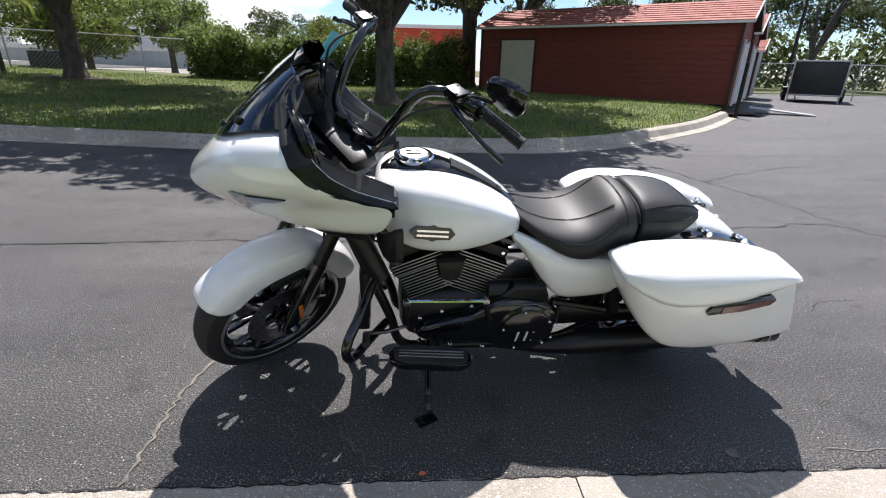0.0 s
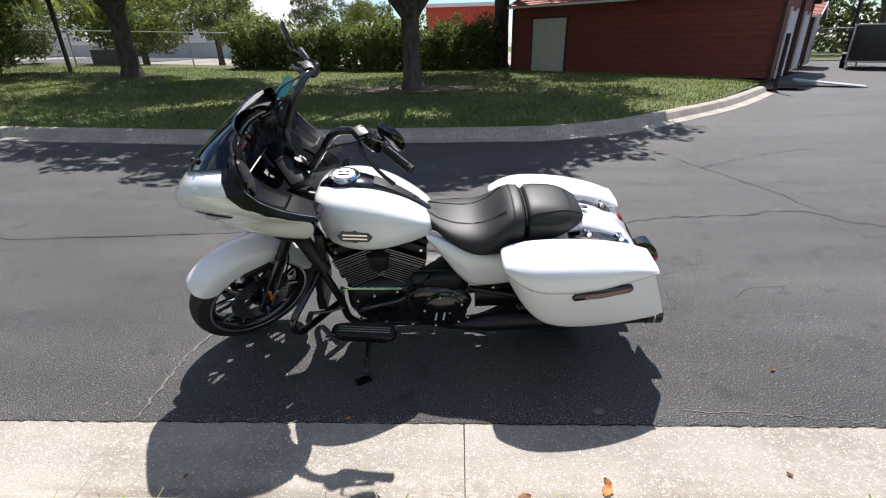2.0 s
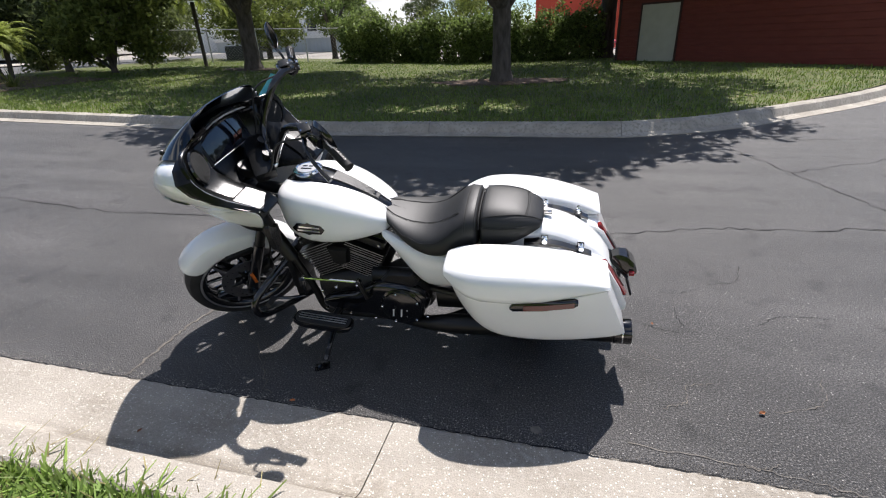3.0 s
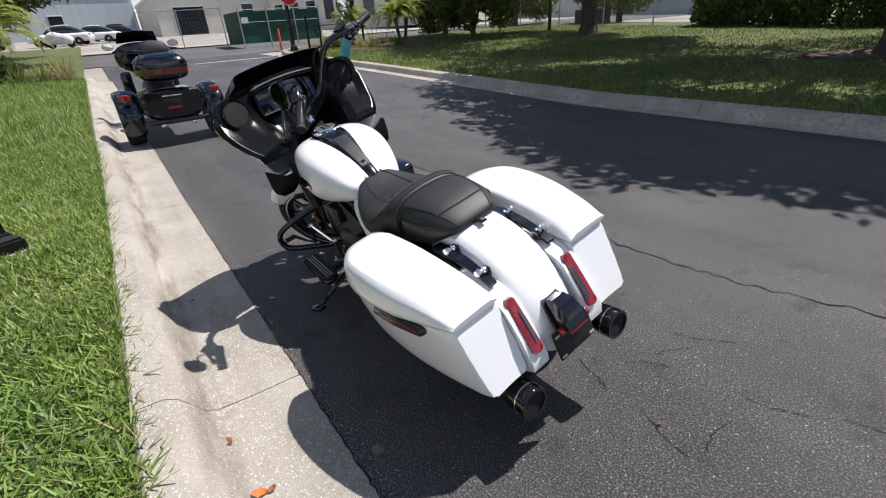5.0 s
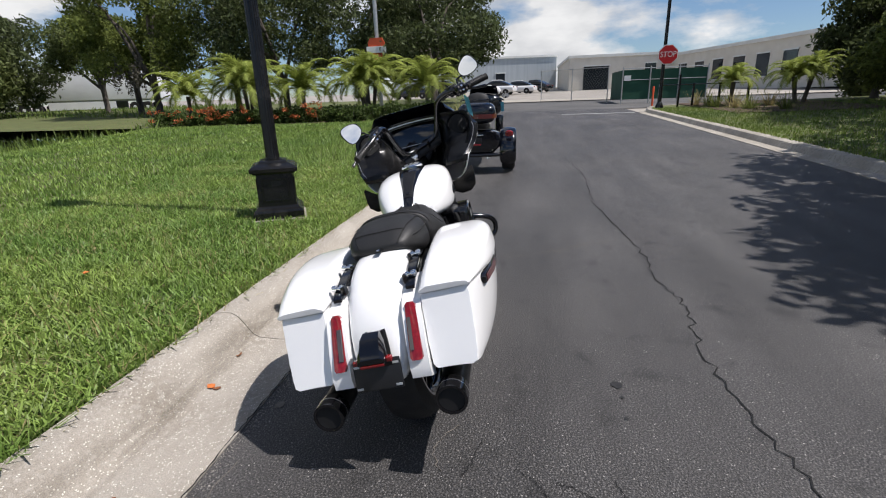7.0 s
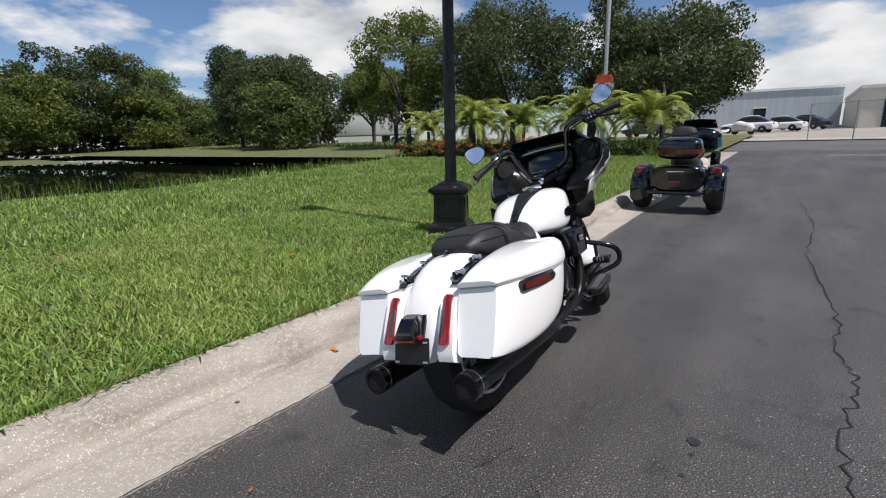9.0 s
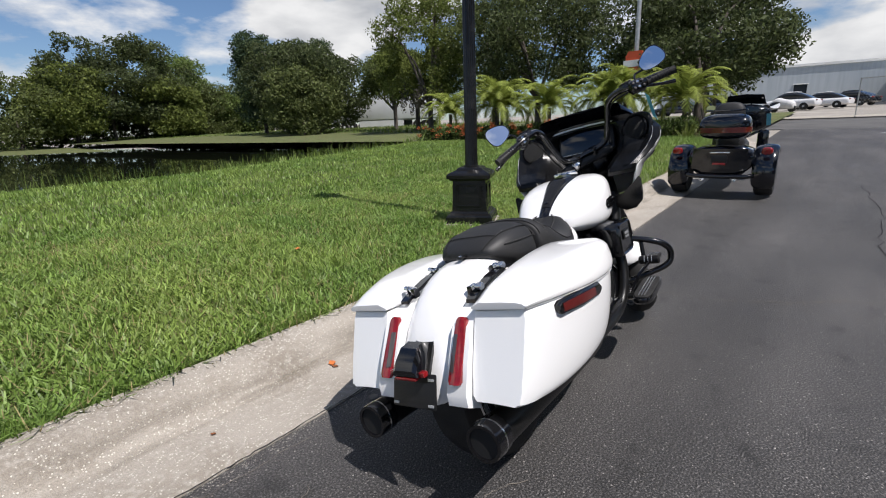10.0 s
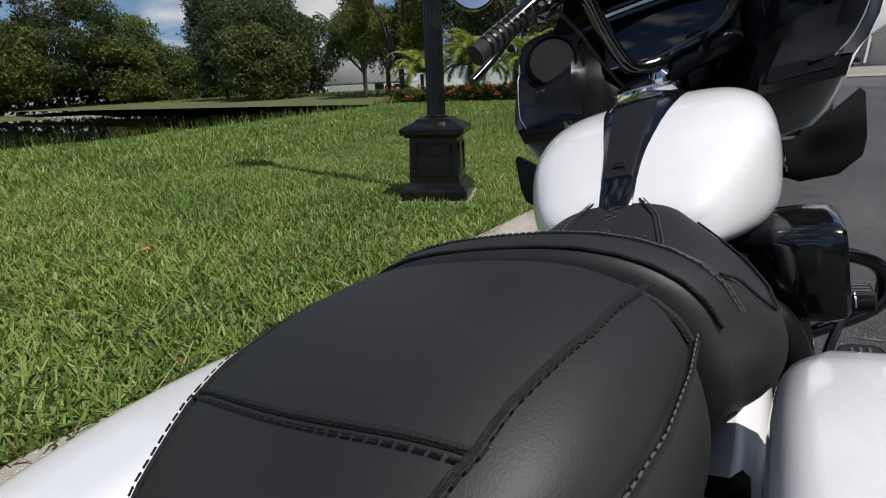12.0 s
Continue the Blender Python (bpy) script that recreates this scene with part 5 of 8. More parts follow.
for s in (-1, 1):
    top = seam_line(PILLION, P_PILLION, [(0.812, s * 0.136), (0.90, s * 0.126), (0.992, s * 0.106)])
    tail = seam_line(PILLION, P_PILLION, [(0.992, s * 0.106), (1.03, s * 0.092), (1.062, s * 0.080)])
    low = []
    for x in span(0.812, 1.0, 0.012):
        a, b, w = section(PILLION, x)
        z = 0.778 + 0.02 * (x - 0.812)
        u = (z - (a + b) / 2) / ((b - a) / 2)
        low.append(Vector((x, s * (w * (1 - abs(u) ** P_PILLION) ** (1 / P_PILLION) * (1 - FLARE * u) + 0.0006), z)))
    for line in (top, tail, low):
        part("seam", tube(line, 0.0020, 6), SEAM, pillion, "raised stitched seam")
    dashes([p + Vector((0.0, s * 0.005, 0.0012)) for p in top], 0.0070, 0.0042, 0.0006, SEAM, pillion, "grey stitches beside the seam")
    dashes([p + Vector((0.0, s * 0.0008, 0.004)) for p in low], 0.0070, 0.0042, 0.0006, THREAD, pillion, "grey stitches beside the seam")
    dashes([p + Vector((0.0, s * 0.005, 0.001)) for p in tail], 0.0075, 0.005, 0.0008, SEAM, pillion, "black stitches beside the seam")
    dish = seam_line(RIDER, P_RIDER, [(0.345, s * 0.030), (0.40, s * 0.062), (0.47, s * 0.078), (0.56, s * 0.086), (0.63, s * 0.094), (0.675, s * 0.104), (0.71, s * 0.110)], 0.0005)
    part("piping", tube(dish, 0.0022, 6), SEAM, seat, "black piping round the seat hollow")
    dashes([p + Vector((0, s * 0.006, 0.0008)) for p in dish], 0.0065, 0.0045, 0.0010, THREAD, seat, "pale stitches along the piping")
    lower = seam_line(RIDER, P_RIDER, [(0.40, s * 0.118), (0.46, s * 0.165), (0.54, s * 0.197), (0.61, s * 0.204), (0.66, s * 0.196), (0.70, s * 0.182), (0.74, s * 0.172)], 0.0)
    part("seam", tube(lower, 0.0016, 6), SEAM, seat)
across = [on_seat(PILLION, P_PILLION, 0.992 + 0.010 * (1 - (y / 0.106) ** 2), y, -0.001) for y in span(-0.106, 0.106, 0.0106)]
part("seam", tube(across, 0.0022, 6), SEAM, pillion, "raised stitched seam")
dashes([p + Vector((0.006, 0, 0)) for p in across], 0.0075, 0.005, 0.0009, SEAM, pillion, "black stitches beside the seam")


def rib(sections, p, x, lift, k0=1, k1=16, n=32):
    a, b, w = section(sections, x)
    return [q + (q - Vector((x, 0, (a + b) / 2))).normalized() * lift for q in oval(x, 0, a, b, w, n, p)[k0:k1]]


part("seat_gap", tube(rib(RIDER, P_RIDER, 0.7985, -0.004), 0.0042, 8), SEAM, seat, "dark fold between the two seats")
for x in (0.738, 0.745):
    dashes(rib(RIDER, P_RIDER, x, -0.002), 0.0065, 0.0045, 0.0008, THREAD, seat, "stitched line over the bolster")
for x in (0.742, 0.782):
    part("seam", tube(rib(RIDER, P_RIDER, x, -0.0035), 0.0016, 6), SEAM, seat)
dashes([on_seat(RIDER, P_RIDER, x, 0.008 * (-1) ** i, 0.0005) for i, x in enumerate(span(0.325, 0.44, 0.006))], 0.006, 0.0045, 0.0008, THREAD, seat, "zigzag stitches on the seat nose")
part("seat_screw_tab", box((1.080, 0.006, 0.765), (0.05, 0.026, 0.006), 0.003, None), BLACK_SATIN, pillion, "small seat bolt tab")
part("tab_screw", lathe([(0.007, 0), (0.007, 0.004), (0.004, 0.006)], 10, aim((1.092, 0.006, 0.767), (0.15, 0, 1))), CHROME, pillion)

# ---- rear body ----
RX, RZ = 1.020, 0.328
rw = wheel("rear_wheel", RX, RZ, 0.328, 0.178, 0.228, None, "wide black rear tyre")
rows = []
for x, z, half, lean in ((0.86, 0.735, 0.118, 0.0), (0.95, 0.753, 0.118, 0.05), (1.04, 0.757, 0.117, 0.15), (1.13, 0.742, 0.116, 0.3), (1.22, 0.705, 0.115, 0.5), (1.30, 0.645, 0.113, 0.7), (1.365, 0.565, 0.110, 0.85), (1.405, 0.475, 0.106, 0.95), (1.425, 0.390, 0.09, 1.0), (1.428, 0.365, 0.075, 1.0)):
    nx, nz = lean, math.sqrt(max(0, 1 - lean * lean))
    prof = ((-1.0, -0.13), (-1.0, -0.05), (-0.93, -0.02), (-0.7, -0.005), (-0.35, 0.0), (0, 0.002), (0.35, 0), (0.7, -0.005), (0.93, -0.02), (1.0, -0.05), (1.0, -0.13), (0.95, -0.13), (0.9, -0.035), (0, -0.012), (-0.9, -0.035), (-0.95, -0.13))
    rows.append([Vector((x + nx * h, half * u, z + nz * h)) for u, h in prof])
rear_fender = part("rear_fender", loft(rows), WHITE, bike, "pearl white rear fender", sub=1)
for s, name in SIDES:
    # side cover under the saddle
    part("side_cover", loft([[Vector((x, s * y, z)) for y, z in ((0.10, z1), (yo - 0.015, z1), (yo, z1 - 0.03), (yo + 0.004, (z0 + z1) / 2), (yo - 0.01, z0 + 0.02), (yo - 0.03, z0), (0.10, z0))] for x, z0, z1, yo in ((0.345, 0.690, 0.735, 0.135), (0.40, 0.64, 0.715, 0.165), (0.47, 0.535, 0.69, 0.185), (0.53, 0.455, 0.66, 0.19), (0.58, 0.435, 0.64, 0.19), (0.70, 0.445, 0.625, 0.19), (0.78, 0.455, 0.625, 0.185), (0.80, 0.47, 0.62, 0.175))]), WHITE, bike, "pearl white side cover", sub=1)
    # saddlebag: lid edge dips at the front, flat rear face
    BODY = [(0.682, 0.64, 0.68, 0.205, 0.33), (0.72, 0.57, 0.655, 0.187, 0.381), (0.775, 0.48, 0.636, 0.18, 0.418), (0.84, 0.412, 0.624, 0.178, 0.432), (0.91, 0.374, 0.622, 0.178, 0.434), (1.05, 0.354, 0.628, 0.178, 0.424), (1.17, 0.356, 0.636, 0.178, 0.398), (1.25, 0.374, 0.642, 0.178, 0.378), (1.3, 0.392, 0.645, 0.178, 0.36), (1.316, 0.4, 0.646, 0.18, 0.353)]
    rows = []
    for x, z0, z1, yi, yo in BODY:
        k = min(1.0, max(0.0, (x - 1.0) / 0.316)) ** 1.5
        h = z1 - z0
        c = 1 - 0.68 * k
        prof = [(yi, z1), (yo, z1), (yo + 0.002, z1 - 0.10 * h), (yo - 0.003 * c, z1 - 0.35 * h), (yo - 0.012 * c, z1 - 0.62 * h), (yo - 0.026 * c, z1 - 0.86 * h), (yo - 0.042 * c, z0 + 0.03 * h), (yo - 0.085 * c, z0), (yi + 0.05 * c, z0 + 0.003), (yi + 0.012 * c, z0 + 0.03 * c), (yi, z0 + 0.3 * h)]
        rows.append([Vector((x + 0.42 * (z1 - z) * k, s * y, z)) for y, z in prof])
    bag = part("saddlebag", loft(rows), WHITE, bike, "pearl white hard saddlebag", sub=2)
    crease(bag, 11, (0, 1), (9,), 0.9)
    crease_more(bag, 11, (6, 7, 8), (7, 8, 9), 0.75)
    LID = [(0.672, 0.682, 0.7, 0.215, 0.345), (0.684, 0.674, 0.711, 0.205, 0.365), (0.725, 0.654, 0.724, 0.196, 0.398), (0.78, 0.636, 0.734, 0.19, 0.431), (0.84, 0.626, 0.738, 0.188, 0.442), (0.95, 0.625, 0.739, 0.186, 0.442), (1.08, 0.632, 0.729, 0.184, 0.427), (1.17, 0.638, 0.716, 0.182, 0.404), (1.25, 0.644, 0.698, 0.18, 0.384), (1.285, 0.647, 0.684, 0.18, 0.373), (1.32, 0.649, 0.671, 0.178, 0.362), (1.328, 0.649, 0.669, 0.179, 0.36)]
    rows = []
    for x, z0, z1, yi, yo in LID:
        h = z1 - z0
        prof = [(yi, z0), (yo, z0), (yo + 0.005, z0 + 0.010), (yo + 0.004, z0 + 0.34 * h), (yo - 0.005, z0 + 0.72 * h), (yo - 0.027, z0 + 0.975 * h), (yo - 0.07, z1 + 0.001), (yi + 0.03, z1 + 0.002), (yi + 0.005, z1 - 0.010), (yi, z0 + 0.4 * h)]
        rows.append([Vector((x, s * y, z)) for y, z in prof])
    lid = part("lid", loft(rows), WHITE, bag, "pearl white saddlebag lid", sub=2)
    crease(lid, 10, (0, 1, 4, 7), (1, 2, 11), 0.6)
    part("lid_gasket", loft([[Vector((x, s * y, z0 + o)) for y, o in ((yi + 0.01, -0.003), (yo - 0.002, -0.003), (yo - 0.002, 0.002), (yi + 0.01, 0.002))] for x, z0, z1, yi, yo in LID[1:-1]]), COVER, bag, "pale seam under the lid")
    # side marker
    mk = []
    for x, z, hh in ((0.952, 0.596, 0.004), (0.964, 0.598, 0.021), (1.08, 0.604, 0.023), (1.198, 0.610, 0.020), (1.212, 0.612, 0.008)):
        yo = 0.426 - 0.17 * max(0, x - 1.03)
        mk.append([Vector((x, s * (yo + o), z + h)) for o, h in ((-0.02, -hh), (0.008, -hh), (0.014, -hh * 0.6), (0.014, hh * 0.6), (0.008, hh), (-0.02, hh))])
    mark = part("side_marker", loft(mk), BLACK, bag, "long black side marker housing")
    part("marker_lens", loft([[Vector((p.x, p.y + s * 0.0025, p.z)) for p in r[2:4]] + [Vector((p.x, p.y - s * 0.002, p.z)) for p in (r[3], r[2])] for r in ([[a.lerp(b, 0.35) for a, b in zip(mk[1], mk[2])]] + mk[2:4])]), DARKRED_LENS, mark, "dark red reflector lens")
    # fascia and tail lamp beside the fender
    fas = []
    for x, z in ((1.15, 0.668), (1.24, 0.648), (1.305, 0.628), (1.345, 0.60), (1.40, 0.505), (1.436, 0.425), (1.436, 0.39)):
        fas.append([Vector((x + o, s * y, z + h)) for y, o, h in ((0.108, 0, 0), (0.178, 0.0, 0.0), (0.178, -0.06, -0.03), (0.108, -0.06, -0.03))])
    part("tail_fascia", loft(fas), WHITE, bike, "pearl white tail filler panel", angle=50)
    lens = []
    for t, half in ((0.0, 0.012), (0.05, 0.021), (0.5, 0.0235), (0.95, 0.0245), (1.0, 0.018)):
        x, z = 1.318 + 0.104 * t, 0.622 - 0.172 * t
        o = Vector((0.90, 0, 0.43))
        lens.append([Vector((x, s * (0.140 - half), z)), Vector((x, s * (0.140 - half * 0.9), z)) + o * 0.014, Vector((x, s * 0.140, z)) + o * 0.019, Vector((x, s * (0.140 + half * 0.9), z)) + o * 0.014, Vector((x, s * (0.140 + half), z))])
    tl = part("tail_lamp", loft(lens), RED_LENS, bike, "tall narrow red tail lamp", angle=35)
    part("lamp_insert", loft([[Vector((1.318 + 0.104 * t, s * (0.140 + d), 0.622 - 0.172 * t)) + Vector((0.90, 0, 0.43)) * w for d, w in ((-0.0185, 0.0125), (-0.0165, 0.0195), (-0.003, 0.0222), (-0.002, 0.0125))] for t in (0.26, 0.30, 0.76, 0.82)]), SMOKE_LENS, tl, "smoked centre insert")
    # docking posts and rail on the fender
    rail = part("bag_rail", loft([[Vector((x, s * y, z + d)) for y, d in ((0.125, 0), (0.125, 0.012), (0.158, 0.012), (0.158, 0))] for x, z in ((0.99, 0.700), (1.05, 0.708), (1.14, 0.695), (1.23, 0.668), (1.27, 0.652))]), BLACK, bike, "black saddlebag support rail")
    for px, pz in ((1.075, 0.722), (1.225, 0.692)):
        part("docking_post", lathe([(0.008, -0.026), (0.008, -0.014), (0.013, -0.012), (0.013, -0.004), (0.007, 0.0), (0.007, 0.006), (0.0125, 0.009), (0.0125, 0.024), (0.010, 0.027)], 16, aim((px, s * 0.140, pz), (0, s, 0.12))), CHROME, rail, "short chrome docking post")
        part("post_bracket", box((px, s * 0.122, pz - 0.012), (0.03, 0.018, 0.035), 0.004), BLACK, rail)
    part("strut_cover", tube([(0.87, s * 0.15, 0.66), (1.0, s * 0.155, 0.66), (1.28, s * 0.155, 0.60)], 0.016, 10), BLACK_SATIN, bike)
    # exhaust
    ex = part("exhaust_pipe", tube([(0.34, s * 0.15, 0.21), (0.46, s * 0.19, 0.225), (0.56, s * 0.215, 0.245), (0.66, s * 0.222, 0.260), (0.9, s * 0.224, 0.275), (1.30, s * 0.226, 0.2965), (1.40, s * 0.226, 0.3005)], [0.026, 0.030, 0.036, 0.047, 0.051, 0.052, 0.052], 24, 4), BLACK_SATIN, bike, "satin black muffler")
    d = Vector((0.999, 0, 0.04))
    c0 = Vector((1.388, s * 0.226, 0.300))
    tip = part("exhaust_tip", lathe([(0.050, 0.0), (0.056, 0.006), (0.0575, 0.07), (0.056, 0.078), (0.046, 0.078), (0.044, 0.06), (0.042, -0.05)], 32, aim(c0, d), False), BLACK, ex, "black turned exhaust tip")
    # matte black cup lines the tip and closes it
    part("tip_bore", lathe([(0.0455, 0.072), (0.0445, 0.0), (0.0, -0.004)], 32, aim(c0, d)), CRACK, tip, "matte black bore")
    part("tip_ring", lathe([(0.0578, 0.036), (0.0585, 0.039), (0.0578, 0.042)], 32, aim(c0, d)), CHROME, tip, "thin bright ring")
# plate bracket with lamp
pm = Matrix.Translation((1.455, 0.0, 0.437)) @ pose(0, 0, 0, 0, -18, 0)
plate = part("plate_bracket", box((0, 0, 0), (0.010, 0.172, 0.104), 0.006, pm), BLACK_PLASTIC, bike, "empty black plate bracket")
for y, z in ((-0.07, 0.035), (0.07, 0.035), (-0.07, -0.04), (0.07, -0.04)):
    part("plate_slot", box((0.006, y, z), (0.003, 0.022, 0.008), 0.001, pm), GALV, plate, "pale bolt slot")
part("lamp_mount", loft([[Vector((x, y * w, z + d)) for y, d in ((-1, -0.02), (-1, 0.0), (1, 0.0), (1, -0.02))] for x, w, z in ((1.352, 0.033, 0.566), (1.385, 0.045, 0.545), (1.425, 0.056, 0.505), (1.452, 0.060, 0.478))]), BLACK_SATIN, bike, "black mount plate on the rear fender", angle=25)
part("plate_lamp", loft([[Vector((x, y * w, z)) for y, z in ((-1, z0), (-0.92, z0 + 0.6 * (z1 - z0)), (-0.68, z1), (0.68, z1), (0.92, z0 + 0.6 * (z1 - z0)), (1, z0))] for x, w, z0, z1 in ((1.375, 0.034, 0.545, 0.562), (1.405, 0.042, 0.500, 0.574), (1.440, 0.049, 0.492, 0.566), (1.470, 0.052, 0.492, 0.537), (1.484, 0.050, 0.494, 0.512))]), BLACK, bike, "black plate lamp hood", angle=24)
part("plate_lamp_lens", box((1.465, 0, 0.486), (0.04, 0.085, 0.010), 0.003), RED_LENS, bike, "red lens under the hood")
for s in (-1, 1):
    part("plate_reflector", box((1.462, s * 0.058, 0.497), (0.022, 0.02, 0.016), 0.003), RED_LENS, bike)

# ---- engine ----
engine = part("crankcase", loft([oval(x, 0, a, b, w, 20, 3.2) for x, a, b, w in ((-0.06, 0.27, 0.40, 0.10), (-0.03, 0.22, 0.45, 0.15), (0.08, 0.19, 0.48, 0.165), (0.20, 0.19, 0.49, 0.165), (0.36, 0.20, 0.48, 0.16), (0.52, 0.22, 0.46, 0.15), (0.56, 0.26, 0.40, 0.12))]), BLACK_ENGINE, bike, "wrinkle-black V-twin engine", sub=1)
for base, lean_deg in (((0.075, 0, 0.455), -23), ((0.185, 0, 0.455), 23)):
    mcy = Matrix.Translation(base) @ pose(0, 0, 0, 0, lean_deg, 0)
    cyl = part("cylinder", lathe([(0.075, 0.0), (0.075, 0.24)], 24, mcy), BLACK_ENGINE, engine)
    for k in range(13):
        zz = 0.018 + 0.0135 * k
        ww = 0.105 if k < 9 else 0.112
        fin = bmesh.new()
        add_box(fin, (0, 0, zz), (ww * 2 - 0.02, ww * 2 + 0.055, 0.0045), 0.0015, mcy, 1)
        part("fin", fin, BLACK_ENGINE if k % 1 else BLACK_SATIN, cyl, "" if k else "", False)
        for s in (-1, 1):
            part("fin_edge", box((0, s * (ww + 0.0277), zz), (ww * 1.7, 0.0020, 0.0030), 0.0, mcy), BRUSHED, cyl, "bright machined fin edge", False)
    hd = part("cylinder_head", box((0, 0, 0.215), (0.17, 0.24, 0.045), 0.012, mcy), BLACK_ENGINE, engine)
    part("rocker_cover", loft([[mcy @ p for p in r] for r in [oval(x, 0, 0.235, 0.235 + h, w, 16, 3.0) for x, h, w in ((-0.09, 0.02, 0.09), (-0.075, 0.05, 0.12), (0.075, 0.05, 0.12), (0.09, 0.02, 0.09))]]), BLACK, engine)
    for dx in (-0.06, 0.06):
        for s in (-1, 1):
            part("head_bolt", lathe([(0.007, 0), (0.007, 0.008)], 8, mcy @ Matrix.Translation((dx, s * 0.121, 0.22)) @ pose(0, 0, 0, -90 * s, 0, 0)), CHROME, hd)
# horn cover and bracket between the cylinders
part("coil_cover", loft([[Vector((0.13 + u * k, y, 0.585 + v * k)) for u, v in ((-0.055, 0.05), (0.055, 0.05), (0.04, -0.035), (0, -0.055), (-0.04, -0.035))] for k, y in ((1.0, -0.12), (1.0, -0.155), (0.8, -0.168))]), BLACK_SATIN, engine)
# primary cover
PRIM = []
for k in range(32):
    a = 2 * math.pi * k / 32
    c, s = math.cos(a), math.sin(a)
    PRIM.append((0.27 + 0.265 * c + (0.02 if c > 0 else 0), 0.350 + (0.125 if c > 0 else 0.070) * s + 0.025 * c))
prim = part("primary_cover", loft([[Vector((0.28 + (u - 0.28) * k, y, 0.350 + (v - 0.350) * k)) for u, v in PRIM] for k, y in ((1.03, -0.15), (1.03, -0.19), (0.99, -0.215), (0.90, -0.225), (0.5, -0.227))]), BLACK, engine, "gloss black primary cover", sub=1)
derby = part("derby_cover", lathe([(0.112, -0.03), (0.110, 0.004), (0.100, 0.010), (0.098, 0.018), (0.090, 0.022), (0.0, 0.024)], 40, aim((0.426, -0.222, 0.349), (0, -1, 0))), BLACK, prim, "round black derby cover")
for k in range(5):
    a = 2 * math.pi * k / 5 + 0.5
    part("cover_bolt", lathe([(0.0065, 0), (0.0065, 0.007), (0.004, 0.009)], 8, aim((0.426 + 0.094 * math.cos(a), -0.240, 0.349 + 0.094 * math.sin(a)), (0, -1, 0))), CHROME, derby, "small chrome bolt")
lettering("engine_number", "117", 0.066, Matrix.Translation((0.424, -0.2485, 0.326)) @ pose(0, 0, 0, 90, 0, 0) @ Matrix(((1.15, 0.35, 0, 0), (0, 1, 0, 0), (0, 0, 1, 0), (0, 0, 0, 1))), COVER, derby, 0.0015, "outlined displacement figure")
for x, z in ((0.02, 0.405), (0.10, 0.435), (0.21, 0.455), (0.33, 0.462), (0.47, 0.44), (0.53, 0.38), (0.54, 0.28), (0.02, 0.29), (0.14, 0.265), (0.27, 0.245)):
    part("cover_bolt", lathe([(0.0075, 0), (0.0075, 0.010), (0.005, 0.012)], 8, aim((x, -0.205, z), (0, -1, 0))), CHROME, prim, "small chrome bolt")
part("inspection_cover", loft([[Vector((0.40 + u * k, y, 0.47 + v * k)) for u, v in ((-0.10, -0.02), (-0.03, 0.055), (0.09, 0.055), (0.11, 0.0), (0.06, -0.05), (-0.06, -0.05))] for k, y in ((1, -0.15), (1, -0.185), (0.85, -0.195))]), BLACK_ENGINE, engine)
part("starter_motor", tube([(0.28, -0.14, 0.475), (0.46, -0.14, 0.475)], 0.04, 18), BLACK_SATIN, engine)
part("shift_rod", tube([(-0.03, -0.262, 0.530), (0.25, -0.262, 0.522)], 0.0065, 8), CHROME, engine, "chrome gear shift rod")
for x in (-0.03, 0.25):
    part("rod_end", lathe([(0.012, -0.01), (0.012, 0.01)], 10, aim((x, -0.262, 0.526), (0, 1, 0))), CHROME, engine)
part("shift_shaft", tube([(0.25, -0.262, 0.522), (0.27, -0.255, 0.42), (0.28, -0.2, 0.40)], 0.011, 8), BLACK_SATIN, engine)
part("shift_lever", tube([(-0.03, -0.262, 0.530), (-0.03, -0.275, 0.43), (-0.10, -0.30, 0.43), (-0.17, -0.33, 0.45)], 0.008, 8), BLACK, engine, "black toe shift lever")
part("shift_peg", tube([(-0.17, -0.33, 0.45), (-0.17, -0.385, 0.45)], 0.013, 10), RUBBER, engine)
# right-hand side
ac = part("air_cleaner", loft([[Vector((0.125 + u * k, y, 0.610 + v * k)) for u, v in [(0.105 * math.copysign(abs(math.cos(2 * math.pi * j / 24)) ** 0.3, math.cos(2 * math.pi * j / 24)), 0.085 * math.copysign(abs(math.sin(2 * math.pi * j / 24)) ** 0.3, math.sin(2 * math.pi * j / 24)))  for j in range(24)]] for k, y in ((0.7, 0.14), (0.95, 0.19), (1.0, 0.205), (1.0, 0.275), (0.95, 0.288), (0.86, 0.294), (0.80, 0.288))]), BLACK, engine, "gloss black air cleaner box", angle=35)
part("cleaner_plate", box((0.125, 0.291, 0.625), (0.085, 0.006, 0.045), 0.004), BLACK_SATIN, ac)
bm = bmesh.new()
add_box(bm, (0.125, 0.2955, 0.632), (0.06, 0.002, 0.012), 0.0)
add_box(bm, (0.125, 0.2955, 0.614), (0.05, 0.002, 0.008), 0.0)
part("cleaner_mark", bm, GALV, ac, "pale bars on the air cleaner", False)
part("cam_cover", lathe([(0.115, 0), (0.115, 0.03), (0.10, 0.04), (0.0, 0.045)], 32, aim((0.13, 0.16, 0.36), (0, 1, 0))), BLACK, engine)
for x in (0.08, 0.12, 0.155, 0.195):
    part("pushrod_tube", tube([(0.13 + (x - 0.1375) * 0.6, 0.185, 0.43), (x + (x - 0.1375) * 1.0, 0.155, 0.66)], 0.011, 10), BLACK, engine)
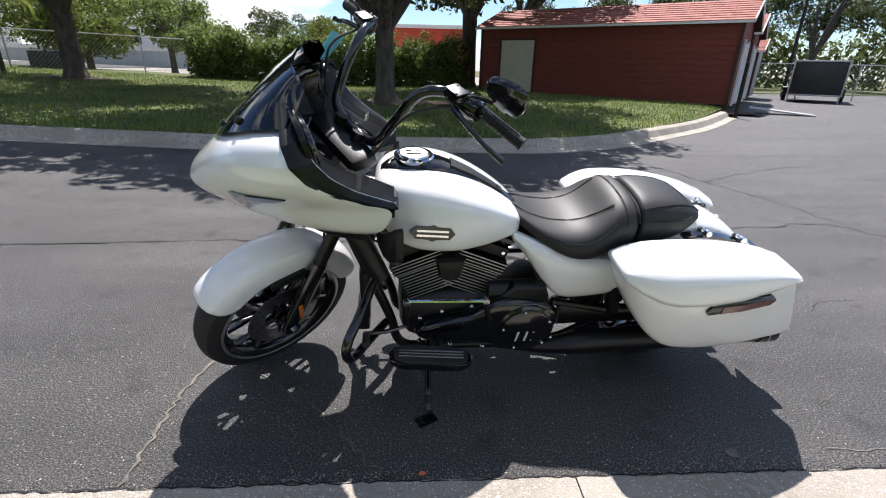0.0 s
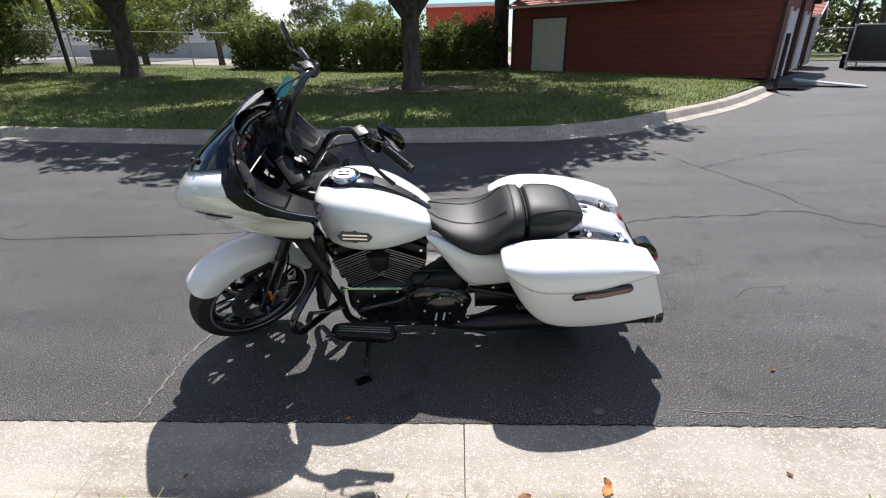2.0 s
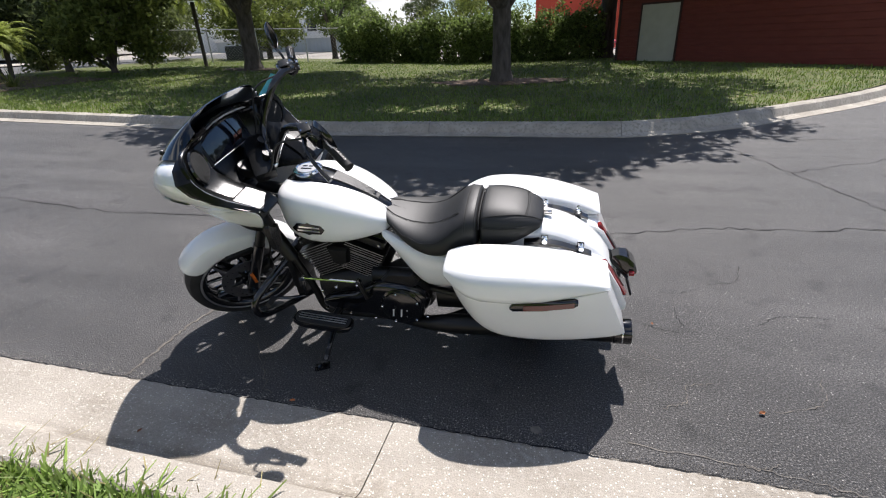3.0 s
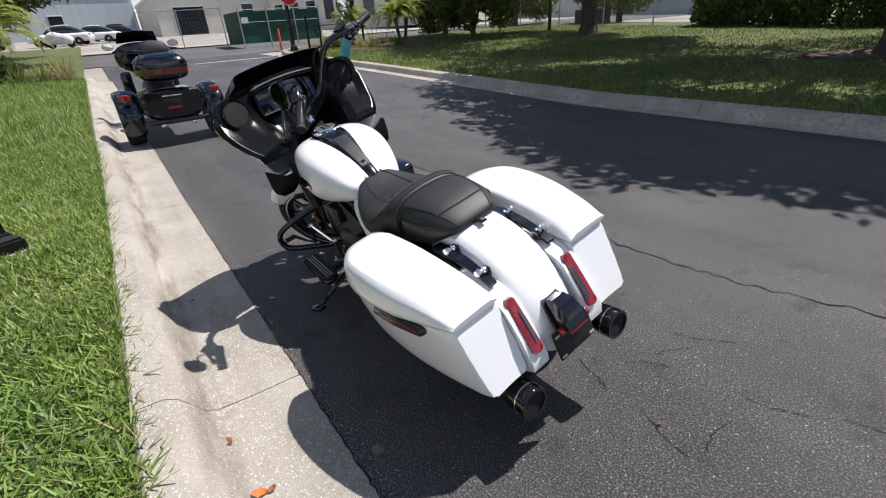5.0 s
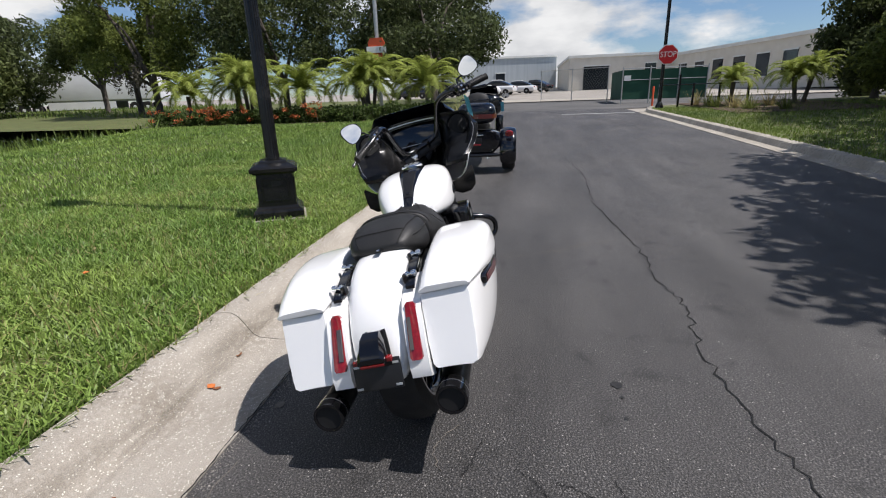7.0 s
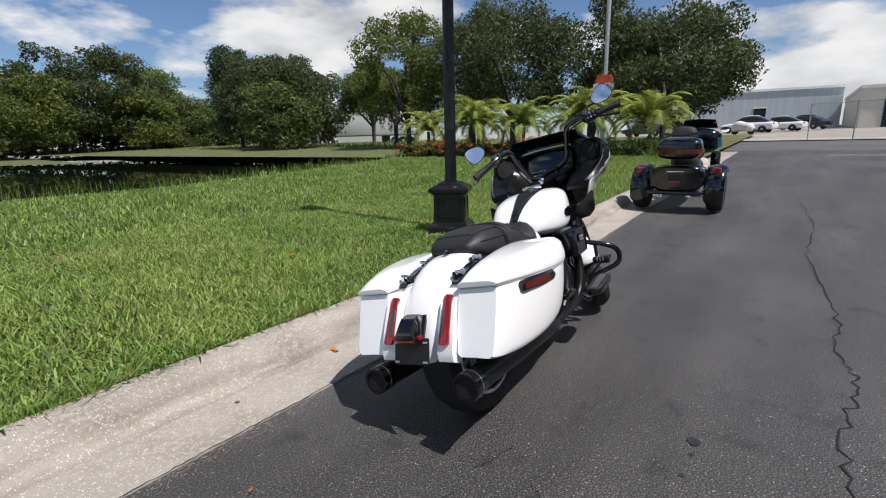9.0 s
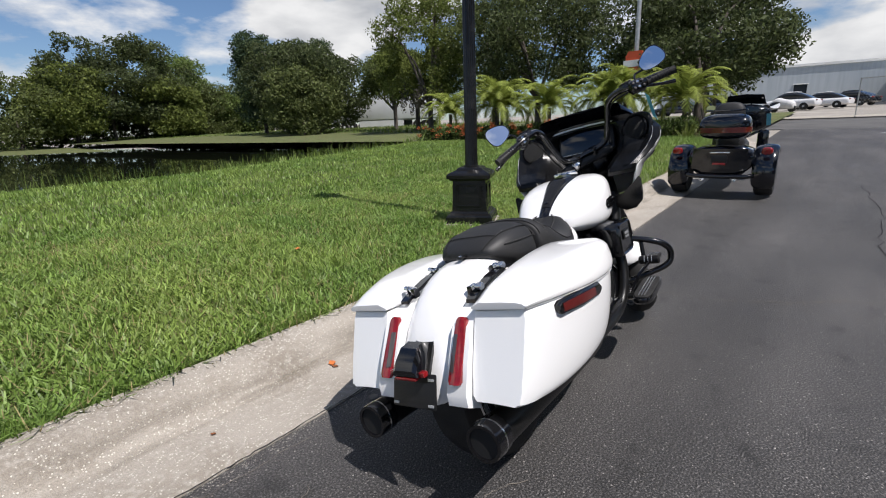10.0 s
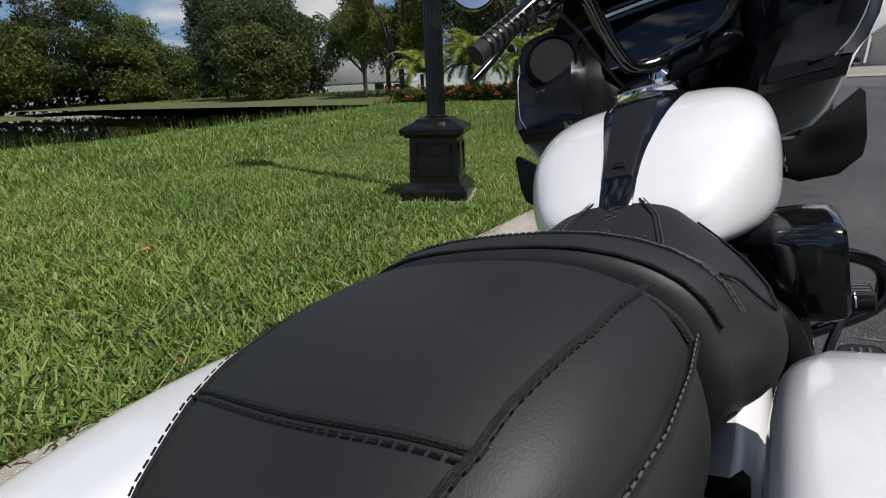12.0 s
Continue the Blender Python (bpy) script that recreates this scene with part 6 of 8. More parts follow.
for s, (x0, z0) in ((1, (0.02, 0.60)), (1, (0.27, 0.60))):
    part("header_pipe", tube([(x0, 0.13, z0), (x0 + 0.0, 0.20, z0 - 0.05), (x0 + 0.03, 0.225, z0 - 0.2), (x0 + 0.16, 0.215, 0.26), (0.60, 0.215, 0.245)], 0.026, 14, 5), BLACK_SATIN, engine, "satin black exhaust header")
part("transmission_cover", box((0.56, 0.13, 0.35), (0.14, 0.06, 0.16), 0.03), BLACK_ENGINE, engine)

# ---- frame, guards, boards ----
frame_tube = part("frame_tube", tube([(-0.33, 0, 0.90), (-0.25, 0.07, 0.75), (-0.10, 0.10, 0.35), (-0.05, 0.11, 0.19), (0.1, 0.11, 0.165), (0.55, 0.11, 0.17), (0.75, 0.10, 0.25)], 0.019, 12, 5), BLACK_SATIN, bike, "black tubular frame")
part("frame_tube", tube([(-0.33, 0, 0.90), (-0.25, -0.07, 0.75), (-0.10, -0.10, 0.35), (-0.05, -0.11, 0.19), (0.1, -0.11, 0.165), (0.55, -0.11, 0.17), (0.75, -0.10, 0.25)], 0.019, 12, 5), BLACK_SATIN, bike)
part("backbone", tube([(-0.30, 0, 0.88), (0.1, 0, 0.80), (0.45, 0, 0.66), (0.62, 0, 0.45)], 0.03, 12, 4), BLACK_SATIN, bike)
part("oil_cooler", box((-0.185, 0.0, 0.43), (0.035, 0.22, 0.22), 0.008, None), BLACK_SATIN, bike)
part("voltage_regulator", box((-0.20, 0.0, 0.27), (0.05, 0.15, 0.09), 0.012), BLACK_SATIN, bike)
for s in (-1, 1):
    part("fork_shroud", tube([(-0.225, s * 0.15, 0.80), (-0.120, s * 0.155, 0.56)], [0.036, 0.034], 16), BLACK_SATIN, bike, "satin black down tube cover")
    part("swing_arm", loft([oval(x, s * 0.135, z - h, z + h, 0.02, 10, 4) for x, z, h in ((0.58, 0.34, 0.05), (0.8, 0.335, 0.04), (1.05, 0.328, 0.035), (1.09, 0.328, 0.02))]), BLACK_SATIN, bike)
    part("shock_absorber", tube([(0.80, s * 0.15, 0.36), (0.74, s * 0.15, 0.62)], 0.028, 12), BLACK_SATIN, bike)
    guard = part("engine_guard", tube([(-0.12, s * 0.11, 0.575), (-0.15, s * 0.20, 0.555), (-0.195, s * 0.33, 0.515), (-0.225, s * 0.385, 0.475), (-0.235, s * 0.395, 0.425), (-0.22, s * 0.365, 0.372), (-0.16, s * 0.22, 0.325), (-0.11, s * 0.11, 0.30)], 0.0165, 12, 6), BLACK, bike, "gloss black engine guard bar")
    if s < 0:
        peg = None
    else:
        peg = part("highway_peg", loft([[Vector((-0.118 + u * w, s * (0.262 + 0.104 * t), 0.432 + v * h)) for u, v in [(math.cos(2 * math.pi * k / 14), math.sin(2 * math.pi * k / 14)) for k in range(14)]] for t, w, h in ((0.0, 0.012, 0.014), (0.06, 0.019, 0.022), (0.94, 0.020, 0.023), (1.0, 0.012, 0.014))]), BLACK_PLASTIC, guard, "black ribbed foot peg")
        part("peg_arm", tube([(-0.118, s * 0.27, 0.432), (-0.165, s * 0.275, 0.445), (-0.176, s * 0.27, 0.53)], 0.011, 8), BLACK_SATIN, guard)
    for j in ((-1, 0, 1) if peg else ()):
        part("peg_strip", tube([Vector((-0.118 + 0.0208 * math.cos(a), s * (0.312 + 0.018 * j), 0.432 + 0.0238 * math.sin(a))) for a in (-0.2, 0.2, 0.6, 1.0, 1.4)], 0.0022, 5), BRUSHED, peg, "thin bright strip")
    # rider floorboard
    fb = Matrix.Translation((0.055, s * 0.330, 0.330)) @ pose(0, 0, 0, 0, 6, 0)
    outline = []
    for k in range(28):
        a = 2 * math.pi * k / 28
        outline.append((0.150 * math.copysign(abs(math.cos(a)) ** 0.45, math.cos(a)), 0.047 * math.copysign(abs(math.sin(a)) ** 0.6, math.sin(a))))
    board = part("floorboard", loft([[fb @ Vector((u * k, v * k, h)) for u, v in outline] for k, h in ((0.93, -0.030), (1.0, -0.018), (1.0, -0.004), (0.97, 0.002))]), BLACK, bike, "black rider floorboard", angle=30)
    part("board_pad", loft([[fb @ Vector((u * k, v * k, h)) for u, v in outline] for k, h in ((0.90, 0.0), (0.90, 0.006), (0.87, 0.009))]), RUBBER, board)
    for j in (-1, 0, 1):
        part("board_strip", box((0.0, j * 0.014, 0.010), (0.235, 0.0045, 0.004), 0.001, fb), BRUSHED, board, "thin bright strip")
    part("board_bracket", tube([(0.10, s * 0.12, 0.30), (0.08, s * 0.30, 0.30)], 0.016, 10), BLACK_SATIN, board)
    # passenger peg
    part("passenger_board", box((0.50, s * 0.285, 0.385), (0.16, 0.075, 0.028), 0.012), BLACK, bike, "folded passenger footboard") if s > 0 else None
part("brake_pedal", tube([(0.06, 0.24, 0.30), (-0.02, 0.28, 0.38), (-0.12, 0.32, 0.43)], 0.009, 8), BLACK, bike)
bp = part("brake_pad", box((-0.14, 0.335, 0.445), (0.075, 0.06, 0.02), 0.008, None), RUBBER, bike, "black brake pedal pad")
for j in (-1, 0, 1):
    part("pad_strip", box((-0.14 + 0.018 * j, 0.335, 0.4565), (0.005, 0.045, 0.003), 0.001), BRUSHED, bp, "thin bright strip")
# kickstand down on the left
ks = part("kickstand", tube([(0.055, -0.16, 0.235), (0.05, -0.28, 0.18), (0.045, -0.405, 0.120)], [0.016, 0.013, 0.012], 12), BLACK, bike, "black kickstand resting on the asphalt")
part("stand_foot", box((0, 0, 0), (0.075, 0.05, 0.010), 0.004, Matrix.Translation((0.035, -0.43, 0.1015)) @ pose(0, 0, 0, -12.5, 0, 25)), BLACK, ks)
part("stand_sleeve", tube([(0.047, -0.355, 0.1435), (0.0455, -0.385, 0.130)], 0.0145, 12), BLACK_SATIN, ks, "worn dark sleeve")
part("belt_guard", tube([(0.55, -0.13, 0.40), (0.8, -0.15, 0.36), (1.02, -0.15, 0.36)], 0.016, 8), BLACK_SATIN, bike)


# ---- plants ----
def leaf_cloud(seed, clumps, n, size, flat=0.0, shell=0.55):
    """Corners of n leaves spread through ellipsoid clumps (centre, radii), thicker towards their skins."""
    g = np.random.default_rng(seed)
    vol = np.array([c[1][0] * c[1][1] * c[1][2] for c in clumps]) ** (2 / 3)
    pick = g.choice(len(clumps), n, p=vol / vol.sum())
    cen = np.array([c[0] for c in clumps])[pick]
    rad = np.array([c[1] for c in clumps])[pick]
    d = g.normal(size=(n, 3))
    d /= np.linalg.norm(d, axis=1)[:, None]
    r = (shell + (1 - shell) * g.random(n)) * (1 + 0.10 * np.sin(7 * d[:, 0] + 3 * pick) + 0.12 * np.cos(9 * d[:, 2] + 5 * d[:, 1] + pick))
    p = cen + d * rad * r[:, None]
    p[:, 2] -= 0.04 * rad[:, 2] * g.random(n)
    a = g.normal(size=(n, 3))
    a[:, 2] *= 1 - flat
    a /= np.linalg.norm(a, axis=1)[:, None]
    b = np.cross(a, g.normal(size=(n, 3)))
    b /= np.linalg.norm(b, axis=1)[:, None]
    s = size * g.uniform(0.6, 1.35, n)[:, None]
    u, v = a * s, b * s * 0.5
    return np.stack([p - u, p + v * 0.9 - u * 0.1, p + u, p - v * 0.9 + u * 0.05], 1)


def clumps_round(seed, centre, spread, n, r):
    g = random.Random(seed)
    out = []
    for _ in range(n):
        a, b = g.uniform(0, 2 * math.pi), g.uniform(-0.75, 1.0)
        k = g.uniform(0.45, 1.0) ** 0.6
        q = g.uniform(*r)
        out.append(((centre[0] + spread[0] * k * math.cos(a) * math.sqrt(1 - 0.6 * b * b), centre[1] + spread[1] * k * math.sin(a) * math.sqrt(1 - 0.6 * b * b), centre[2] + spread[2] * b * 0.8), (q, q, q * 0.72)))
    return out


def tree(base, trunk_r, fork, crown, spread, n_clumps, clump_r, n_leaves, leaf, mat, label, seed, name="tree", bark=BARK, extra=None, limbs=6, lean=(0, 0)):
    g = random.Random(seed)
    x, y, z = base
    t = empty(name, pose(x, y, z), label, "tree", group="trees round the street")
    cl = clumps_round(seed, (crown[0] - x, crown[1] - y, crown[2] - z), spread, n_clumps, clump_r) + [((c[0] - x, c[1] - y, c[2] - z), r) for c, r in (extra or [])]
    bm = bmesh.new()
    add_tube(bm, [(0, 0, -0.15), (0, 0, 0.05), (lean[0] * 0.2, lean[1] * 0.2, 0.35), (lean[0] * 0.5, lean[1] * 0.5, fork * 0.6), (lean[0], lean[1], fork)], [trunk_r * 1.55, trunk_r * 1.35, trunk_r * 1.02, trunk_r * 0.92, trunk_r * 0.95], 14)
    trunk = part("trunk", bm, bark, t)
    for c, _ in sorted(cl, key=lambda q: -q[1][0])[:limbs]:
        mid = Vector((lean[0], lean[1], fork)).lerp(Vector(c), 0.5) + Vector((g.uniform(-0.3, 0.3), g.uniform(-0.3, 0.3), 0.25 * (c[2] - fork)))
        part("limb", tube([(lean[0], lean[1], fork - 0.25), mid, Vector(c)], [trunk_r * 0.62, trunk_r * 0.36, trunk_r * 0.12], 8, 5), bark, trunk)
    crown_ob = new("crown", quads("crown", leaf_cloud(seed, cl, n_leaves, leaf), mat))
    crown_ob.parent = t
    return t


def Z(x):
    return rise(x)


# oaks across the street
tree((-0.85, 14.1, 0.2), 0.27, 2.1, (-0.5, 12.6, 6.1), (4.1, 3.5, 1.9), 44, (1.0, 1.6), 80000, 0.125, LEAF_OAK, "large live oak with a forked trunk on the lawn", 1, "oak_tree", limbs=9,
     extra=[((-0.2, 7.9, 5.3), (1.2, 0.9, 0.5)), ((1.0, 8.25, 5.3), (1.1, 0.8, 0.5)), ((-2.0, 8.5, 5.3), (1.4, 0.8, 0.5)), ((-3.9, 9.0, 5.3), (1.4, 0.8, 0.5)), ((-0.2, 9.2, 5.5), (1.7, 1.0, 0.6)), ((2.3, 9.5, 5.4), (1.3, 1.0, 0.6)), ((-2.5, 9.6, 5.5), (1.7, 1.0, 0.6)), ((-5.3, 9.9, 5.5), (1.4, 1.0, 0.6)), ((3.9, 11.3, 5.5), (1.3, 1.1, 0.6)), ((-2.6, 12.6, 4.3), (1.2, 1.1, 0.6)), ((2.4, 12.4, 4.4), (1.3, 1.2, 0.7)), ((-0.2, 10.4, 5.3), (1.7, 1.2, 0.6)), ((-4.6, 10.4, 5.5), (1.7, 1.3, 0.7)), ((-6.6, 11.6, 5.6), (1.6, 1.3, 0.7)), ((2.9, 10.9, 5.4), (1.5, 1.2, 0.7)), ((-2.6, 10.6, 5.6), (1.7, 1.3, 0.7)), ((2.4, 11.8, 5.1), (1.4, 1.3, 0.7)), ((-3.4, 17.0, 6.6), (2.4, 2.2, 1.0)), ((1.5, 17.2, 6.6), (2.4, 2.2, 1.0)), ((-6.2, 15.6, 6.0), (2.0, 2.0, 0.9)), ((4.4, 15.6, 6.0), (1.8, 2.0, 0.9)), ((-1.0, 20.0, 6.4), (2.6, 2.0, 0.9))])
tree((-11.9, 18.2, Z(-11.9) + 0.2), 0.33, 2.3, (-11.4, 17.2, 6.2), (5.8, 4.6, 2.3), 40, (1.1, 1.9), 34000, 0.14, LEAF_OAK, "live oak with spreading limbs beside the hedge", 2, "oak_tree", limbs=9,
     extra=[((-14.2, 16.6, 4.0), (1.5, 1.3, 0.8)), ((-9.0, 17.0, 3.9), (1.6, 1.4, 0.8)), ((-16.5, 18.5, 3.8), (1.6, 1.4, 0.9)), ((-7.0, 18.0, 4.6), (1.4, 1.2, 0.7)), ((-12.5, 15.0, 4.4), (1.6, 1.2, 0.7)), ((-16.0, 19.0, 4.2), (1.5, 1.2, 0.7)), ((-13.2, 19.5, 4.1), (1.5, 1.2, 0.7)), ((-18.4, 17.5, 4.1), (1.5, 1.2, 0.7)), ((-10.4, 19.0, 4.3), (1.4, 1.2, 0.7)), ((-7.4, 14.6, 6.4), (2.0, 1.8, 0.9))])
tree((2.45, 23.4, 0.2), 0.35, 3.2, (3.2, 22.2, 6.0), (5.2, 3.6, 2.2), 28, (1.2, 1.8), 15000, 0.14, LEAF_OAK, "dark oak at the corner of the red shed", 3, "oak_tree", limbs=7,
     extra=[((0.6, 21.2, 4.0), (1.3, 1.1, 0.7)), ((4.6, 20.6, 4.3), (1.4, 1.1, 0.7)), ((2.4, 21.0, 4.1), (1.3, 1.1, 0.7))])
tree((5.5, 27.0, 0.0), 0.3, 3.5, (6.5, 26.5, 7.2), (4.2, 3.4, 2.2), 18, (1.3, 1.9), 5000, 0.19, LEAF_OAK, "oak standing behind the red shed", 4, "oak_tree")
for k, (x, y, h) in enumerate(((24, 40, 7.5), (31, 38, 8.5), (38, 34, 7.5), (19, 44, 8), (46, 30, 7))):
    tree((x, y, 0), 0.28, 2.6, (x, y, h * 0.68), (4.2, 3.6, h * 0.28), 26, (0.9, 1.6), 12000, 0.13, LEAF_OAK if k % 2 else LEAF_MID, "tall oak beyond the car park", 10 + k, "oak_tree", limbs=5)


# hedge
def hedge(name, path, w, h, n, leaf, mat, seed, label, category="hedge"):
    g = random.Random(seed)
    cl = []
    for (x0, y0), (x1, y1) in zip(path, path[1:]):
        L = math.hypot(x1 - x0, y1 - y0)
        m = max(2, int(L / (w * 0.55)))
        for i in range(m):
            t = (i + g.random()) / m
            x, y = x0 + (x1 - x0) * t, y0 + (y1 - y0) * t
            top = h * g.uniform(0.82, 1.12)
            for zf in (0.28, 0.72):
                cl.append(((x + g.uniform(-0.15, 0.15), y + g.uniform(-0.2, 0.2), Z(x) + 0.15 + top * zf), (w * g.uniform(0.6, 0.85), w * g.uniform(0.55, 0.75), top * 0.36)))
    bm = bmesh.new()
    for (c, r) in cl[::2]:
        add_tube(bm, [(c[0], c[1], Z(c[0]) - 0.05), (c[0] + 0.1, c[1], c[2] + r[2])], [0.03, 0.01], 5)
    ob = empty(name, pose(cl[0][0][0], cl[0][0][1], Z(cl[0][0][0])), label, category)
    inv = Matrix.Translation((-cl[0][0][0], -cl[0][0][1], -Z(cl[0][0][0])))
    for v in bm.verts:
        v.co = inv @ v.co
    tagged(part("stems", bm, BARK, ob), kind="stuff")
    lv = leaf_cloud(seed, cl, n, leaf, shell=0.6) + np.array(inv.translation)
    crown = new("foliage", quads("foliage", lv, mat))
    crown.parent = ob
    return ob


hedge("hedge", [(-9.6, 22.8), (-4, 22.4), (2.2, 22.9)], 0.95, 2.0, 44000, 0.078, LEAF_HEDGE, 21, "tall clipped green hedge along the chain-link fence")
hedge("hedge", [(-9.8, 23.6), (2.5, 23.8)], 0.7, 2.35, 11000, 0.08, LEAF_LIGHT, 22, "sunlit vine growing over the fence top")
tree((-16.6, 15.8, Z(-16.6) + 0.2), 0.10, 0.4, (-16.4, 15.8, Z(-16.6) + 1.75), (2.0, 1.5, 1.65), 42, (0.45, 0.85), 13000, 0.10, LEAF_LIGHT, "large leafy shrub by the fence", 23, "shrub", limbs=8)
tree((-19.4, 16.2, Z(-19.4) + 0.2), 0.12, 0.8, (-19.4, 16.2, Z(-19.4) + 2.7), (2.0, 1.5, 2.2), 38, (0.5, 0.95), 10000, 0.11, LEAF_OAK, "dense dark shrub by the mulch bed", 24, "shrub", limbs=8)
hedge("shrub", [(-23.0, 18.0), (-21.6, 17.0)], 1.3, 3.6, 4000, 0.13, LEAF_MID, 25, "dense green shrub behind the mulch bed", "shrub")


def chain_fence(name, a, b, h, step, label, mat=GALV):
    A, B = Vector((a[0], a[1], 0)), Vector((b[0], b[1], 0))
    L, d = (B - A).length, (B - A).normalized()
    ob = empty(name, pose(a[0], a[1], Z(a[0])), label, "fence")
    def P(s, z):
        q = A + d * s
        return Vector((q.x - a[0], q.y - a[1], Z(q.x) - Z(a[0]) + z))
    n = max(2, round(L / 2.4))
    for i in range(n + 1):
        part("post", tube([P(L * i / n, -0.1), P(L * i / n, h + 0.05)], 0.03, 8), mat, ob)
    part("top_rail", tube([P(L * i / n, h) for i in range(n + 1)], 0.02, 6), mat, ob)
    V, F = [], []
    m = int(L / step)
    for i in range(-int(h / step), m):
        for s in (0, 1):
            s0, s1 = (i * step, i * step + h) if s == 0 else (i * step + h, i * step)
            z0, z1 = 0.0, h
            lo, hi = min(s0, s1), max(s0, s1)
            if lo < 0:
                t = (0 - lo) / h
                if s0 < s1: s0, z0 = 0, t * h
                else: s1, z1 = 0, h - t * h
            if hi > L:
                t = (hi - L) / h
                if s0 < s1: s1, z1 = L, h - t * h
                else: s0, z0 = L, t * h
            p, q, o = P(s0, z0), P(s1, z1), Vector((0, 0, 0.005))
            k = len(V)
            V += [p - o, p + o, q + o, q - o]
            F.append((k, k + 1, k + 2, k + 3))
    w = new("wire_mesh", raw("wire_mesh", V, F, mat))
    w.parent = ob
    tagged(w, kind="stuff")
    return ob


chain_fence("chain_link_fence", (-24, 20.2), (-9.5, 23.3), 1.85, 0.16, "grey chain-link fence behind the lawn")
chain_fence("chain_link_fence", (14.5, 25.5), (34, 20), 1.7, 0.22, "galvanised chain-link fence round the car park")
hedge("scrub", [(12, 46), (30, 44), (52, 38), (75, 26)], 2.4, 4.2, 14000, 0.26, LEAF_MID, 26, "leafy scrub along the back of the field", "shrub")
chain_fence("chain_link_fence", (-32.5, 3.6), (-27.8, 7.3), 2.0, 0.22, "silver chain-link gate beside the yard")


# ---- red sheds ----
def shed(name, A, u, n, length, depth, eave, ridge, label, z0=0.12, door=None, rolls=1):
    """A: the near foot; u: along the long wall; n: towards the depth."""
    m = Matrix(((u[0], n[0], 0, A[0]), (u[1], n[1], 0, A[1]), (0, 0, 1, z0), (0, 0, 0, 1)))
    ob = empty(name, m, label, "shed", group="red sheds by the car park")
    for s in (0, 1):
        wall = part("long_wall", box((length / 2, (depth - 0.05) * s + 0.025, eave / 2 + 0.05), (length, 0.05, eave - 0.1)), SIDING, ob, "red lap-sided long wall", False)
        for k in range(int(eave / 0.2) if s == 0 else 0):
            z = 0.10 + 0.2 * k
            if z + 0.2 > eave:
                break
            part("siding_board", loft([[(x, -0.001, z), (x, -0.016, z + 0.003), (x, -0.004, z + 0.199), (x, 0.0, z + 0.199)] for x in (0.0, length)]), SIDING, wall, "", False)
    for x in (0.025, length - 0.025):
        bm = loft([[(x + d, y, z) for y, z in ((0.05, 0.05), (depth - 0.05, 0.05), (depth - 0.05, eave), (depth / 2, ridge - 0.05), (0.05, eave))] for d in (-0.025, 0.025)])
        part("gable_wall", bm, SIDING, ob, "", False)
    for s in (0, 1):
        y0, y1 = (-0.18, depth / 2) if s == 0 else (depth + 0.18, depth / 2)
        ze = eave - 0.06
        roof = part("roof", loft([[(x, y0, ze), (x, y0, ze + 0.06), (x, y1, ridge + 0.06), (x, y1, ridge)] for x in (-0.25, length + 0.25)]), TRIM_DARK, ob, "", False)
        if s == 0:
            nrow, ncol = 9, 14
            for r in range(nrow):
                for c in range(ncol):
                    t0, t1 = r / nrow, (r + 1.08) / nrow
                    x0 = -0.27 + (length + 0.54) * c / ncol
                    x1 = x0 + (length + 0.54) / ncol - 0.006
                    ya, yb = y0 + (y1 - y0) * t0, y0 + (y1 - y0) * t1
                    za, zb = ze + 0.062 + (ridge - ze) * t0, ze + 0.062 + (ridge - ze) * t1
                    part("shingle", loft([[(x, ya - 0.02, za + 0.002), (x, ya - 0.02, za + 0.022), (x, yb, zb + 0.006), (x, yb, zb + 0.002)] for x in (x0, x1)]), ROOF_RED, roof, "", False)
        part("eave_trim", box((length / 2, y0, ze + 0.03), (length + 0.5, 0.03, 0.09)), SIGN_WHITE if s == 0 else TRIM_DARK, ob, "pale metal eave trim", False)
    for s in (-1, 1):
        part("rake_trim", loft([[(-0.26, depth / 2 + s * (depth / 2 + 0.18) * t, ridge + 0.07 - (ridge - eave + 0.06) * t + d) for d in (-0.09, 0.03)] + [(-0.29, depth / 2 + s * (depth / 2 + 0.18) * t, ridge + 0.07 - (ridge - eave + 0.06) * t + d) for d in (0.03, -0.09)] for t in (0, 1)]), SIGN_WHITE, ob, "pale rake trim", False)
    for x, y in ((0, 0), (length, 0), (0, depth)):
        part("corner_board", box((x, y, eave / 2), (0.10, 0.10, eave)), TRIM_DARK, ob, "", False)
    part("skid", box((length / 2, 0.06, -0.02), (length, 0.14, 0.14)), TRIM_DARK, ob, "dark timber skid", False)
    if door:
        d0, d1 = door
        dm = (d0 + d1) / 2
        dr = part("door", box((dm, -0.03, 1.10), (d1 - d0, 0.05, 2.05), 0.01), BEIGE, ob, "plain beige door", False)
        for x in (d0 - 0.03, d1 + 0.03):
            part("door_frame", box((x, -0.03, 1.10), (0.06, 0.065, 2.12)), TRIM_DARK, dr, "", False)
        part("door_frame", box((dm, -0.03, 2.16), (d1 - d0 + 0.12, 0.065, 0.06)), TRIM_DARK, dr, "", False)
        part("latch", box((d1 - 0.12, -0.065, 1.05), (0.03, 0.03, 0.10), 0.005), GALV, dr)
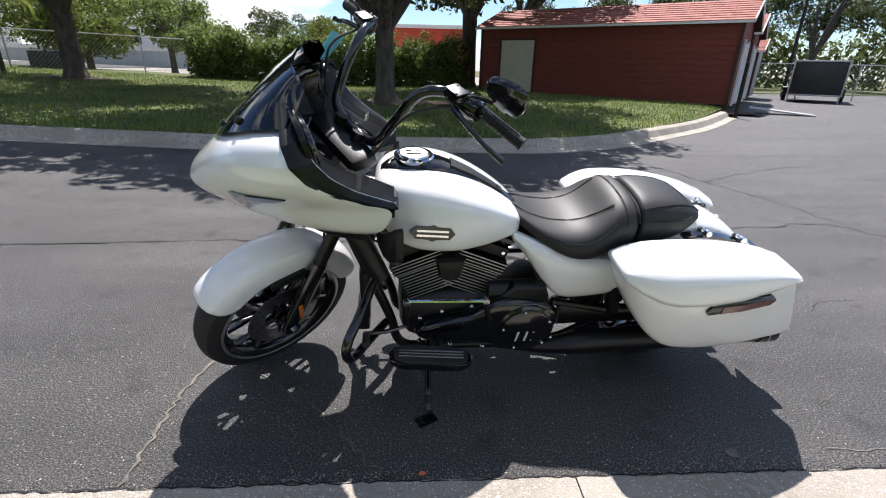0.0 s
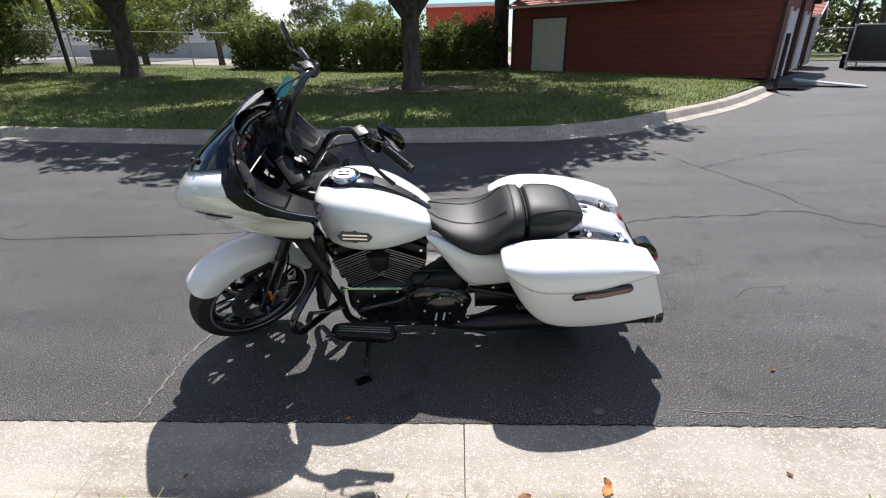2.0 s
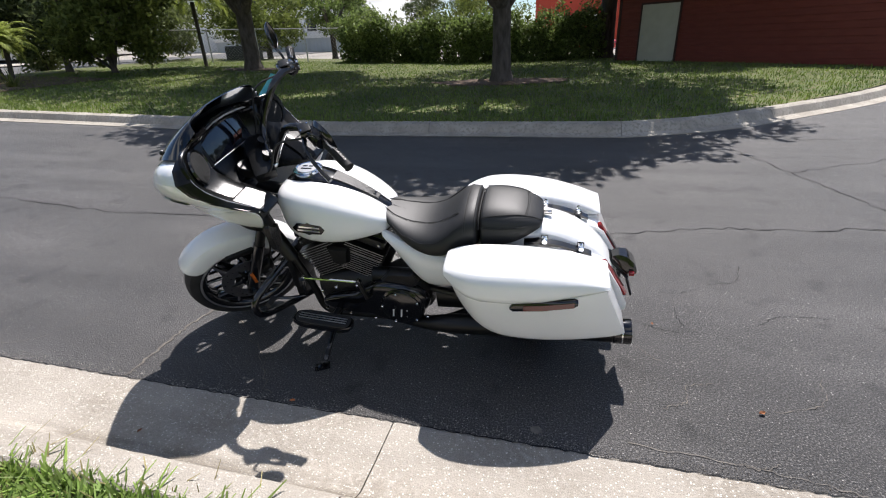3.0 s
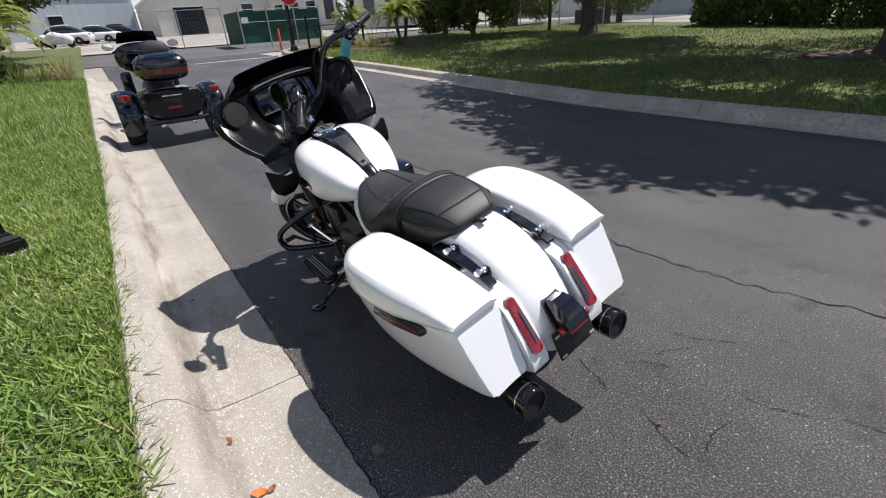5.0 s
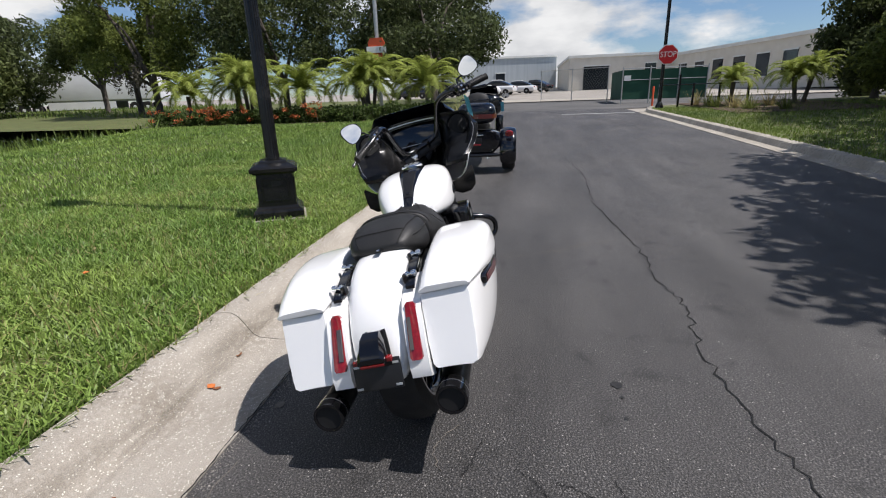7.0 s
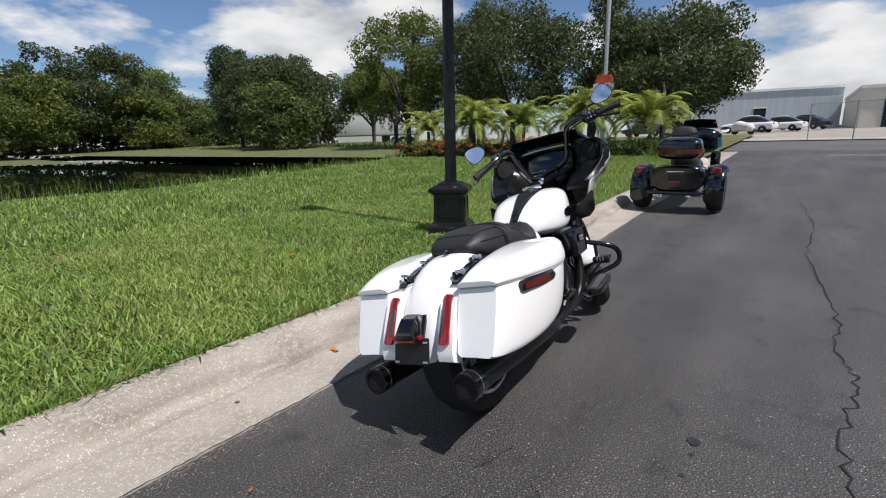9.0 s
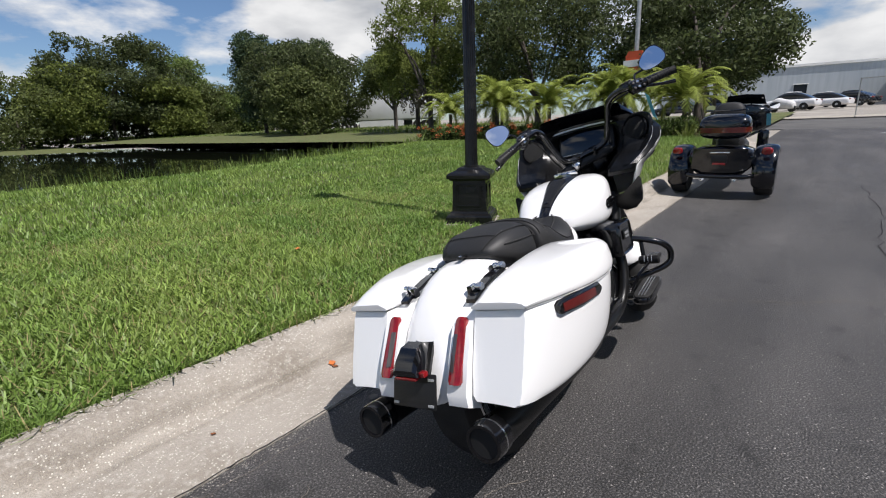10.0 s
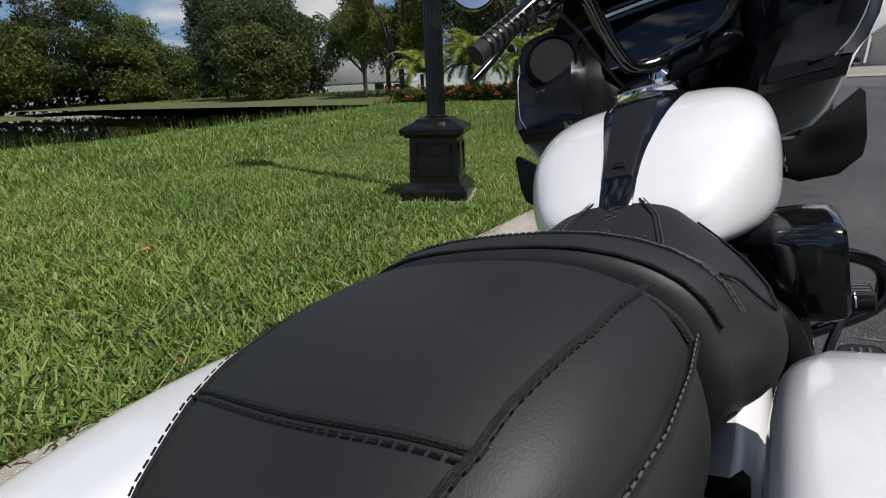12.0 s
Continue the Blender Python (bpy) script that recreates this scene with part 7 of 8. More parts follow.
    for r in range(rolls):
        yc = depth * (0.5 if rolls == 1 else 0.27 + 0.46 * r)
        rd = part("roll_door", box((-0.03, yc, 1.05), (0.03, 1.5, 2.0)), ROLLUP, ob, "white corrugated roll-up door", False)
        for k in range(16):
            part("door_slat", box((-0.055, yc, 0.12 + 0.122 * k), (0.03, 1.48, 0.085), 0.012), ROLLUP, rd, "", True)
        for y in (yc - 0.79, yc + 0.79):
            part("door_jamb", box((-0.05, y, 1.08), (0.07, 0.09, 2.12)), SIGN_WHITE, rd, "", False)
    return ob


U, N = (-0.787, 0.617), (0.617, 0.787)
shed("garden_shed", (10.2, 15.55), U, N, 9.4, 3.9, 2.62, 3.35, "long red lap-sided shed with shingle roof", door=(7.0, 8.45), rolls=1)
shed("garden_shed", (13.0, 19.1), U, N, 6.0, 3.4, 2.55, 3.25, "red shed with white roll-up door", rolls=1)
shed("garden_shed", (16.2, 23.2), U, N, 5.0, 3.0, 2.1, 2.6, "small red shed behind the others", rolls=1)
thing("shed_ramp", loft([[(x, y, z) for y, z in ((-0.35, z0), (0.35, z0), (0.35, z0 + 0.04), (-0.35, z0 + 0.04))] for x, z0 in ((-0.9, 0.0), (0.9, 0.16))]), GALV, "pale metal ramp lying before the shed", "ramp", m=pose(11.7, 15.0, 0.0, 0, 0, 150), smooth=False)
bol = empty("bollard", pose(9.25, 13.55, 0), "slim black steel post at the kerb end", "bollard")
part("post", tube([(0, 0, -0.05), (0, 0, 1.48), (0, 0, 1.5)], [0.05, 0.05, 0.03], 14), IRON, bol)
part("base_flange", lathe([(0.11, 0.0), (0.11, 0.015), (0.05, 0.03)], 16), IRON, bol)
sheet("shed_bed", [8.6, 9.6, 10.6], [14.1, 15.2, 16.5], lambda x, y: 0.06, MULCH, "bare soil at the foot of the shed", "ground")

# cargo trailer
ct = empty("cargo_trailer", Matrix.Translation((18.2, 21.6, 0)) @ pose(0, 0, 0, 0, 0, -38), "black enclosed cargo trailer with silver frame", "trailer")
part("box_body", box((0, 1.6, 1.05), (2.05, 3.2, 1.5), 0.04), TRAILER_BLACK, ct)
part("rear_door", box((0, -0.02, 1.05), (1.85, 0.05, 1.35), 0.01), TRAILER_BLACK, ct, "flat black ramp door")
for c, s in (((0, -0.02, 1.79), (2.1, 0.08, 0.07)), ((0, -0.02, 0.33), (2.1, 0.08, 0.07)), ((-1.0, -0.02, 1.05), (0.07, 0.08, 1.5)), ((1.0, -0.02, 1.05), (0.07, 0.08, 1.5))):
    part("edge_frame", box(c, s, 0.01), GALV, ct, "silver corner frame")
for s in (-1, 1):
    part("mudguard", box((s * 1.12, 1.5, 0.62), (0.24, 0.9, 0.05), 0.02), GALV, ct)
    tw = part("wheel", lathe([(0.12, -0.09), (0.30, -0.09), (0.32, -0.05), (0.32, 0.05), (0.30, 0.09), (0.12, 0.09)], 20, aim((s * 1.12, 1.5, 0.32), (1, 0, 0))), RUBBER, ct)
    part("hub", lathe([(0.16, 0), (0.15, 0.1), (0.05, 0.1)], 16, aim((s * 1.12, 1.5, 0.32), (s, 0, 0))), GALV, tw)
    part("tail_lamp", box((s * 0.92, -0.07, 0.45), (0.10, 0.03, 0.06), 0.01), RED_LENS, ct)
    part("support_jack", box((s * 0.95, 0.05, 0.16), (0.06, 0.06, 0.32)), GALV, ct, "", False)


# ---- parked vehicles ----
def car(name, m, paint, label, L=4.5, W=1.8, H=1.45):
    ob = empty(name, m, label, "car", group="parked cars")
    prof = [(-0.5, 0.30, 0.62), (-0.48, 0.24, 0.72), (-0.30, 0.20, 0.82), (-0.22, 0.20, 0.86), (0.0, 0.20, 0.88), (0.25, 0.20, 0.88), (0.40, 0.22, 0.90), (0.48, 0.26, 0.86), (0.5, 0.34, 0.70)]
    part("body", loft([oval(x * L, 0, a * H / 1.45, b * H / 1.45, W / 2, 16, 4.0) for x, a, b in prof]), paint, ob, sub=1)
    cab = [(-0.24, 0.82, 0.86, 0.80), (-0.12, 0.82, 1.33, 0.66), (0.02, 0.82, 1.45, 0.64), (0.20, 0.82, 1.42, 0.64), (0.36, 0.84, 1.05, 0.70), (0.42, 0.84, 0.90, 0.74)]
    part("cabin_glass", loft([oval(x * L, 0, a * H / 1.45, b * H / 1.45 - 0.03, w * W / 1.8 * 1.08, 16, 4.5) for x, a, b, w in cab]), WINDOW_DARK, ob, sub=1)
    part("roof_panel", loft([oval(x * L, 0, (b - 0.10) * H / 1.45, b * H / 1.45 + 0.005, w * W / 1.8 * 0.98, 16, 5) for x, a, b, w in cab[1:4]]), paint, ob, sub=1)
    for x in (-0.32, 0.31):
        for s in (-1, 1):
            w = part("wheel", lathe([(0.10, -0.10), (0.29, -0.10), (0.32, -0.06), (0.32, 0.06), (0.29, 0.10), (0.10, 0.10)], 20, aim((x * L, s * (W / 2 - 0.10), 0.32), (0, 1, 0))), RUBBER, ob)
            part("rim", lathe([(0.20, 0.0), (0.20, 0.09), (0.05, 0.105), (0.0, 0.105)], 14, aim((x * L, s * (W / 2 - 0.10), 0.32), (0, s, 0))), GALV, w)
    for s in (-1, 1):
        part("tail_lamp", box((0.493 * L, s * W * 0.36, 0.72 * H / 1.45), (0.08, 0.30, 0.12), 0.03), RED_LENS, ob)
        part("headlamp", box((-0.485 * L, s * W * 0.36, 0.62 * H / 1.45), (0.10, 0.30, 0.12), 0.03), HEADLENS, ob)
    return ob


def on(x, y, rz=0.0, dz=0.0):
    return Matrix.Translation((x, y, Z(x) + dz)) @ pose(0, 0, 0, 0, 0, rz)


car("parked_car", on(1.6, 36.5, 20), CAR_RED, "red car parked beyond the hedge")
car("parked_car", on(-51.0, -0.6, 75), CAR_WHITE, "white estate car parked in the yard", H=1.6)
car("parked_car", on(-53.5, 1.6, 75), CAR_WHITE, "white car parked in the yard")
car("parked_car", on(-50.0, -6.2, 75), CAR_DARK, "dark car parked under the tree", H=1.7)
car("parked_car", on(-48.0, -9.0, 75), CAR_DARK, "dark saloon car parked in the yard")
car("parked_car", on(-58.0, 3.6, 60), CAR_BLUE, "blue car parked against the warehouse")
cov = empty("covered_motorcycle", on(-45.5, -0.6, 60), "motorcycle under a pale grey cover", "motorcycle")
part("cover", loft([oval(x, 0, 0.25, h, w, 14, 2.2) for x, h, w in ((-1.0, 0.7, 0.2), (-0.8, 1.05, 0.38), (-0.4, 1.25, 0.42), (0.1, 1.0, 0.4), (0.6, 1.0, 0.42), (0.95, 0.7, 0.25))]), COVER, cov, sub=1)
for x in (-0.7, 0.7):
    part("wheel", lathe([(0.10, -0.06), (0.29, -0.06), (0.31, 0), (0.29, 0.06), (0.10, 0.06)], 20, aim((x, 0, 0.31), (0, 1, 0))), RUBBER, cov)

# three-wheeled touring motorcycle parked ahead by the kerb
trike = empty("trike", Matrix.Translation((-5.2, 1.545, Z(-5.9))) @ pose(0, 0, 0, 0, 1.8, 1.0), "dark blue three-wheeled touring motorcycle seen from behind", "trike")
for s in (-1, 1):
    tw = part("rear_wheel", lathe([(0.19, -0.10), (0.29, -0.11), (0.318, -0.085), (0.325, 0), (0.318, 0.085), (0.29, 0.11), (0.19, 0.10)], 32, aim((-0.42, s * 0.535, 0.318), (0, 1, 0))), RUBBER, trike)
    part("rim", lathe([(0.20, 0.0), (0.20, 0.075), (0.17, 0.07), (0.06, 0.04), (0.0, 0.05)], 24, aim((-0.42, s * 0.535, 0.318), (0, s, 0))), BRUSHED, tw)
    rows = []
    for k in range(9):
        a = radians(-36 + 178 * k / 8)
        rows.append([Vector((-0.42 + r * math.cos(a), s * (0.535 + d), 0.33 + r * math.sin(a))) for d, r in ((-0.16, 0.30), (-0.15, 0.375), (-0.05, 0.40), (0.08, 0.395), (0.135, 0.37), (0.145, 0.29))])
    part("wheel_arch", loft(rows), CAR_BLUE, trike, "glossy dark blue rear fender", sub=1)
    tl = part("tail_lamp", loft([oval(x, s * 0.545, 0.60, 0.70, w, 14, 3) for x, w in ((-0.08, 0.075), (-0.02, 0.07), (0.0, 0.055))]), RED_LENS, trike, "red tail lamp", sub=1)
    part("indicator", box((-0.015, s * 0.545, 0.655), (0.02, 0.05, 0.05), 0.008), AMBER if s < 0 else RED_LENS, tl)
    part("exhaust_tip", lathe([(0.03, -0.2), (0.034, 0.0), (0.028, 0.0), (0.026, -0.1)], 20, aim((-0.02, s * 0.20, 0.262), (1, 0, 0))), CHROME, trike, "chrome exhaust tip")
part("trunk_box", loft([[Vector((x, y, z)) for y, z in ((-w, 0.25), (w, 0.25), (w + 0.015, 0.60), (w - 0.02, 0.72), (-w + 0.02, 0.72), (-w - 0.015, 0.60))] for x, w in ((-0.80, 0.36), (-0.35, 0.405), (-0.06, 0.40), (-0.015, 0.385))]), CAR_BLUE, trike, "dark blue boot between the wheels", sub=1)
part("trunk_lid", loft([[Vector((x, y * 0.34, z)) for y, z in ((-1, 0.40), (1, 0.40), (0.98, 0.68), (-0.98, 0.68))] for x in (-0.03, 0.0)]), CAR_BLUE, trike, "", False)
part("boot_badge", box((0.004, 0, 0.63), (0.012, 0.24, 0.018), 0.004), CHROME, trike, "slim chrome bar")
pl = part("number_plate", box((0.006, 0, 0.535), (0.012, 0.19, 0.11), 0.004), BLACK_PLASTIC, trike, "dark plate holder")
part("plate_reflector", box((0.012, 0, 0.475), (0.012, 0.16, 0.028), 0.004), RED_LENS, trike, "red strip reflector")
part("bumper", tube([(-0.05, -0.40, 0.315), (0.0, -0.33, 0.305), (0.01, 0, 0.30), (0.0, 0.33, 0.305), (-0.05, 0.40, 0.315)], 0.030, 10, 5), BLACK, trike)
tp = part("top_case", loft([oval(x, 0, a, b, w, 18, 3.4) for x, a, b, w in ((-0.62, 0.86, 1.02, 0.24), (-0.55, 0.80, 1.12, 0.30), (-0.30, 0.79, 1.16, 0.325), (-0.10, 0.80, 1.14, 0.32), (-0.02, 0.83, 1.06, 0.29))]), CAR_BLUE, trike, "dark blue top case", sub=1)
part("top_case_lamp", loft([[Vector((x, y, z)) for z in (0.895, 0.965)] + [Vector((x - 0.03, y, z)) for z in (0.965, 0.895)] for x, y in ((-0.14, -0.335), (-0.02, -0.27), (0.012, -0.12), (0.015, 0), (0.012, 0.12), (-0.02, 0.27), (-0.14, 0.335))]), DARKRED_LENS, tp, "wide red wrap-round lamp", sub=0)
part("luggage_rack", tube([(-0.5, -0.22, 1.19), (-0.15, -0.24, 1.19), (-0.06, 0, 1.185), (-0.15, 0.24, 1.19), (-0.5, 0.22, 1.19)], 0.010, 8, 5), BLACK, tp)
part("passenger_backrest", loft([oval(x, 0, 1.0, b, w, 16, 2.8) for x, b, w in ((-0.66, 1.22, 0.16), (-0.58, 1.32, 0.20), (-0.50, 1.28, 0.19), (-0.46, 1.18, 0.16))]), LEATHER, trike, sub=1)
part("seat", loft([oval(x, 0, 0.62, b, w, 16, 3) for x, b, w in ((-1.35, 0.80, 0.14), (-1.1, 0.76, 0.19), (-0.9, 0.82, 0.19), (-0.65, 0.86, 0.18))]), LEATHER, trike, sub=1)
part("fuel_tank", loft([oval(x, 0, 0.68, b, w, 16, 2.5) for x, b, w in ((-1.9, 0.92, 0.12), (-1.75, 1.0, 0.20), (-1.5, 0.97, 0.20), (-1.32, 0.86, 0.12))]), CAR_BLUE, trike, sub=1)
part("frame_body", loft([oval(x, 0, a, b, w, 12, 3) for x, a, b, w in ((-2.2, 0.5, 0.7, 0.08), (-1.8, 0.22, 0.72, 0.18), (-1.2, 0.22, 0.70, 0.2), (-0.7, 0.3, 0.65, 0.2))]), BLACK_ENGINE, trike)
tfw = part("front_wheel", lathe([(0.18, -0.06), (0.29, -0.065), (0.32, 0), (0.29, 0.065), (0.18, 0.06)], 32, aim((-2.35, 0, 0.32), (0, 1, 0))), RUBBER, trike)
part("rim", lathe([(0.19, -0.05), (0.17, 0), (0.19, 0.05)], 24, aim((-2.35, 0, 0.32), (0, 1, 0))), BLACK, tfw)
tfa = part("fairing", loft([oval(x, 0, a, b, w, 18, 2.6) for x, a, b, w in ((-2.5, 0.85, 1.0, 0.12), (-2.4, 0.75, 1.18, 0.30), (-2.2, 0.75, 1.25, 0.40), (-2.08, 0.82, 1.24, 0.42))]), CAR_BLUE, trike, sub=1)
part("windscreen", loft([[Vector((x + d, y, z)) for y, z in ((-w, zz), (0, zz + 0.02), (w, zz))] + [Vector((x + d + 0.008, y, z)) for y, z in ((w, zz), (0, zz + 0.02), (-w, zz))] for x, w, zz, d in ((-2.3, 0.30, 1.22, 0), (-2.15, 0.26, 1.38, 0))]), TINT, trike)
thb = part("handlebar", tube([(-1.65, -0.42, 1.12), (-1.8, -0.32, 1.15), (-1.95, -0.15, 1.08), (-1.95, 0.15, 1.08), (-1.8, 0.32, 1.15), (-1.65, 0.42, 1.12)], 0.014, 8, 5), BLACK, trike)
for s in (-1, 1):
    mr = part("mirror", loft([oval(x, s * 0.45, 1.20 - h, 1.20 + h, w, 14, 2.4) for x, h, w in ((-1.86, 0.02, 0.03), (-1.83, 0.05, 0.075), (-1.81, 0.05, 0.075))]), BLACK, thb)
    bm = bmesh.new()
    bm.faces.new([bm.verts.new(p) for p in oval(-1.807, s * 0.45, 1.155, 1.245, 0.068, 14, 2.4)])
    part("mirror_glass", bm, MIRROR, mr, "", False)
    part("lower_leg_guard", box((-2.0, s * 0.33, 0.62), (0.12, 0.16, 0.40), 0.05), CAR_BLUE, trike)
part("key_tag", loft([[(-1.73, 0.36, 1.08), (-1.73, 0.42, 1.08), (-1.728, 0.42, 1.08), (-1.728, 0.36, 1.08)], [(-1.74, 0.37, 0.90), (-1.74, 0.43, 0.90), (-1.738, 0.43, 0.90), (-1.738, 0.37, 0.90)]]), TEAL, thb, "teal paper tag")


# ---- palms, flower bed ----
def palm(x, y, h, r, seed, label, trunks=1, fronds=34, dz=0.12):
    g = random.Random(seed)
    ob = empty("pygmy_palm", on(x, y, 0, dz), label, "palm", group="palms by the junction")
    quadsl = []
    for tr in range(trunks):
        a0 = 2 * math.pi * tr / max(1, trunks) + seed
        lx, ly = (0.0, 0.0) if trunks == 1 else (0.35 * math.cos(a0), 0.35 * math.sin(a0))
        hh = h * g.uniform(0.85, 1.0)
        part("trunk", tube([(lx * 0.3, ly * 0.3, -0.1), (lx * 0.7, ly * 0.7, hh * 0.5), (lx, ly, hh)], [0.085, 0.075, 0.09], 10, 4), BARK, ob)
        for k in range(fronds):
            a = 2.4 * k + g.uniform(-0.3, 0.3)
            el = 1.50 - 1.25 * (k / fronds) + g.uniform(-0.12, 0.12)
            L = r * g.uniform(0.85, 1.08)
            d, q = Vector((math.cos(a), math.sin(a), 0)), Vector((lx, ly, hh))
            P = [q.copy()]
            for i in range(12):
                # the rib rises, then bends over towards its tip
                e = el - 1.9 * (i / 11) ** 1.5
                q = q + (d * math.cos(e) + Vector((0, 0, math.sin(e)))) * (L / 12)
                P.append(q.copy())
            side = Vector((-d.y, d.x, 0))
            for i in range(2, 13):
                for f in (0.0, 0.33, 0.67):
                    p = P[i - 1].lerp(P[i], f)
                    tg = (P[i] - P[i - 1]).normalized()
                    ll = 0.20 * r * math.sin(math.pi * (0.15 + 0.80 * (i - 1 + f) / 12)) + 0.05
                    for s in (-1, 1):
                        tip = p + (side * s * 0.62 + tg * 0.75 + Vector((0, 0, -0.22 + g.uniform(-0.12, 0.12)))).normalized() * ll
                        o = tg * 0.0135 * r
                        quadsl.append((p - o, p + o, tip + o * 0.2, tip - o * 0.2))
    fr = new("fronds", quads("fronds", np.array([[tuple(c) for c in q] for q in quadsl]), LEAF_PALM))
    fr.parent = ob
    return ob


PALMS = [(-17.0, -12.4, 1.35, 2.0), (-17.2, -9.6, 1.55, 2.2), (-16.9, -6.9, 1.35, 2.0), (-17.8, -4.3, 1.55, 2.2), (-17.2, -1.6, 1.35, 2.1)]
for k, (x, y, h, r) in enumerate(PALMS):
    palm(x, y, h, r, 40 + k, "feathery pygmy date palm behind the flower bed", 2 if k % 2 else 1)
palm(-18.6, 10.6, 1.1, 1.2, 51, "small date palm in the mulch bed", 1)
palm(-18.2, 12.9, 1.2, 1.3, 52, "small date palm in the mulch bed", 2)
palm(-15.4, 19.6, 3.0, 1.9, 53, "fan-headed palm at the fence", 1)
hedge("flower_bed", [(-15.3, -12.6), (-15.9, -9.2), (-16.2, -6.0)], 0.62, 0.62, 6000, 0.07, LEAF_CROTON, 61, "low red-flowered shrubs edging the lawn", "flower bed")
fl = []
g = random.Random(62)
for k in range(46):
    t = g.random()
    y = -12.8 + 7.2 * t
    x = -15.3 - 0.9 * t + g.uniform(0.05, 0.62)
    fl.append(((x, y, Z(x) + 0.15 + g.uniform(0.25, 0.80)), (0.12, 0.16, 0.09)))
tagged(new("red_blossom", quads("red_blossom", leaf_cloud(63, fl, 1500, 0.04), FLOWER)), "orange-red blossom over the low shrubs", "flowers", kind="stuff")
hedge("low_hedge", [(-15.9, -5.6), (-15.6, -1.0)], 0.6, 0.62, 5000, 0.07, LEAF_CROTON, 64, "dark low hedge under the palms", "hedge")
hedge("low_hedge", [(-16.4, -12.5), (-17.0, -4.0)], 0.6, 0.55, 3000, 0.08, LEAF_OAK, 65, "dark low hedge under the palms", "hedge")
sheet("bed_mulch", [-18.6, -17, -15.4, -14.9], span(-13.2, 0.3, 1.5), lambda x, y: 0.17 + Z(x), MULCH, "brown mulch under the palms", "ground")
sheet("mulch_bed", span(-21.3, -14.6, 1.0), [9.3, 10.4, 12, 14], lambda x, y: far_lawn_z(x, y) + 0.03, MULCH, "dark mulch bed at the street corner", "ground", keep=lambda x, y: y > 9.3 + 0.2 * (x + 21) or x > -20)


def tuft(x, y, h, n, seed, label, mat=None):
    g = np.random.default_rng(seed)
    a = g.uniform(0, 2 * np.pi, n)
    le = h * g.uniform(0.5, 1.1, n)
    out = g.uniform(0.3, 1.0, n)
    b = np.stack([g.normal(0, 0.06, n), g.normal(0, 0.06, n), 0 * a], 1)
    tip = b + np.stack([np.cos(a) * le * out, np.sin(a) * le * out, le * (1.15 - 0.6 * out)], 1)
    s = np.stack([-np.sin(a), np.cos(a), 0 * a], 1) * 0.014
    ob = new("spiky_plant", quads("spiky_plant", np.stack([b - s, b + s, tip + s * 0.3, tip - s * 0.3], 1), mat or LEAF_LIGHT))
    ob.matrix_world = on(x, y, 0, 0.14)
    return tagged(ob, label, "plant", group="spiky plants in the beds")


for k, (x, y) in enumerate(((-19.6, 9.6), (-18.9, 9.9), (-17.9, 9.8), (-17.2, 10.2), (-16.4, 10.4), (-19.4, 10.9), (-17.6, 11.6), (-15.6, 11.2), (-15.2, -0.4), (-15.0, 0.1), (-15.6, 0.0), (-14.8, -0.9))):
    tuft(x, y, 0.75, 70, 70 + k, "pale spiky grass-like plant in mulch", LEAF_LIGHT if k % 3 else DRYGRASS)

# ---- trees behind the palms, round the pond ----
BACK = [(-24.5, -2.6, 6.4, 3.0, LEAF_OAK), (-26.5, -7.2, 8.0, 3.4, LEAF_OAK), (-25.5, -12.0, 8.8, 3.4, LEAF_OAK), (-27.5, -16.5, 9.5, 3.6, LEAF_MID), (-25.0, -20.5, 9.4, 3.0, LEAF_LIGHT), (-27.5, -24.0, 7.4, 2.4, LEAF_LIGHT), (-30.5, -29.5, 7.8, 2.6, LEAF_MID), (-30, -3.5, 7.0, 3.2, LEAF_OAK)]
for k, (x, y, h, w, mt) in enumerate(BACK):
    clear = k in (5, 6)
    tree((x, y, Z(x)), 0.2, 2.2, (x, y, Z(x) + h * (0.66 if clear else 0.60)), (w * 1.1, w * 1.1, h * (0.30 if clear else 0.48)), 34, (0.7, 1.2) if clear else (0.8, 1.5), 20000, 0.105, mt, "leafy tree behind the palms", 100 + k, limbs=6)
tree((-36.5, 2.5 - 6.5, Z(-36.5)), 0.14, 1.9, (-36.5, -4.0, Z(-36.5) + 3.6), (2.0, 2.0, 1.3), 12, (0.7, 1.1), 3000, 0.14, LEAF_OAK, "small round tree in the yard", 120)
BANK = [(-25.4, -36.6, 6.2, 2.4, LEAF_MID), (-29.0, -39, 8.4, 4.2, LEAF_OAK), (-30.5, -45, 9.8, 4.2, LEAF_OAK), (-30.2, -51.5, 11.6, 2.0, LEAF_PINE), (-35, -52, 11.0, 3.0, LEAF_PINE), (-36, -49, 10.6, 3.2, LEAF_PINE),
        (-17, -60, 10.2, 4.8, LEAF_OAK), (-20.5, -61, 10.6, 4.4, LEAF_OAK), (-9, -60.5, 6.6, 4.6, LEAF_MID), (-13, -58, 7.0, 3.0, LEAF_LIGHT), (-22, -58, 6.2, 2.6, LEAF_LIGHT), (-2, -60.5, 6.2, 4.0, LEAF_MID), (5, -60, 6.0, 4.0, LEAF_HEDGE), (13, -61, 6.6, 4.4, LEAF_MID), (22, -61, 6.6, 4.4, LEAF_OAK), (-25, -62, 9.6, 2.6, LEAF_HEDGE), (-32, -60, 5.4, 4.2, LEAF_HEDGE), (-29.0, -61, 6.2, 3.6, LEAF_MID)]
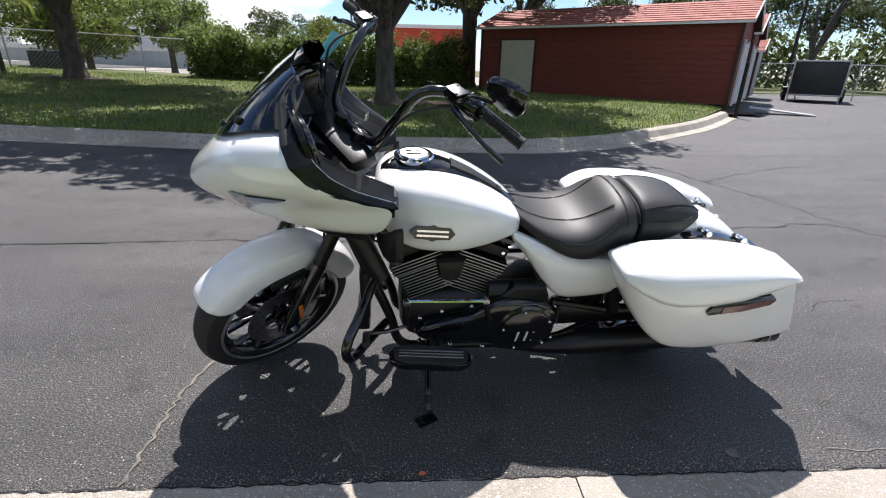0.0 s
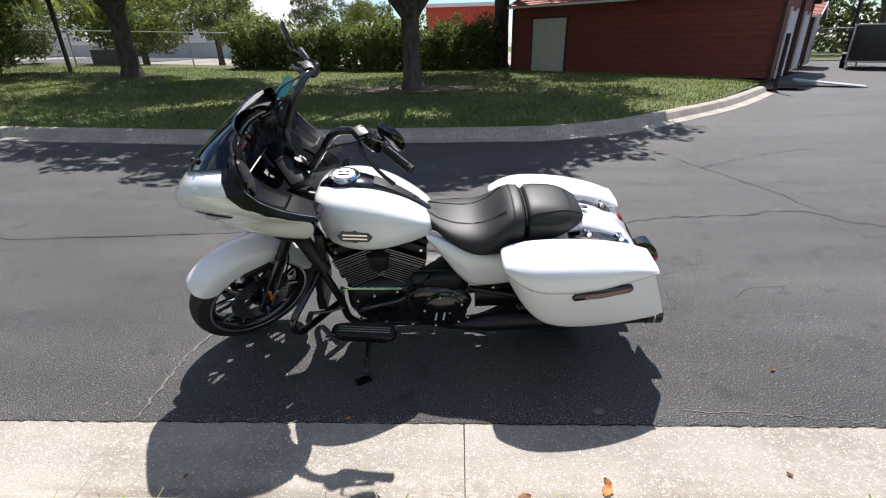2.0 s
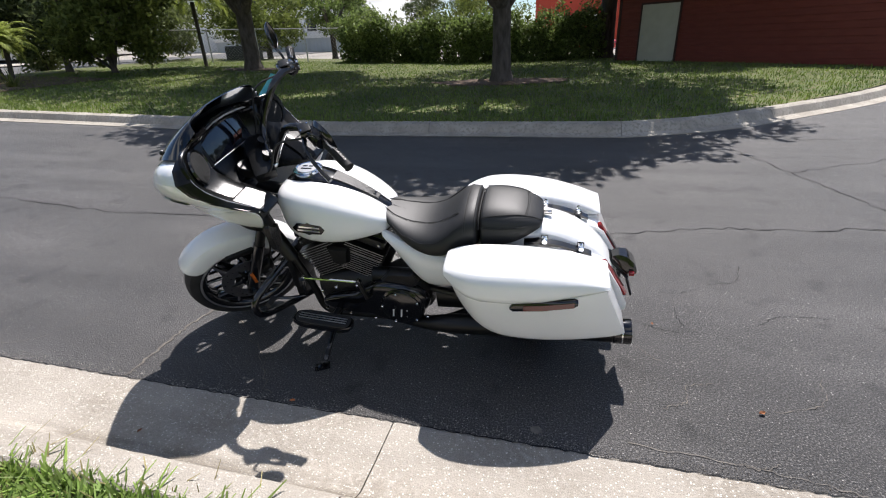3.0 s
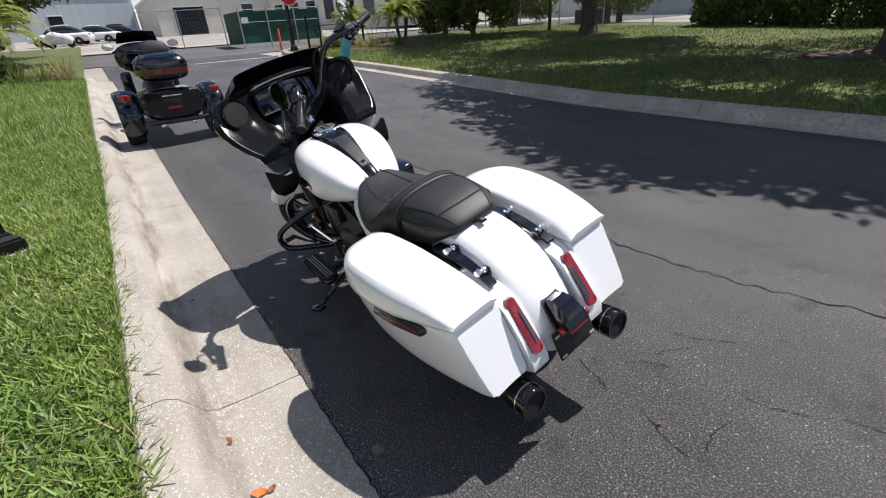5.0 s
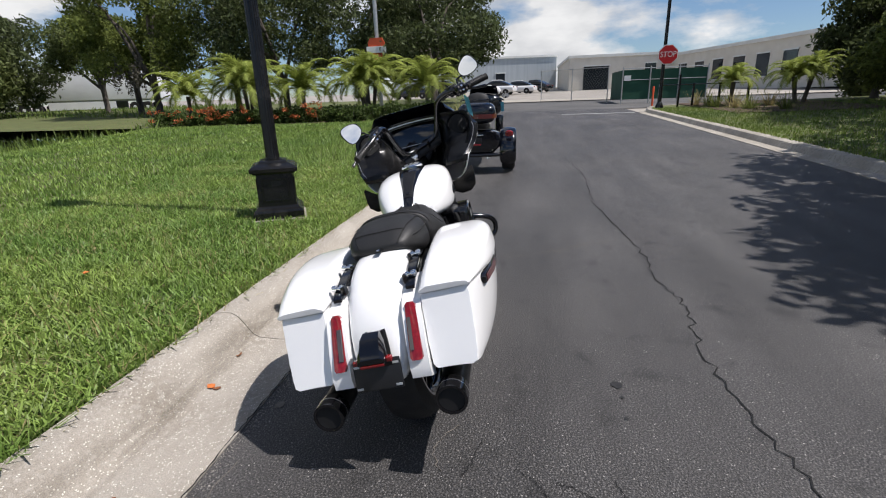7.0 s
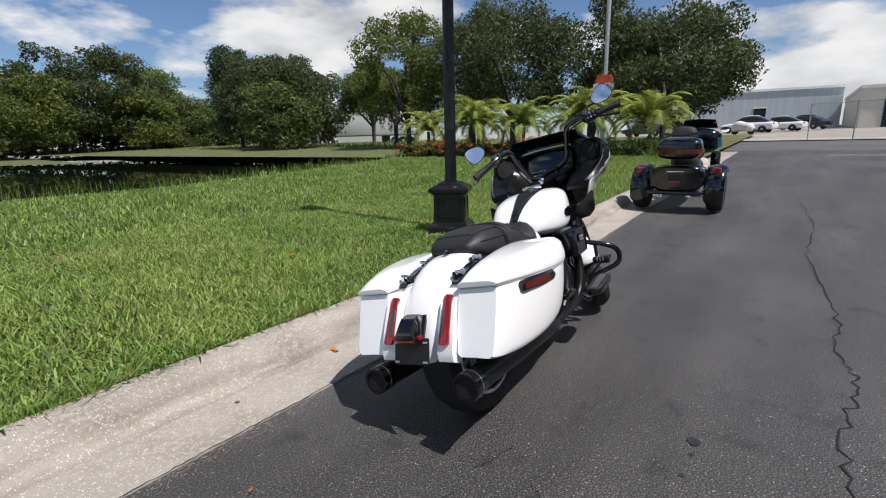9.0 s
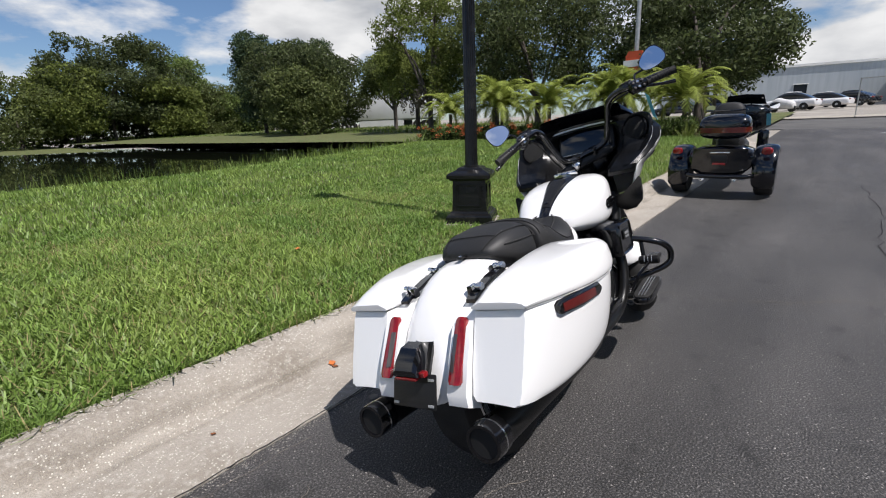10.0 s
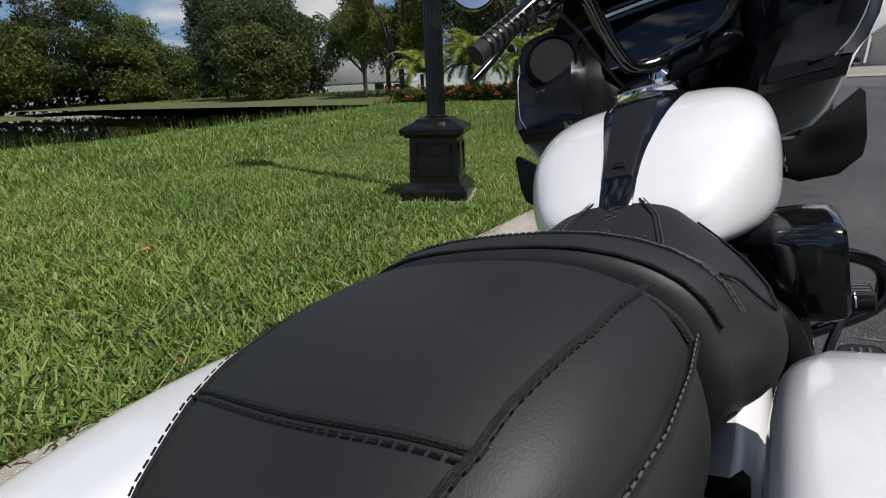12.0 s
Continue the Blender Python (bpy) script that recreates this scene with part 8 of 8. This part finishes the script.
for k, (x, y, h, w, mt) in enumerate(BANK):
    q = 1.32 if y < -57 else 1.0
    x, y, h, w = x * q, y * q, h * q, w * q
    tree((x, y, 0.35 + 0.3 * Z(x)), 0.24, h * 0.22, (x, y, h * 0.60), (w * 1.25, w * 1.1, h * 0.58), 60, (0.8 * q, 1.8 * q), 24000, 0.15 * q, mt, "dense leafy tree on the far bank of the pond", 140 + k, limbs=5)
hedge("undergrowth", [(-52, -62), (-46, -74), (-34, -82), (-16, -83), (8, -83), (34, -84)], 2.6, 4.6, 26000, 0.30, LEAF_OAK, 170, "dark undergrowth at the water's edge", "shrub")
hedge("undergrowth", [(-36, -52), (-40, -60), (-48, -70)], 2.2, 4.0, 9000, 0.26, LEAF_MID, 172, "leafy undergrowth below the pines", "shrub")
ms = [((-24.0 + 0.8 * math.cos(k), -20.2 + 1.9 * math.sin(k * 1.7), Z(-24) + 2.6 + 0.4 * math.sin(k * 3)), (0.22, 0.22, 0.8)) for k in range(12)]
tagged(new("hanging_moss", quads("hanging_moss", leaf_cloud(171, ms, 1500, 0.09), MOSS)), "grey moss hanging from the tree limbs", "moss", kind="stuff")

# lorry trailer beyond the pond
lt = empty("lorry_trailer", Matrix.Translation((-40.5, -40.8, Z(-40.5) - 0.10)) @ pose(0, 0, 0, 0, 0, 106.5), "long white box lorry trailer behind the trees", "trailer")
part("box_body", box((0, 0, 2.65), (14.6, 2.5, 2.75), 0.05), TRUCK_WHITE, lt)
part("floor_rail", box((0, 0, 1.22), (14.6, 2.4, 0.16)), GALV, lt, "", False)
part("side_skirt", box((-0.2, -1.2, 0.78), (6.2, 0.04, 0.72)), TRUCK_WHITE, lt, "pale side skirt", False)
part("side_skirt", box((-0.2, 1.2, 0.78), (6.2, 0.04, 0.72)), TRUCK_WHITE, lt, "pale side skirt", False)
for x in (-5.6, -4.4, 4.6, 5.8):
    for s in (-1, 1):
        w = part("wheel", lathe([(0.15, -0.15), (0.46, -0.15), (0.52, -0.08), (0.52, 0.08), (0.46, 0.15), (0.15, 0.15)], 24, aim((x, s * 1.05, 0.52), (0, 1, 0))), RUBBER, lt)
        part("rim", lathe([(0.28, 0.0), (0.28, 0.13), (0.10, 0.16), (0, 0.16)], 16, aim((x, s * 1.05, 0.52), (0, s, 0))), TRUCK_WHITE, w, "pale wheel rim")

# ---- street corner ----
sp = empty("stop_sign", on(-18.9, 7.97, 0, -0.02), "red stop sign on a tall black pole", "road sign")
part("pole", tube([(0, 0, -0.1), (0, 0, 7.5)], [0.075, 0.055], 14), IRON, sp)
part("pole_base", lathe([(0.16, 0), (0.16, 0.25), (0.10, 0.40), (0.08, 0.42)], 16), IRON, sp)
sm2 = Matrix.Translation((0.09, 0.12, 2.25)) @ pose(0, 0, 0, 90, 0, 90)
octa = [(math.cos(radians(22.5 + 45 * k)), math.sin(radians(22.5 + 45 * k))) for k in range(8)]
plate_s = part("sign_plate", loft([[sm2 @ Vector((0.40 * u, 0.40 * v, w)) for u, v in octa] for w in (-0.004, 0.0)]), SIGN_WHITE, sp, "white-edged octagon plate", False)
part("red_field", loft([[sm2 @ Vector((0.372 * u, 0.372 * v, w)) for u, v in octa] for w in (0.0005, 0.004)]), SIGN_RED, plate_s, "red octagon field", False)
lettering("sign_text", "STOP", 0.30, sm2 @ Matrix.Translation((0, 0, 0.006)) @ Matrix.Diagonal((0.86, 1, 1, 1)), SIGN_WHITE, plate_s, 0.001, "white capital letters")
gate = empty("gate_fence", on(-19.4, 8.9), "low black steel gate posts and rails", "fence")
for x, y, h in ((0.2, -0.9, 1.0), (0.1, -0.1, 1.35), (0.0, 0.5, 1.0), (-0.2, 1.6, 1.0), (-0.4, 2.8, 1.0)):
    part("post", box((x, y, h / 2 + 0.1), (0.08, 0.08, h), 0.01), IRON, gate)
part("rail", tube([(0.2, -0.9, 1.05), (0.0, 0.5, 1.05), (-0.4, 2.8, 1.05)], 0.02, 8), IRON, gate)
thing("stop_line", box((-18.9, 5.5, 0), (0.32, 3.0, 0.006)), PAINT_WHITE, "worn white stop line across the lane", "road marking", kind="structure", m=Matrix.Translation((0, 0, Z(-18.9) + 0.006)), smooth=False)
enc = empty("bin_enclosure", on(-26.2, 10.0, 0), "green fabric-screened fence round the refuse bins", "enclosure")
part("screen", box((0.0, 0, 1.0), (0.06, 4.4, 1.55)), GREEN_SCREEN, enc, "dark green screen cloth", False)
part("screen", box((-1.6, -2.2, 1.0), (3.2, 0.06, 1.55)), GREEN_SCREEN, enc, "dark green screen cloth", False)
for y in (-2.2, -0.75, 0.75, 2.2):
    part("post", tube([(0.06, y, -0.1), (0.06, y, 1.95)], 0.035, 8), GALV, enc)
part("rail", tube([(0.06, -2.2, 1.85), (0.06, 2.2, 1.85)], 0.022, 6), GALV, enc)
part("rail", tube([(0.06, -2.2, 1.25), (0.06, 2.2, 1.25)], 0.018, 6), GALV, enc)
part("notice", box((0.08, -1.95, 1.35), (0.02, 0.35, 0.28)), SIGN_WHITE, enc, "small white notice", False)
thing("marker_post", lathe([(0.05, 0), (0.05, 0.9), (0.03, 0.95)], 12), SIGN_ORANGE, "orange marker post by the enclosure", "bollard", m=on(-22.6, 8.6))
# dealer sign on its pole, drawn as plain shapes
ds = empty("pole_sign", on(-21.7, -4.9, 0, 0.1), "orange shield-shaped sign board on a pale pole", "sign")
part("pole", tube([(0, 0, -0.1), (0, 0, 9.0)], 0.10, 12), GALV, ds)
part("sign_board", loft([[Vector((x, y, z)) for y, z in ((-0.30, 3.62), (0.30, 3.62), (0.42, 3.4), (0.36, 2.9), (0, 2.35), (-0.36, 2.9), (-0.42, 3.4))] for x in (0.10, 0.20)]), SIGN_ORANGE, ds, "orange-red shield board", False)
part("sign_bar", box((0.21, 0, 3.08), (0.06, 1.0, 0.30)), SIGN_WHITE, ds, "pale cross bar", False)
sheet("far_footpath", [-33.2, -31.2], [-40, -10, 0, 8, 30], lambda x, y: Z(x) + 0.08, CONCRETE_OLD, "pale concrete footpath across the junction", "pavement")


# ---- far buildings ----
def facade(name, a, b, depth, z0, h, wall, label, windows=(), roof=None, parapet=0.3):
    """A block whose front runs from a to b; windows: (position along, sill, width, height)."""
    a, b = b, a
    A, B = Vector((a[0], a[1], 0)), Vector((b[0], b[1], 0))
    L, u = (B - A).length, (B - A).normalized()
    m = Matrix(((u.x, -u.y, 0, a[0]), (u.y, u.x, 0, a[1]), (0, 0, 1, z0), (0, 0, 0, 1)))
    ob = empty(name, m, label, "building", group="buildings round the street")
    part("wall", box((L / 2, depth / 2, h / 2), (L, depth, h)), wall, ob, "", False)
    part("roof", box((L / 2, depth / 2, h + parapet / 2), (L + 0.3, depth + 0.3, parapet)), roof or ROOF_PALE, ob, "pale flat roof edge", False)
    for s, sill, w, hh in windows:
        win = part("window", box((s, -0.02, sill + hh / 2), (w, 0.08, hh)), WINDOW_DARK, ob, "dark window", False)
        part("window_sill", box((s, -0.08, sill - 0.05), (w + 0.2, 0.12, 0.08)), ROOF_PALE, win, "", False)
        part("lintel", box((s, -0.06, sill + hh + 0.06), (w + 0.2, 0.10, 0.12)), ROOF_PALE, win, "", False)
    return ob


facade("warehouse", (-78, 7.5), (-74, -18), 14, Z(-78) - 0.5, 5.2, WALL_GREY, "long grey metal warehouse across the yard", [(6, 1.6, 1.4, 1.4), (17, 1.6, 1.4, 1.4)])
facade("warehouse", (-60, 19.8), (-60, 7.9), 20, Z(-60) - 0.3, 4.0, WALL_CREAM, "cream warehouse end with a dark loading door", [(3.2, 0.3, 3.0, 2.7), (9.4, 1.9, 1.2, 1.2)])
facade("warehouse", (-36, 26.0), (-60.2, 19.8), 16, Z(-52) - 0.3, 4.0, WALL_CREAM, "long cream warehouse with a row of dark openings", [(2.2 + 3.1 * k, 1.1, 1.5, 1.9) for k in range(8)])
facade("red_building", (4.8, 47), (-2.5, 47.5), 10, 0, 4.4, material("red_stucco", (0.42, 0.055, 0.03), 0.8, color2=(0.47, 0.07, 0.04), scale=0.7), "bright red building beyond the hedge", [(2.5, 1.0, 1.4, 1.6), (5.5, 1.0, 1.4, 1.6)])
facade("tower_block", (-29, 66), (-44, 62), 12, 0, 16, WALL_WHITE, "pale grey tower block in the distance", [(3 + 3.5 * i, 3 + 3.2 * j, 1.3, 1.6) for i in range(4) for j in range(4)])
facade("shop", (-34, 46), (-50, 40), 10, 0.8, 5.5, WALL_WHITE, "white shop building with blue fascia", [(4, 0.8, 2.2, 1.8), (10, 0.8, 2.2, 1.8)], roof=BLUE_WALL, parapet=1.8)
facade("low_store", (-16, 46), (-34, 44), 8, 0.4, 1.5, WALL_GREY, "low grey store beyond the fence", [(5, 0.5, 1.6, 0.8)])


def utility_pole(x, y, h, r, label):
    ob = empty("utility_pole", on(x, y), label, "utility pole")
    part("pole", tube([(0, 0, -0.2), (0, 0, h)], [r, r * 0.7], 12), WOOD_POLE, ob)
    part("crossarm", box((0, 0, h - 0.7), (1.8, 0.10, 0.12)), WOOD_POLE, ob, "", False)
    for k in (-0.8, 0, 0.8):
        part("insulator", lathe([(0.04, 0), (0.05, 0.08), (0.03, 0.14)], 8, Matrix.Translation((k, 0, h - 0.64))), GALV, ob)


utility_pole(-18.3, 41.5, 11, 0.14, "grey utility pole beyond the hedge")
utility_pole(-6.4, 52, 10, 0.13, "grey utility pole in the distance")
for x, y in ((20.5, 26.5), (14.0, 24.6), (26, 24)):
    thing("light_pole", tube([(0, 0, -0.1), (0, 0, 9.0)], [0.10, 0.07], 12), IRON, "tall dark light pole by the car park", "pole", m=on(x, y))
for k, z in enumerate((8.2, 8.9)):
    thing("overhead_cable", tube([(-21.7, -4.9, z + 0.9), (-24, 8, z + 0.6), (-26, 22, z + 0.5), (-28, 45, z + 2.0)], 0.012, 5, 8), BLACK_PLASTIC, "sagging black overhead cable", "cable")
thing("waste_bin", box((0, 0, 0.55), (1.7, 1.0, 1.0), 0.05), GREY_BIN, "dark grey lidded bin by the fence", "bin", m=on(-16.8, 24.5))
for k, (x, y, h, w, mt) in enumerate(((-24, 52, 7, 3.4, LEAF_MID), (-14, 56, 7.5, 3.6, LEAF_OAK), (-8, 50, 5.5, 2.4, LEAF_LIGHT), (-20, 30, 5.5, 2.8, LEAF_LIGHT), (-26, 27, 6.5, 3.2, LEAF_MID), (-16.5, 26.5, 4.6, 2.2, LEAF_LIGHT), (-22, 23.5, 4.4, 2.2, LEAF_MID), (-14.5, 31, 5.4, 2.6, LEAF_HEDGE), (12, 50, 8, 4, LEAF_OAK))):
    tree((x, y, 0.3), 0.18, 1.6, (x, y, h * 0.6), (w, w, h * 0.32), 22, (0.6, 1.2), 8000, 0.11, mt, "leafy tree beyond the fence", 200 + k, limbs=5)
